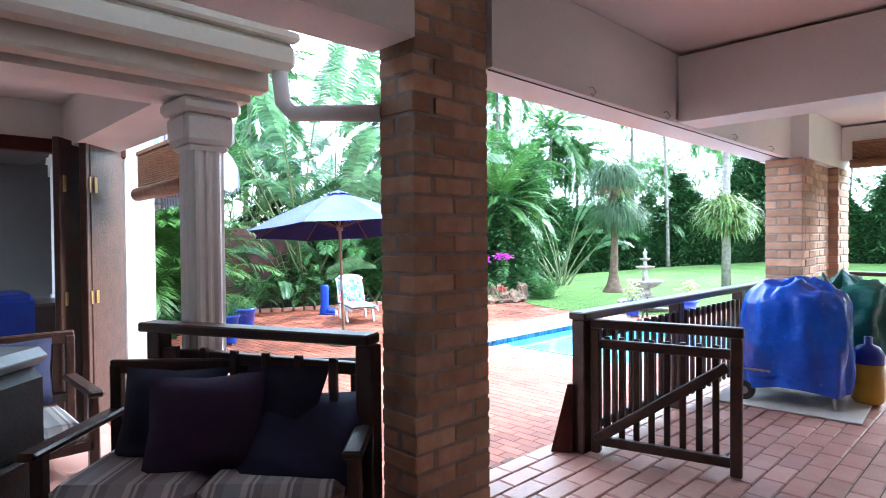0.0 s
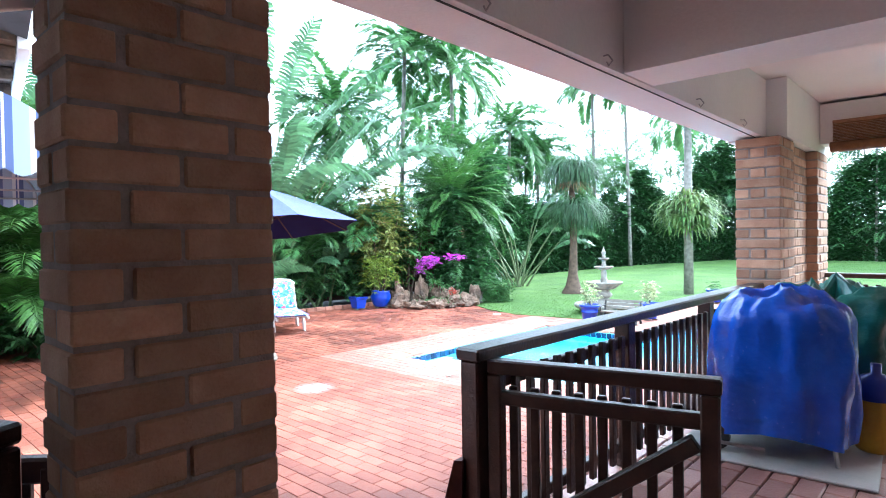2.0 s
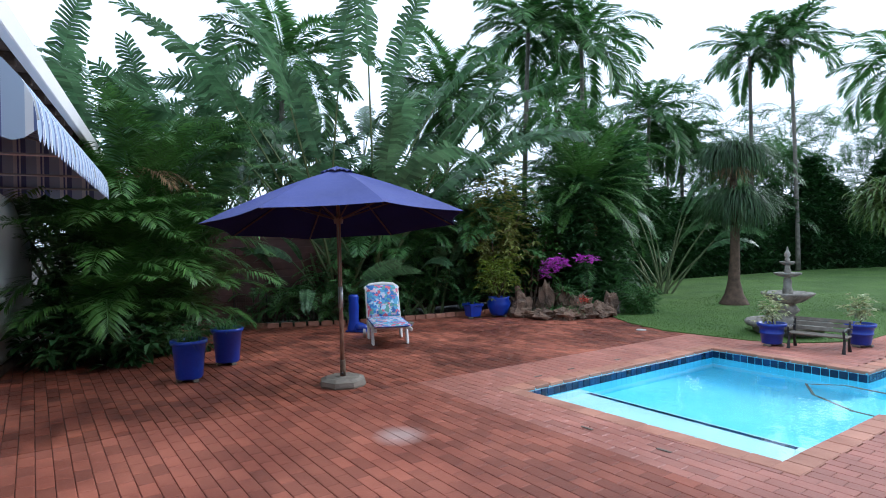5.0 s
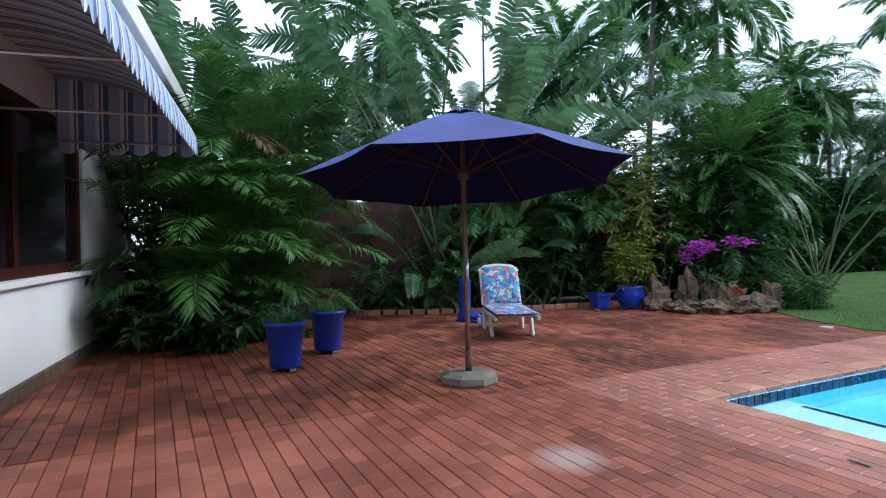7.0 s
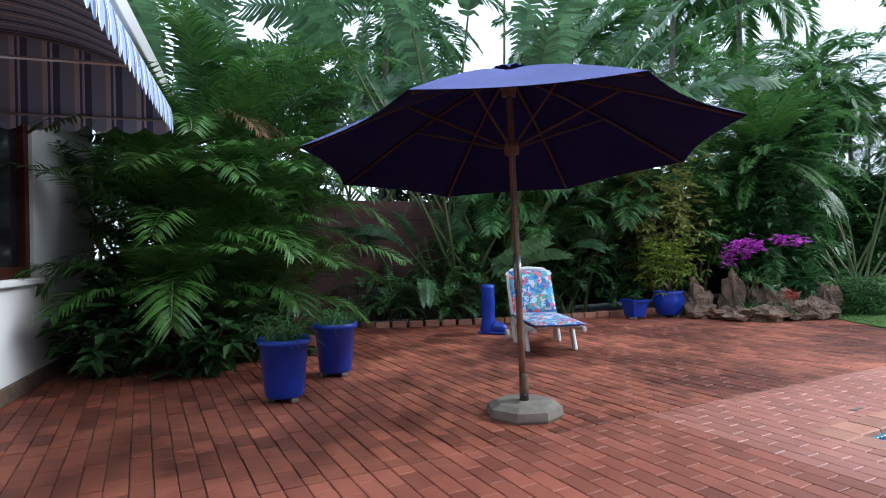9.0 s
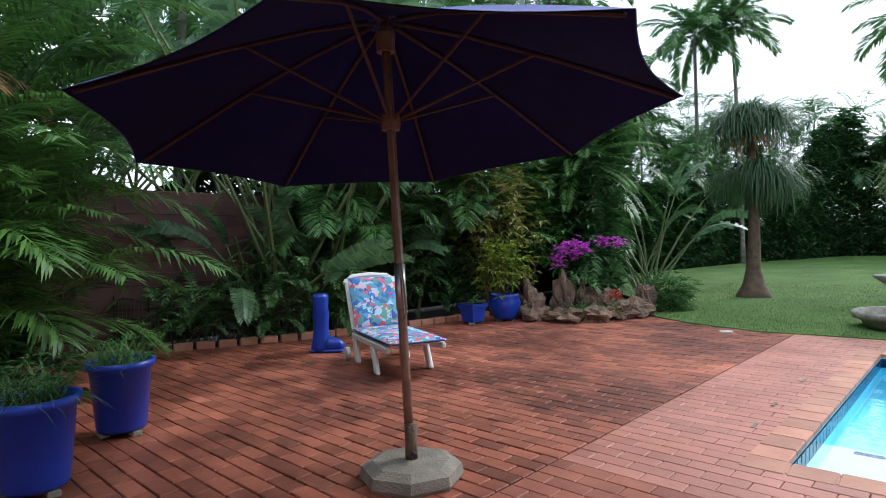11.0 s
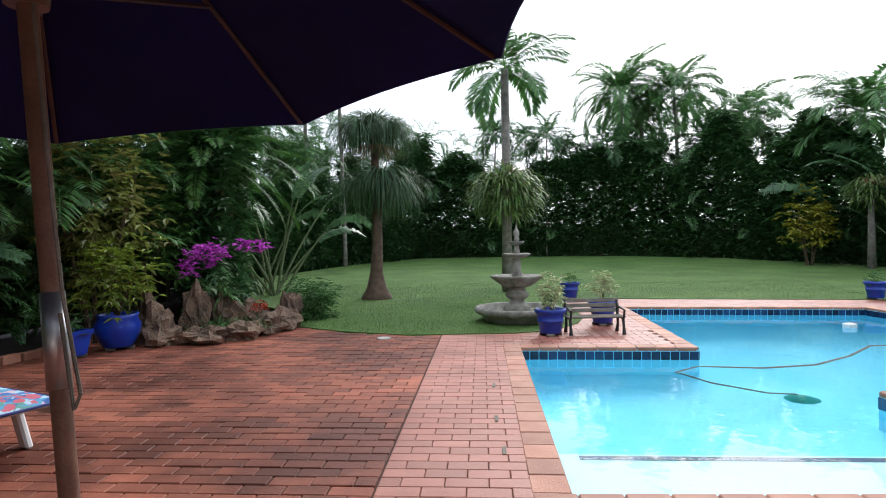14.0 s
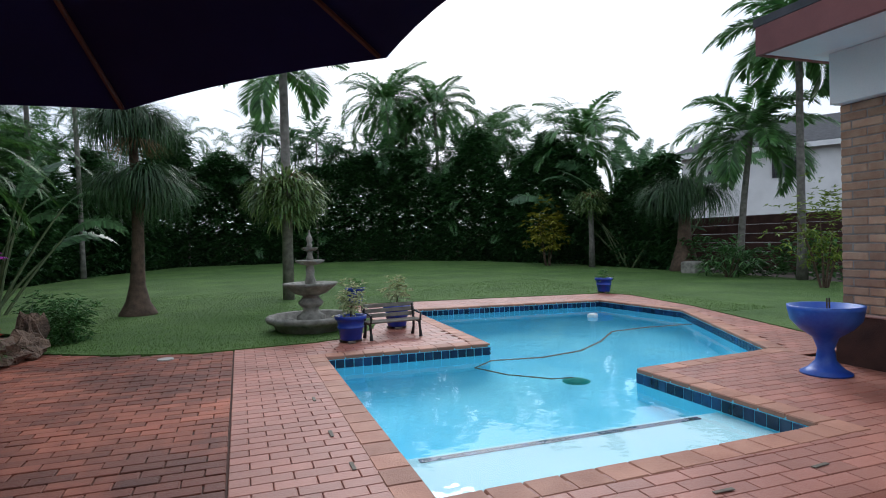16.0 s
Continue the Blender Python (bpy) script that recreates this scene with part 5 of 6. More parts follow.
for y in (-0.32, 0.30):
    b = Mesh()
    b.tube([(-0.42, y - 0.02, 0.07), (-0.42, y + 0.02, 0.07)], 0.07, 16)
    part("wheel", b, WHITEPLASTIC, lo)
for i in range(10):
    b = Mesh()
    b.box((-0.33 + i * 0.105, -0.24, 0.285), (-0.25 + i * 0.105, 0.25, 0.305), 0.006)
    part("slat", b, WHITEPLASTIC, lo)
mb = Matrix.Translation((-0.34, 0, 0.31)) @ Matrix.Rotation(math.pi + BACK_A, 4, "Y")
b = Mesh()
b.box((0.0, -0.29, -0.03), (0.60, 0.29, 0.0), 0.012, mb)
b.tube([mb @ Vector((0.54, -0.29, -0.015)), mb @ Vector((0.62, -0.2, -0.015)), mb @ Vector((0.64, 0, -0.015)), mb @ Vector((0.62, 0.2, -0.015)), mb @ Vector((0.54, 0.29, -0.015))], 0.03, 8)
part("backrest", b, WHITEPLASTIC, lo)


def pad(w, l, t, m):
    r = Mesh()
    k, nx, ny = 0, 16, 10
    for side in (1, -1):
        for i in range(nx + 1):
            for j in range(ny + 1):
                u, v = i / nx, j / ny * 2 - 1
                soft = ((1 - (2 * u - 1) ** 8) * (1 - v ** 8)) ** 0.4
                dent = 0.12 * math.cos(u * math.pi * 10) * (0.5 + 0.5 * math.cos(v * math.pi * 4))
                r.v.append(tuple(m @ Vector((u * l, v * w / 2, t / 2 + side * t / 2 * soft * (1 + dent)))))
    for s in (0, 1):
        o = s * (nx + 1) * (ny + 1)
        for i in range(nx):
            for j in range(ny):
                q = (o + i * (ny + 1) + j, o + (i + 1) * (ny + 1) + j, o + (i + 1) * (ny + 1) + j + 1, o + i * (ny + 1) + j + 1)
                r.f.append(q if s == 0 else q[::-1])
    return r


mt = part("mattress", pad(0.56, 1.12, 0.06, Matrix.Translation((-0.30, 0, 0.305))), FLORAL, lo, "flowered mattress on the seat", True)
mback = Matrix.Translation((-0.30, 0, 0.34)) @ Matrix.Rotation(-(math.pi - BACK_A), 4, "Y")
part("mattress", pad(0.54, 0.57, 0.07, mback @ Matrix.Rotation(math.pi, 4, "X")), FLORAL, lo, "flowered mattress on the backrest", True)
b = Mesh()
b.tube([(-0.28, -0.285, 0.335), (0.78, -0.28, 0.335), (0.815, -0.24, 0.335), (0.825, 0, 0.335), (0.815, 0.24, 0.335), (0.78, 0.28, 0.335), (-0.28, 0.285, 0.335)], 0.008, 6)
part("piping", b, NAVY, mt, "dark blue piping")
b = Mesh()
b.lathe([(0.13, 0.0), (0.14, 0.03), (0.13, 0.045), (0.03, 0.05)], 18)
single("umbrella_foot", b, CONCRETE, "spare round grey umbrella foot by the wall", "base", pose(-4.95, 1.62, 0))

# little bench
be = thing("small_bench", "small weathered wooden bench with iron ends", "bench", pose(1.0, 4.73, 0, 0, 0, 6) @ Matrix.Scale(1.02, 4))
for x in (-0.33, 0.33):
    b = Mesh()
    b.tube([(x, -0.14, 0.0), (x, -0.12, 0.1), (x, -0.10, 0.19)], [0.025, 0.016, 0.018], 7)
    b.tube([(x, 0.14, 0.0), (x, 0.10, 0.1), (x, 0.10, 0.2), (x, 0.15, 0.40)], [0.025, 0.016, 0.018, 0.012], 7)
    b.tube([(x, -0.12, 0.19), (x, 0.10, 0.2)], 0.014, 7)
    b.tube([(x, -0.13, 0.21), (x, -0.15, 0.30), (x, 0.0, 0.32), (x, 0.13, 0.31)], 0.014, 7)
    part("end", b, BLACK, be, "cast iron end")
for i in range(4):
    b = Mesh()
    b.box((-0.36, -0.13 + i * 0.062, 0.205), (0.36, -0.08 + i * 0.062, 0.225), 0.005)
    part("slat", b, CONCRETE, be)
for i in range(3):
    b = Mesh()
    b.box((-0.36, -0.008, 0.0), (0.36, 0.008, 0.05), 0.004, Matrix.Translation((0, 0.125 + i * 0.018, 0.25 + i * 0.062)) @ Matrix.Rotation(-0.25, 4, "X"))
    part("slat", b, CONCRETE, be)

fo = thing("fountain", "weathered grey stone fountain with three tiered bowls", "fountain", pose(0.09, 5.86, 0.0) @ Matrix.Diagonal((1.06, 1.06, 1.08, 1)))
for nm, prof, wave, waves, nn in (
    ("basin", [(0.42, 0.0), (0.46, 0.03), (0.50, 0.10), (0.58, 0.13), (0.60, 0.18), (0.57, 0.21), (0.52, 0.20), (0.50, 0.12), (0.1, 0.1)], 0.0, 0, 40),
    ("pedestal", [(0.20, 0.1), (0.19, 0.2), (0.12, 0.24), (0.10, 0.30), (0.14, 0.33), (0.17, 0.37), (0.13, 0.42), (0.10, 0.45), (0.15, 0.48)], 0.0, 0, 24),
    ("bowl", [(0.10, 0.47), (0.20, 0.49), (0.28, 0.55), (0.35, 0.60), (0.36, 0.63), (0.33, 0.635), (0.25, 0.60), (0.05, 0.58)], 0.035, 14, 56),
    ("stem", [(0.07, 0.57), (0.075, 0.66), (0.055, 0.72), (0.06, 0.80), (0.045, 0.86), (0.07, 0.88)], 0.0, 0, 18),
    ("bowl", [(0.06, 0.865), (0.13, 0.88), (0.185, 0.91), (0.19, 0.93), (0.17, 0.935), (0.03, 0.91)], 0.03, 12, 48),
    ("stem", [(0.045, 0.905), (0.05, 0.96), (0.035, 1.0), (0.04, 1.06)], 0.0, 0, 16),
    ("bowl", [(0.04, 1.05), (0.08, 1.06), (0.105, 1.085), (0.108, 1.10), (0.09, 1.10), (0.02, 1.09)], 0.03, 10, 40),
    ("finial", [(0.03, 1.09), (0.04, 1.13), (0.025, 1.16), (0.045, 1.19), (0.04, 1.23), (0.018, 1.27), (0.012, 1.30), (0.004, 1.33)], 0.0, 0, 16)):
    b = Mesh()
    b.lathe(prof, nn, (0, 0, 0), wave, waves)
    part(nm, b, STONE, fo, smooth=True)
bowl = thing("bowl_planter", "wide blue bowl on a flared foot beside the pillar", "planter", pose(3.95, 1.05, 0))
b = Mesh()
b.lathe([(0.20, 0.0), (0.20, 0.015), (0.14, 0.05), (0.08, 0.12), (0.065, 0.22), (0.10, 0.32), (0.20, 0.39), (0.27, 0.47), (0.29, 0.56), (0.295, 0.60), (0.27, 0.60), (0.24, 0.55)], 36)
part("body", b, BLUEBOWL, bowl, smooth=True)
b = Mesh()
b.lathe([(0.25, 0.545), (0.1, 0.55)], 20)
part("soil", b, SOIL, bowl)
for x in (0.02, 0.05):
    b = Mesh()
    b.tube([(x, 0, 0.55), (x, 0, 0.66)], 0.007, 6)
    part("stub", b, BROWNBARK, bowl)
b = Mesh()
b.lathe([(0.085, 0.0), (0.085, 0.012), (0.06, 0.014)], 20)
single("drain_cover", b, PALECON, "round pale drain cover in the paving", "drain", pose(-1.65, 4.37, 0.004))
# pool cleaner, hose and floater
hose = thing("pool_cleaner", "green pool cleaner with a long dark hose", "pool cleaner", pose(0, 0, 0))
b = Mesh()
b.tube([(2.45, 2.75, -0.6), (2.15, 2.65, -0.45), (1.72, 2.8, -0.25), (1.5, 3.15, -0.16), (1.8, 3.4, -0.145), (2.4, 3.3, -0.14), (3.0, 3.45, -0.14), (3.6, 3.9, -0.14), (4.2, 4.5, -0.14), (4.9, 4.6, -0.14), (5.7, 4.55, -0.14)], 0.019, 8)
part("hose", b, CONCRETE, hose, "ribbed grey hose", True)
b = Mesh()
b.lathe([(0.13, 0.0), (0.15, 0.03), (0.10, 0.09), (0.03, 0.13)], 14, (2.5, 2.75, -0.80))
part("body", b, CLEANER, hose, "green cleaner head")
b = Mesh()
b.box((-0.07, -0.07, -0.03), (0.07, 0.07, 0.05), 0.015)
single("chlorine_floater", b, WHITEPLASTIC, "white plastic floater on the pool water", "floater", pose(4.85, 5.95, -0.12, 0, 0, 20))
for x, y, a in ((-0.33, 2.05, 88), (-0.33, 1.15, 90), (-0.30, 0.55, 90), (1.3, -0.45, 0), (2.0, -0.4, 5)):
    b = Mesh()
    b.box((-0.06, -0.012, 0), (0.06, 0.012, 0.006), 0.002)
    single("vent_grille", b, CONCRETE, "small pale vent grille set in the paving", "grille", pose(x, y, 0.003, 0, 0, a), "paving grilles")


def rock(b, c, r, seed):
    k, nu, nv = len(b.v), 16, 10
    for i in range(nv + 1):
        th = math.pi * i / nv
        for j in range(nu):
            a = 2 * math.pi * j / nu
            d = Vector((math.sin(th) * math.cos(a), math.sin(th) * math.sin(a), math.cos(th)))
            q = 1 + 0.9 * noise.noise(d * 1.5 + Vector((seed * 3.1, seed, 0))) + 0.4 * noise.noise(d * 3 + Vector((seed, 0, 2)))
            b.v.append((c[0] + d.x * r[0] * q, c[1] + d.y * r[1] * q, c[2] + d.z * r[2] * q))
    for i in range(nv):
        for j in range(nu):
            b.f.append((k + i * nu + j, k + (i + 1) * nu + j, k + (i + 1) * nu + (j + 1) % nu, k + i * nu + (j + 1) % nu))


for i, (x, y, rx, ry, rz) in enumerate(((-4.30, 4.0, 0.17, 0.19, 0.20), (-3.85, 4.15, 0.27, 0.2, 0.13), (-3.45, 4.45, 0.24, 0.2, 0.13), (-3.3, 4.85, 0.2, 0.2, 0.16), (-3.2, 5.2, 0.18, 0.2, 0.17), (-3.2, 5.5, 0.13, 0.14, 0.28), (-4.15, 4.6, 0.15, 0.14, 0.40), (-4.55, 4.2, 0.2, 0.2, 0.30), (-3.75, 5.2, 0.18, 0.2, 0.25))):
    b = Mesh()
    rock(b, (0, 0, 0), (rx, ry, rz), i + 1)
    single("rock", b, ROCK, "rough brown rock edging the flower bed", "rock", pose(x, y, rz * 0.55, 0, 0, i * 40), "rockery")
b = Mesh()
for i in range(500):
    strap(b, (rng.uniform(-4.2, -3.3), rng.uniform(4.4, 5.4), 0.1), rng.uniform(0, 6.28), rng.uniform(0.6, 1.4), rng.uniform(0.18, 0.34), 0.012, rng.uniform(0.8, 2), 4)
single("rockery_grass", b, PALM, "tufts of strap leaves between the rocks", "plants", kind="stuff")
b = Mesh()
for i in range(60):
    c = Vector((-3.45 + rng.gauss(0, 0.06), 5.0 + rng.gauss(0, 0.06), 0.33 + rng.gauss(0, 0.04)))
    b.leaf(c, aim(rng.uniform(0, 6.28), rng.uniform(0, 1)), 0.06, 0.04, 0.1)
single("red_flowers", b, REDLEAF, "small red flowers in the rockery", "flowers", kind="stuff")
orc = thing("orchid", "orchid with magenta flowers above strap leaves", "orchid", pose(-4.05, 4.98, 0.0) @ Matrix.Scale(1.08, 4))
b = Mesh()
for i in range(60):
    strap(b, (rng.uniform(-0.1, 0.1), rng.uniform(-0.1, 0.1), 0.45), rng.uniform(0, 6.28), rng.uniform(0.2, 1.2), rng.uniform(0.3, 0.5), 0.035, rng.uniform(0.8, 1.8), 5)
part("leaves", b, PALM, orc)
b = Mesh()
rock(b, (0, 0, 0.2), (0.16, 0.16, 0.3), 22)
part("stump", b, BROWNBARK, orc)
b = Mesh()
for cx, cy, cz in ((-0.22, -0.14, 0.98), (-0.1, -0.05, 1.08), (-0.3, -0.2, 0.85), (0.05, 0.02, 1.02), (0.25, 0.25, 1.12), (0.4, 0.38, 1.08), (-0.02, -0.12, 0.92)):
    for i in range(34):
        p = Vector((cx + rng.gauss(0, 0.055), cy + rng.gauss(0, 0.055), cz + rng.gauss(0, 0.05)))
        for k in range(4):
            b.leaf(p, aim(k * 1.57 + rng.random(), rng.uniform(-0.4, 0.7)), 0.055, 0.035, 0.2)
part("flower_spray", b, ORCHID, orc, "magenta flower heads")


# ---- boundary walls, kerb, neighbouring house ----
fence = thing("garden_wall", "dark brown boarded garden wall behind the plants", "wall", kind="structure")
b = Mesh()
b.box((0, 0, 0), (0.05, 1.96, 0.162), 0.010)
board = b.mesh("board")
board.materials.append(FENCE)
for s in range(6):
    for r in range(13):
        ob = new("board", board)
        ob.parent = fence
        ob.matrix_basis = pose(-7.13 + 0.008 * (r % 2), -3.0 + s * 2.0, 0.0 + r * 0.152)
b = Mesh()
for s in range(7):
    b.box((-7.18, -3.06 + s * 2.0, 0), (-7.08, -2.98 + s * 2.0, 2.05), 0.01)
part("posts", b, FENCE, fence)
WALL_LINE = [(-8.2, 7.1), (-8.0, 15.0), (-5.5, 23.5), (1.0, 25.2), (7.5, 24.6), (11.6, 21.5), (13.6, 15.0), (14.6, 8.0), (14.4, 2.0), (14.0, -9.6)]
WALL_LINE = [site(*p) for p in WALL_LINE]
for i in range(len(WALL_LINE) - 1):
    p, q = Vector(WALL_LINE[i]), Vector(WALL_LINE[i + 1])
    d = q - p
    b = Mesh()
    for r in range(6):
        b.box((0, -0.06 + 0.01 * (r % 2), r * 0.32), (d.length, 0.06 + 0.01 * (r % 2), r * 0.32 + 0.312), 0.012)
    ob = structure("boundary_wall", b, FENCE, "dark brown boundary wall behind the hedge", "wall")
    ob.matrix_basis = pose(p.x, p.y, 0, 0, 0, math.degrees(math.atan2(d.y, d.x)))
KERB = [(-7.05, -0.97), (-6.3, -0.65), (-5.7, 1.0), (-5.4, 2.6), (-5.25, 4.05)]
kerb = thing("bed_kerb", "low brick kerb along the flower bed", "kerb", kind="structure")
b = Mesh()
b.box((0.004, -0.05, -0.03), (0.216, 0.05, 0.085), 0.01)
kb = b.mesh("brick")
kb.materials.append(COPING)
for i in range(len(KERB) - 1):
    p, q = Vector(KERB[i]), Vector(KERB[i + 1])
    d = q - p
    count = int(d.length / 0.222)
    for j in range(count):
        m = p + d * j / count
        ob = new("brick", kb)
        ob.parent = kerb
        ob.matrix_basis = pose(m.x, m.y, rng.uniform(-0.004, 0.004), 0, 0, math.degrees(math.atan2(d.y, d.x)) + rng.uniform(-1.5, 1.5))
net = thing("wire_fence", "low square-mesh wire fence along the flower bed", "fence")
for (x0, y0), (x1, y1) in (((-7.03, -1.05), (-6.45, -0.6)), ((-6.45, -0.6), (-5.9, 1.0))):
    p, q = Vector((x0, y0, 0)), Vector((x1, y1, 0))
    d = q - p
    b = Mesh()
    count = int(d.length / 0.05)
    for j in range(count + 1):
        m = p + d * j / count
        b.tube([m + UP * 0.05, m + UP * 0.62], 0.0022, 3, False)
    for z in range(12):
        b.tube([p + UP * (0.06 + z * 0.05), q + UP * (0.06 + z * 0.05)], 0.0022, 3, False)
    part("mesh", b, CONCRETE, net)
    b = Mesh()
    b.tube([p, p + UP * 0.66], 0.012, 6)
    part("post", b, BLACK, net)

nb = thing("neighbour_house", "white two-storey house with a dark roof beyond the garden", "house", pose(31.5, 22.0, 0, 0, 0, -58) @ Matrix.Scale(1.15, 4))
b = Mesh()
b.box((-7, 0, 0), (7, 6, 5.6))
part("wall", b, PLASTER, nb)
b = Mesh()
b.slab([(-7.5, -0.5), (7.5, -0.5), (7.5, 6.5), (-7.5, 6.5)], 5.6, 5.75)
k = len(b.v)
b.v += [(-7.5, -0.5, 5.76), (7.5, -0.5, 5.76), (7.5, 6.5, 5.76), (-7.5, 6.5, 5.76), (-4.5, 3, 7.6), (4.5, 3, 7.6)]
b.f += [(k, k + 1, k + 5, k + 4), (k + 1, k + 2, k + 5), (k + 2, k + 3, k + 4, k + 5), (k + 3, k, k + 4)]
roof = part("roof", b, ROOFTILE, nb)
b = Mesh()
b.box((-7.55, -0.6, 5.45), (7.55, -0.5, 5.72), 0.01)
part("fascia", b, PLASTER, roof)
for x in (-4.9, -1.7, 1.5):
    b = Mesh()
    b.box((x - 0.6, -0.03, 4.1), (x + 0.6, 0.02, 5.1))
    w = part("window", b, DARKGLASS, nb)
    b = Mesh()
    for lo, hi in (((-0.65, 4.05), (0.65, 4.1)), ((-0.65, 5.1), (0.65, 5.15)), ((-0.65, 4.1), (-0.6, 5.1)), ((0.6, 4.1), (0.65, 5.1)), ((-0.02, 4.1), (0.02, 5.1))):
        b.box((x + lo[0], -0.06, lo[1]), (x + hi[0], 0.0, hi[1]), 0.005)
    part("frame", b, BLACK, w)
b = Mesh()
b.tube([(0.9, -0.08, 0.2), (0.9, -0.08, 5.4)], 0.05, 8)
b.tube([(0.9, -0.08, 3.0), (2.2, -0.08, 3.2)], 0.04, 8)
part("drainpipe", b, PLASTER, nb)

# ---- planting ----
# the large areca clump by the white wall
for cx, cy, hh, nf, crown in ((-4.75, -3.85, 0.7, 9, 1.35), (-5.4, -3.7, 2.0, 12, 2.2), (-4.9, -3.3, 0.5, 8, 1.3), (-5.8, -3.3, 2.5, 12, 2.3), (-5.3, -2.9, 1.3, 9, 1.9), (-6.2, -2.9, 2.6, 12, 2.3), (-5.1, -3.6, 1.5, 10, 1.9)):
    t = thing("areca_palm", "bushy areca palm with arching feather fronds", "palm", pose(cx - 0.05, cy + 0.42, 0), "areca clump")
    b = Mesh()
    for s in range(6):
        a = rng.uniform(0, 6.28)
        b.tube([(0.12 * math.cos(a), 0.12 * math.sin(a), -0.05), (0.2 * math.cos(a), 0.2 * math.sin(a), hh * 0.6), (0.3 * math.cos(a), 0.3 * math.sin(a), hh + 0.5)], [0.035, 0.028, 0.02], 6)
    part("stem", b, CANE, t)
    b = Mesh()
    for i in range(nf * (3 if hh > 1.2 else 2)):
        a = i * 2.4 + rng.uniform(-0.4, 0.4)
        frond(b, (0.25 * math.cos(a), 0.25 * math.sin(a), hh * rng.uniform(0.3, 1.05)), a, rng.uniform(0.85, 1.5), crown * rng.uniform(0.75, 1.15), rng.uniform(1.0, 2.3), 40, 0.50, 0.03, 0.6, 0.4, 0.2)
    part("fronds", b, ARECA, t)
t = thing("brown_frond", "browning old areca fronds", "palm frond", pose(-5.6, -3.3, 2.4))
b = Mesh()
for i in range(4):
    frond(b, (0, 0, 0), 0.6 + i * 0.5, 0.8, 1.5, 1.8, 30, 0.36, 0.03)
part("fronds", b, DRY, t)
for x, y, z, r, n_ in ((-4.6, -3.75, 0.5, (0.7, 0.5, 0.55), 700), (-4.25, -3.1, 0.4, (0.5, 0.5, 0.45), 520), (-4.9, -2.5, 0.4, (0.6, 0.5, 0.45), 520), (-5.3, -3.4, 0.9, (0.8, 0.6, 0.9), 900)):
    shrub("foundation_shrub", "dark glossy shrub under the areca palm", x, y, z, r, n_, 0.2, DARKLEAF, 0.45, group="areca clump shrubs")


def strelitzia(x, y, height, leaves, spread, blade, label, z=0.0, fan=False, az0=0.0, torn=0.7, group=""):
    t = thing("strelitzia", label, "giant strelitzia", pose(*site(x, y), z), group)
    for i in range(leaves):
        if fan:
            u = (i + 0.5) / leaves * 2 - 1
            az, el = az0 + (0 if u > 0 else math.pi) + rng.uniform(-0.15, 0.15), math.pi / 2 - abs(u) * 0.7
        else:
            az, el = i * 2.4 + rng.uniform(-0.4, 0.4), rng.uniform(1.05, 1.52) - spread * rng.random()
        h = height * rng.uniform(0.65, 1.12)
        paddle(t, (rng.uniform(-0.25, 0.25), rng.uniform(-0.25, 0.25), -0.05), az, el, h * (0.55 if fan else 0.62), blade * rng.uniform(0.8, 1.15), blade * 0.27, rng.uniform(0.3, 1.6), torn)
    return t


for x, y, h, n_, bl in ((-8.9, -2.6, 6.0, 12, 2.2), (-9.4, -1.2, 6.3, 11, 2.2), (-8.8, -4.0, 5.6, 10, 2.1), (-7.9, -0.7, 4.9, 9, 1.9), (-6.6, 0.9, 6.8, 13, 2.3), (-6.6, 1.6, 7.2, 13, 2.4), (-6.2, 1.4, 5.6, 10, 2.0), (-7.7, 2.6, 5.6, 10, 1.9), (-9.2, 0.6, 5.8, 10, 2.1), (-7.6, -3.2, 5.4, 11, 2.0), (-7.75, -1.8, 4.8, 9, 1.9), (-9.8, -3.2, 6.6, 11, 2.2)):
    strelitzia(x, y, h * 1.12, n_ + 4, 0.25, bl * 1.0, "tall giant strelitzia with torn paddle leaves", torn=0.8, group="giant strelitzias")
for x, y, h, n_, bl in ((-6.3, 0.55, 2.6, 9, 1.0), (-6.1, 2.0, 2.4, 8, 1.1), (-6.75, 0.35, 2.5, 8, 1.1), (-5.9, 2.7, 2.6, 7, 1.2)):
    strelitzia(x, y, h, n_, 0.5, bl, "young strelitzia clump with long bare stalks", torn=0.3, group="young strelitzias")
strelitzia(-4.7, 8.5, 4.2, 15, 0, 1.3, "traveller's palm with a flat fan of leaves", fan=True, az0=0.8, torn=0.5)
strelitzia(11.2, 12.6, 4.4, 13, 0, 1.5, "traveller's palm with a flat fan of leaves", fan=True, az0=2.2, torn=0.5)
for x, y, h in ((12.6, 13.8, 7.6), (13.0, 12.8, 7.0), (12.0, 15.0, 7.4)):
    strelitzia(x, y, h, 10, 0.2, 2.0, "tall giant strelitzia by the boundary wall", group="boundary strelitzias")
T = "tall slender palm with a feathery crown"
for x, y, h, cr, nf in ((-7.3, 3.9, 4.3, 1.9, 16), (-6.9, 6.1, 6.3, 1.7, 15), (-6.5, 7.9, 6.2, 2.2, 16), (-8.4, 9.0, 5.2, 1.8, 13), (-7.4, 11.5, 5.0, 2.0, 14), (-6.2, 15.6, 7.2, 1.8, 15), (-5.2, 16.6, 7.6, 1.7, 15), (-8.6, 0.4, 4.8, 2.0, 14), (-7.5, 13.6, 4.3, 1.9, 12)):
    palm("palm", T, x, y, h, cr, nf, 0.085, (rng.uniform(-0.3, 0.3), rng.uniform(-0.3, 0.3)), bend=1.5, ll=0.55, n=38, lw=0.05, group="garden palms")
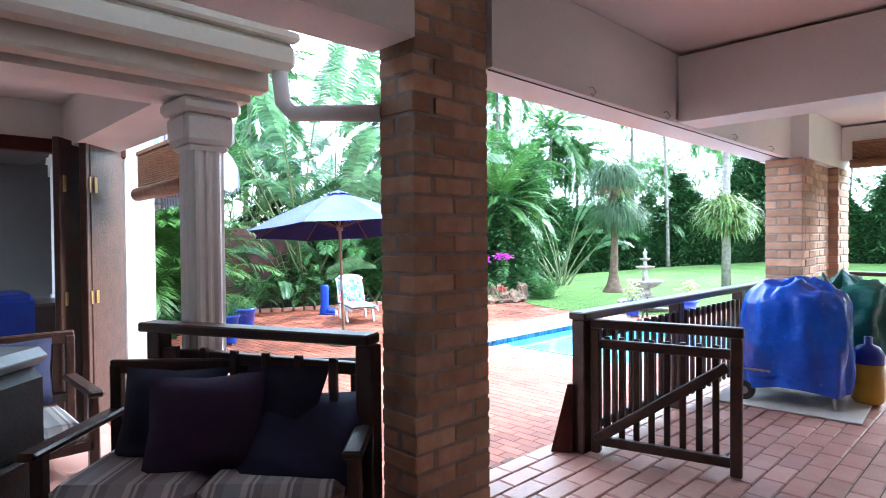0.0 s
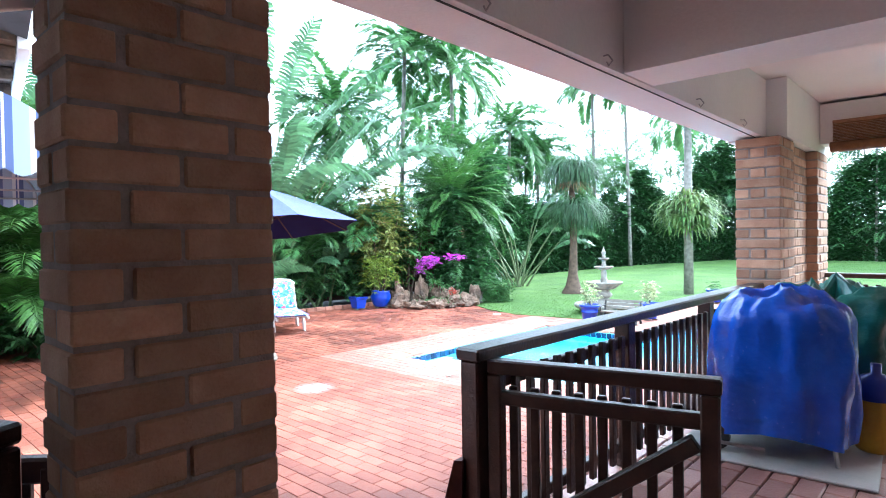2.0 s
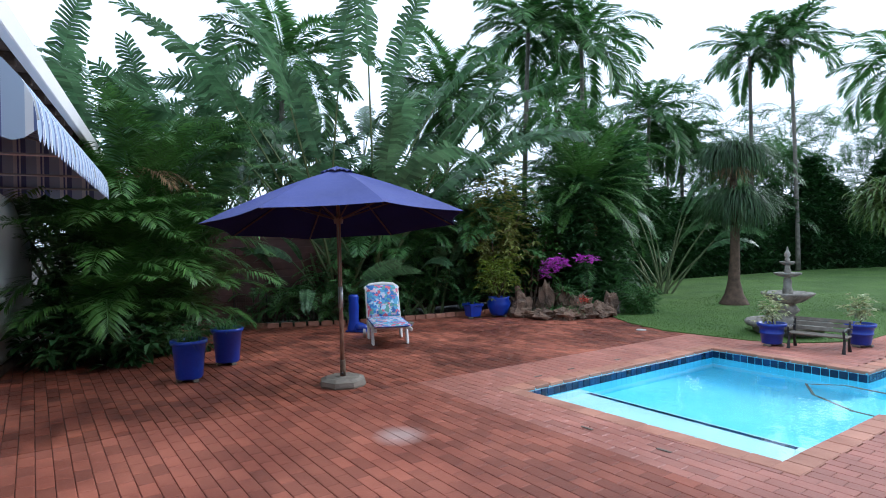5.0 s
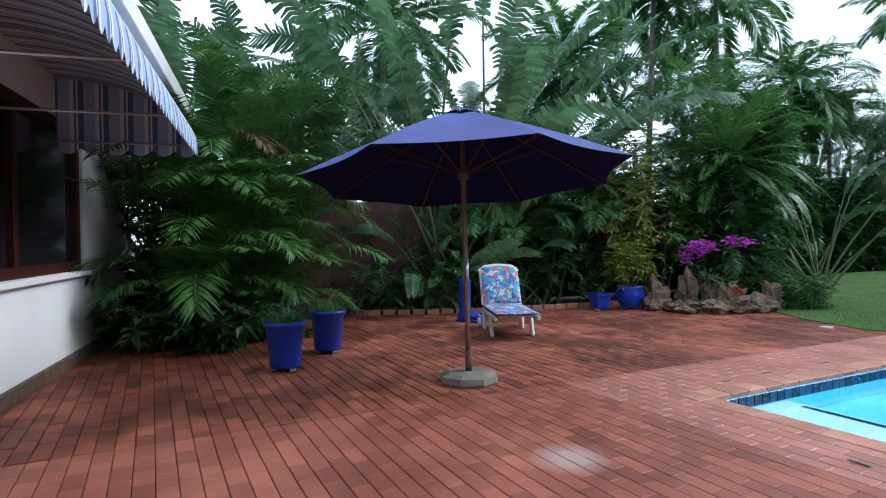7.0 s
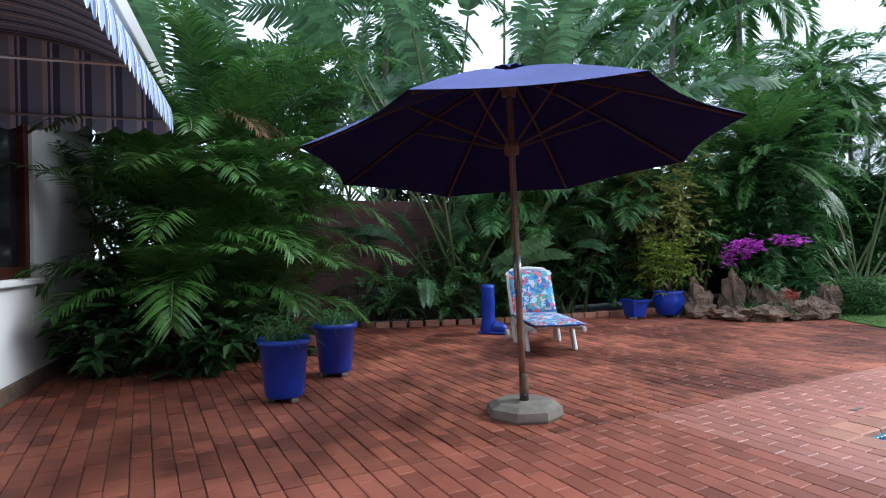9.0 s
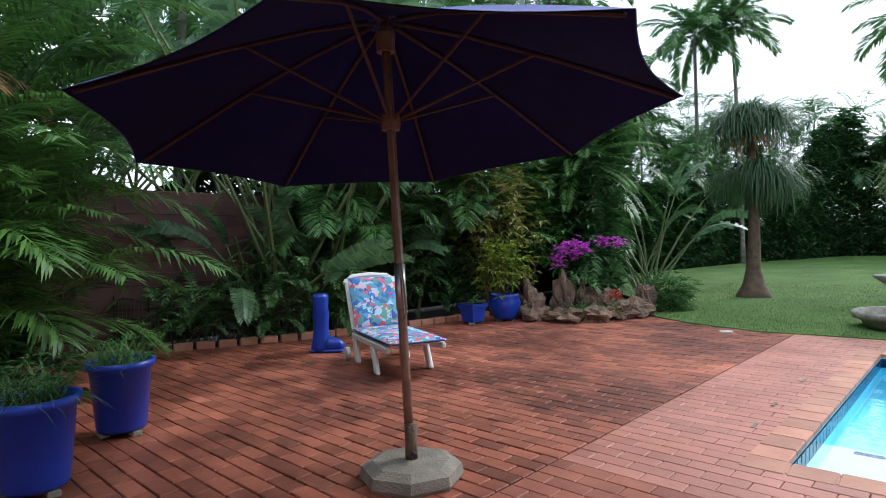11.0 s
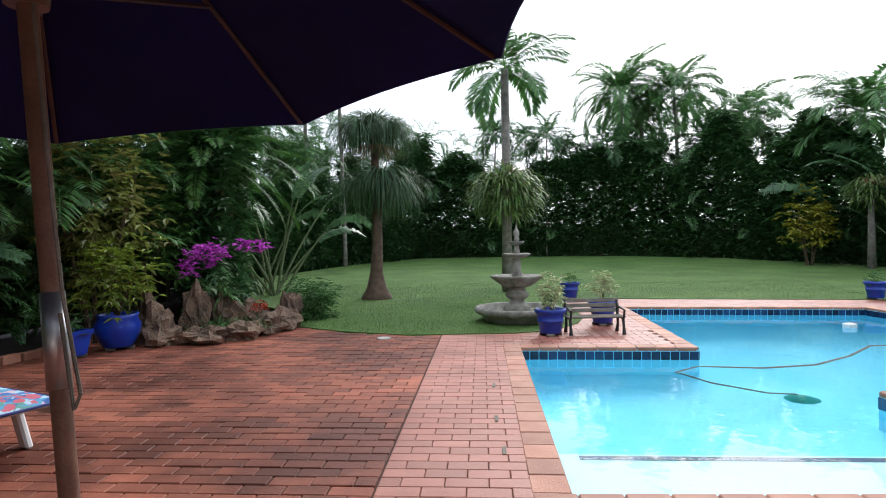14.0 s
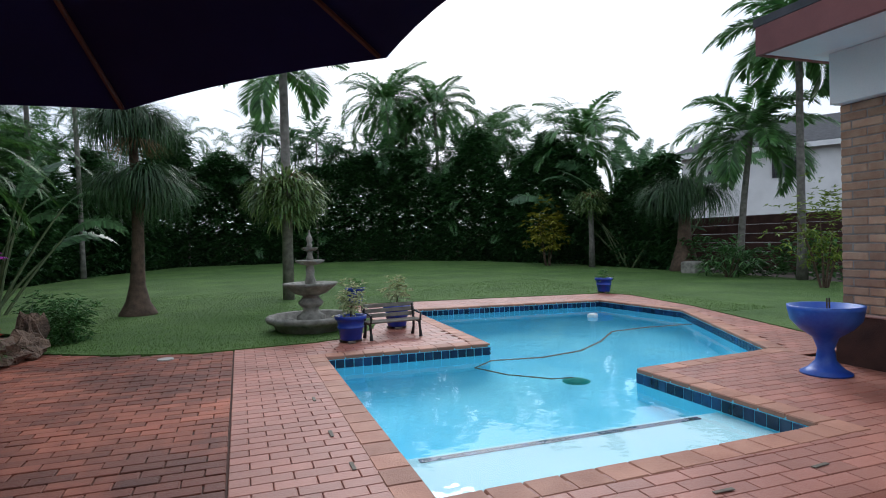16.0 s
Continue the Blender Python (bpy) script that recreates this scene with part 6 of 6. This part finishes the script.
for x, y, h, cr, nf in ((6.3, 23.3, 7.2, 2.6, 18), (8.6, 22.9, 7.0, 2.6, 18), (7.3, 24.2, 6.2, 2.4, 15), (10.6, 20.6, 5.6, 1.8, 13), (11.4, 15.6, 4.4, 2.3, 16), (12.0, 9.2, 3.5, 2.0, 16), (11.6, 7.2, 5.3, 1.9, 15)):
    palm("palm", "tall dark palm by the boundary", x, y, h, cr, nf, 0.11, (rng.uniform(-0.4, 0.4), rng.uniform(-0.3, 0.3)), leafm=PALM, bend=1.7, ll=0.62, n=42, lw=0.055, group="boundary palms")
for i in range(22):
    x = -4.8 + i * 0.72 + rng.uniform(-0.3, 0.3)
    y = 22.6 + 1.4 * math.sin(i * 1.7) - (max(0, x - 6) ** 1.2) * 0.45
    palm("cluster_palm", "slender clumping palm in the far hedge", x, y, rng.uniform(3.2, 5.6), rng.uniform(1.1, 1.7), 9, 0.05, (rng.uniform(-0.5, 0.5), rng.uniform(-0.5, 0.5)), leafm=DARKLEAF, bend=1.5, ll=0.45, n=18, group="far hedge palms", lw=0.05)
for i in range(9):
    f = i / 8
    palm("cluster_palm", "slender clumping palm by the side boundary", -7.6 + 0.9 * math.sin(i * 2.1), 8.0 + 13 * f, rng.uniform(2.4, 4.6), rng.uniform(1.3, 1.9), 11, 0.05, (rng.uniform(-0.4, 0.4), rng.uniform(-0.4, 0.4)), leafm=PALM, bend=1.6, ll=0.5, n=22, group="side hedge palms")

# the cycad-like palm behind the orchid
t = palm("tree_fern", "thick-trunked cycad with stiff feather leaves", -4.75, 5.95, 2.3, 1.75, 40, 0.2, leafm=ARECA, bend=0.9, ll=0.22, n=44, low=-0.35, high=1.4, lw=0.022, skirt=8)


def rosette(b, c, n_, length, width, up=1.2, bend=(1.6, 2.8)):
    for i in range(n_):
        strap(b, c, rng.uniform(0, 6.28), up * rng.random() ** 0.6 + 0.1, length * rng.uniform(0.75, 1.1), width, rng.uniform(*bend), 6)


t = thing("ponytail_palm", "ponytail palm with a swollen foot and drooping tufts", "palm", pose(-2.64, 9.3, 0) @ Matrix.Scale(1.24, 4))
b = Mesh()
b.tube([(0, 0, -0.05), (0, 0, 0.06), (0, 0, 0.2), (0, 0, 0.45), (0.02, 0, 0.9), (0.03, 0, 1.7), (0.0, 0, 2.35), (0.0, 0.05, 2.85)], [0.30, 0.25, 0.17, 0.11, 0.09, 0.075, 0.065, 0.05], 14)
b.tube([(0.02, 0, 1.5), (0.12, -0.08, 1.75), (0.15, -0.1, 1.95)], [0.07, 0.06, 0.05], 8)
part("trunk", b, BROWNBARK, t, smooth=True)
for c, n_, ln in (((0, 0.05, 2.92), 480, 0.9), ((-0.22, -0.12, 2.8), 360, 0.85), ((0.22, 0.1, 2.8), 360, 0.85), ((0.16, -0.1, 1.98), 460, 0.95), ((-0.24, 0.1, 1.9), 360, 0.9), ((0.27, 0.1, 1.82), 360, 0.9)):
    b = Mesh()
    rosette(b, c, n_, ln, 0.018, 1.15, (2.0, 3.2))
    part("tuft", b, PONY, t)
b = Mesh()
rosette(b, (0.02, 0.0, 2.6), 170, 0.6, 0.016, 0.2, (1.0, 1.6))
part("dry_skirt", b, DRY, t, "brown dead leaves under the upper tuft")
t = thing("ponytail_palm", "large ponytail palm with long drooping leaves", "palm", pose(*site(11.6, 10.7), 0) @ Matrix.Scale(1.1, 4))
b = Mesh()
b.tube([(0, 0, -0.05), (0, 0, 0.3), (0, 0, 0.9), (0, 0, 1.9)], [0.5, 0.4, 0.22, 0.15], 12)
part("trunk", b, BROWNBARK, t, smooth=True)
b = Mesh()
for c in ((0, 0, 2.6), (-0.5, 0.3, 2.3), (0.5, -0.3, 2.3), (0, 0.4, 2.1)):
    b = Mesh()
    rosette(b, c, 420, 1.5, 0.022, 1.1, (2.0, 3.1))
    part("tuft", b, PONY, t)


def staghorn(x, y, trunk_h, ball_z, r, label, crown=0.0, n_=420):
    t = thing("staghorn_tree", label, "palm", pose(*site(x, y), 0))
    b = Mesh()
    b.tube([(0, 0, -0.05), (0.01, 0, trunk_h * 0.5), (0, 0.02, trunk_h)], [0.13, 0.105, 0.09], 12)
    part("trunk", b, BARK, t, "pale grey ringed trunk", True)
    b = Mesh()
    for i in range(n_):
        u = Vector((rng.gauss(0, 1), rng.gauss(0, 1), rng.gauss(0, 1))).normalized()
        p = Vector((u.x, u.y, u.z * 0.85)) * r * rng.uniform(0.35, 0.72) + Vector((0, 0, ball_z))
        az = math.atan2(u.y, u.x) + rng.uniform(-0.5, 0.5)
        strap(b, p, az, rng.uniform(0.1, 1.2), r * rng.uniform(0.4, 0.7), 0.055, rng.uniform(1.4, 2.6), 4)
    fern = part("staghorn_fern", b, STAG, t, "round mass of pale green staghorn fern")
    b = Mesh()
    for i in range(60):
        a = rng.uniform(0, 6.28)
        strap(b, (0.12 * math.cos(a), 0.12 * math.sin(a), ball_z + r * 0.3), a, rng.uniform(0.2, 1.2), r * 0.6, 0.05, 1.2, 4)
    part("brown_shields", b, DRY, fern, "reddish brown old leaves")
    if crown:
        b = Mesh()
        for i in range(17):
            frond(b, (0, 0.02, trunk_h), i * 2.4 + rng.uniform(-0.3, 0.3), rng.uniform(-0.2, 1.3), crown * rng.uniform(0.8, 1.1), rng.uniform(1.0, 1.8), 40, 0.5, 0.045)
        part("crown", b, PALM, t)
    return t


staghorn(0.13, 8.75, 5.1, 2.28, 0.95, "pale palm trunk wrapped by a staghorn fern", 1.6, 900)
staghorn(10.2, 13.2, 2.3, 2.55, 0.8, "short pale trunk topped by a staghorn fern", 0.0, 420)
shrub("croton", "tall bronze and green leafy shrub", -4.9, 3.6, 1.95, (0.85, 0.85, 1.15), 2300, 0.15, CROTON, 0.42, shell=0.3)
shrub("leafy_shrub", "large green leafy shrub", -5.0, 4.6, 1.5, (0.75, 0.75, 0.95), 1500, 0.16, ARECA, 0.42, shell=0.3)
shrub("yellow_shrub", "bright yellow-green shrub by the far hedge", 9.4, 14.6, 1.7, (0.8, 0.8, 0.95), 1000, 0.2, YELLOWLEAF, 0.5, shell=0.2)
shrub("lime_shrub", "bright green bushy shrub near the house", 10.3, 5.7, 1.4, (0.9, 0.9, 1.1), 1200, 0.14, LIME, 0.3, shell=0.3)
shrub("round_bush", "low rounded fine-leaved bush at the lawn's edge", -2.85, 5.3, 0.26, (0.42, 0.42, 0.34), 3600, 0.085, PALM, 0.28, shell=0.25)
shrub("bird_of_paradise", "low clump of broad leaves by the boundary", 10.9, 8.6, 0.6, (0.7, 0.7, 0.6), 420, 0.34, PALM, 0.16, shell=0.1)
b = Mesh()
b.box((-0.45, -0.25, 0), (0.45, 0.25, 0.42), 0.05)
single("stone_block", b, STONE, "pale square stone block on the lawn's edge", "stone block", pose(*site(11.3, 10.1), 0, 0, 0, 30))

# understorey in the left bed, ferns and low leaves
b = Mesh()
for i in range(75):
    x, y = rng.uniform(-7.0, -5.7), rng.uniform(-1.2, 4.0)
    if inside(x, y, PAVE_EDGE):
        continue
    for k in range(7):
        frond(b, (x, y, rng.uniform(0.1, 0.55 if y < 0.6 else 0.9)), rng.uniform(0, 6.28), rng.uniform(0.5, 1.2), rng.uniform(0.5, 0.95), rng.uniform(1.2, 2.2), 14, 0.13, 0.035)
single("fern_bed", b, PALM, "green ferns filling the flower bed", "ferns", kind="stuff")
b = Mesh()
for i in range(900):
    f = rng.random()
    x, y = (-7.3 + 0.9 * f, -1.15 + 0.45 * f) if rng.random() < 0.5 else (-6.35 + 0.75 * f, -0.55 + 3.0 * f)
    strap(b, (x - rng.uniform(0, 0.3), y, 0.0), rng.uniform(0, 6.28), rng.uniform(0.8, 1.5), rng.uniform(0.25, 0.45), 0.012, rng.uniform(1.0, 2.2), 4)
single("bed_grass", b, PONY, "grey-green strap-leaved edging plants", "plants", kind="stuff")


def hedge(name, label, line, depth, height, n_, size, leafm, low=0.0):
    b = Mesh()
    segs = [(Vector(line[i]), Vector(line[i + 1])) for i in range(len(line) - 1)]
    total = sum((q - p).length for p, q in segs)
    made = 0
    while made < n_:
        s = rng.random() * total
        for p, q in segs:
            if s <= (q - p).length:
                break
            s -= (q - p).length
        d = (q - p).normalized()
        nrm = Vector((-d.y, d.x))
        bulge = noise.noise(Vector((s * 0.9 + p.x, 3.0, p.y))) * 0.9
        h = height * (0.72 + 0.5 * noise.noise(Vector((s * 0.6 + p.y, p.x, 7.0))))
        z = low + (h - low) * rng.random() ** 0.8
        off = depth * (0.3 * rng.random() ** 2 + 0.25 * (z / height) ** 2) + bulge * 0.35
        c = p + d * s + nrm * off
        az = rng.uniform(0, 6.28)
        for k in range(4):
            b.leaf(Vector((c.x, c.y, max(z, 0.05))), aim(az + k * 1.57 + rng.uniform(-0.3, 0.3), rng.uniform(-0.3, 0.8)), size * rng.uniform(0.6, 1.3), size * 0.42 * rng.uniform(0.7, 1.2), 0.3)
        made += 4
    return single(name, b, leafm, label, "hedge", kind="stuff")


EDGE = [(11.7, 4.6), (12.2, 8.0), (11.0, 14.9), (8.9, 19.0), (5.8, 21.3), (1.0, 21.9), (-3.2, 21.5), (-5.7, 17.3), (-7.1, 12.1), (-6.8, 9.0), (-5.0, 7.1), (-4.6, 5.2)]
EDGE = [site(*p) for p in EDGE]
FAR_EDGE = EDGE[::-1]
hedge("side_hedge", "dense dark mixed hedge along the garden's side", FAR_EDGE[:5], -1.8, 4.3, 42000, 0.24, DARKLEAF)
hedge("far_hedge", "dense dark mixed hedge behind the lawn", FAR_EDGE[4:10], -2.2, 6.8, 95000, 0.29, DARKLEAF)
hedge("corner_hedge", "dark mixed hedge at the garden's far corner", [FAR_EDGE[9], site(11.9, 11.0)], -1.8, 5.2, 22000, 0.27, DARKLEAF)
hedge("low_hedge", "low green leaves at the foot of the hedge", FAR_EDGE, -0.6, 1.35, 20000, 0.2, MIDLEAF)
BEDLINE = [(-5.9, 5.7), (-6.3, 3.3), (-6.6, 1.3)]
hedge("bed_shrubs", "dark leafy shrubs behind the flower bed", BEDLINE, -0.8, 3.0, 11000, 0.17, DARKLEAF, 0.2)
hedge("wall_shrubs", "dark leafy growth against the garden wall", [site(*p) for p in ((-8.3, -5.0), (-9.0, -1.2), (-8.6, 3.0), (-7.4, 7.0), (-7.6, 9.5))], -1.0, 3.7, 18000, 0.24, DARKLEAF, 1.4)


def frond_mass(name, label, line, depth, z0, z1, n_, length, leafm, ll=0.40, lw=0.032):
    """Overlapping palm fronds that fill a strip of garden, too many to tell apart."""
    b = Mesh()
    for i in range(n_):
        k = rng.random() * (len(line) - 1)
        p, q = Vector(line[int(k)]), Vector(line[int(k) + 1])
        c = p.lerp(q, k - int(k))
        d = (q - p).normalized()
        c = c + Vector((-d.y, d.x)) * depth * rng.random()
        frond(b, (c.x, c.y, rng.uniform(z0, z1)), rng.uniform(0, 6.28), rng.uniform(0.3, 1.5), length * rng.uniform(0.6, 1.15), rng.uniform(0.9, 2.2), 30, ll, lw)
    return single(name, b, leafm, label, "palm fronds", kind="stuff")


frond_mass("far_fronds", "arching palm fronds rising over the hedge", FAR_EDGE[3:-2], 1.8, 1.0, 6.6, 1250, 1.8, MIDLEAF)
frond_mass("side_fronds", "arching palm fronds along the side of the garden", [site(*p) for p in ((-4.9, 5.6), (-5.3, 7.4), (-7.0, 9.2), (-7.3, 12.2), (-5.9, 17.3))], 1.2, 0.8, 5.0, 480, 1.7, PALM)
frond_mass("bed_fronds", "palm fronds behind the flower bed", [(-6.0, 5.1), (-6.3, 2.9), (-6.6, 1.3)], 0.6, 1.0, 2.7, 170, 1.4, PALM)
b = Mesh()
for i in range(420):
    f = rng.random()
    x, y = site(-4.4 - 2.2 * f, 6.4 + 3.4 * f)
    strap(b, (x + rng.uniform(-0.4, 0.2), y + rng.uniform(-0.3, 0.3), rng.uniform(0, 0.5)), rng.uniform(0, 6.28), rng.uniform(0.3, 1.3), rng.uniform(0.4, 0.8), 0.11, rng.uniform(0.8, 2.0), 5)
single("broad_leaves", b, DARKLEAF, "broad glossy leaves along the lawn's edge", "plants", kind="stuff")

# ---- paving bricks ----
near, rest, pale, mid = [], Mesh(), Mesh(), Mesh()
paving = thing("paving", "worn red clay brick paving round the pool", "paving", kind="structure")
BW, BL = 0.111, 0.222
b = Mesh()
b.box((0.003, 0.0036, -0.03), (BL - 0.003, BW - 0.0036, 0.0), 0.005)
paver = b.mesh("paver")
paver.materials.append(PAVER)
COPE_BLOCK = grown(POOL_EDGE, 0.03)
for r in range(int((9.3 + 5.6) / BW)):
    y = -5.6 + r * BW
    shift = BL / 2 if r % 2 else 0
    spans = [(max(-7.7, -0.955 - (c + 1) * BL + shift), min(-0.955, -0.955 - c * BL + shift), False) for c in range(30)]
    spans += [(max(-0.946, -0.946 + c * BL - shift), -0.946 + (c + 1) * BL - shift, True) for c in range(40)]
    for x, x1, light in spans:
        if x1 - x < 0.04:
            continue
        corners = [(x, y), (x1, y), (x, y + BW), (x1, y + BW)]
        if not any(inside(u, v, PAVE_EDGE) for u, v in corners) or any(inside(u, v, COPE_BLOCK) for u, v in corners):
            continue
        dz = rng.uniform(-0.003, 0.003)
        if light:
            (pale if y > -0.8 else mid).box((x + 0.002, y + 0.002, -0.02), (x1 - 0.002, y + BW - 0.002, dz * 0.4), 0.004)
        elif x1 - x > BL - 0.01 and -2.9 < x and -2.7 < y < 1.0 and len(near) < 300:
            near.append(1)
            ob = new("paver", paver)
            ob.parent = paving
            ob.matrix_basis = pose(x, y, dz, 0, 0, rng.uniform(-0.8, 0.8))
        else:
            ja, jb = rng.uniform(0.002, 0.006), rng.uniform(0.002, 0.006)
            jc = rng.uniform(0.001, 0.0055)
            rest.box((x + ja, y + jc, -0.025), (x1 - jb, y + BW - rng.uniform(0.001, 0.0045), dz), 0.0035)
tagged(part("pavers", rest, PAVER_JOINED, paving), kind="stuff")
tagged(part("pale_pavers", pale, PAVER_PALE, paving, "paler pavers near the pool"), kind="stuff")
tagged(part("house_pavers", mid, PAVER_MID, paving, "slightly paler pavers towards the house"), kind="stuff")
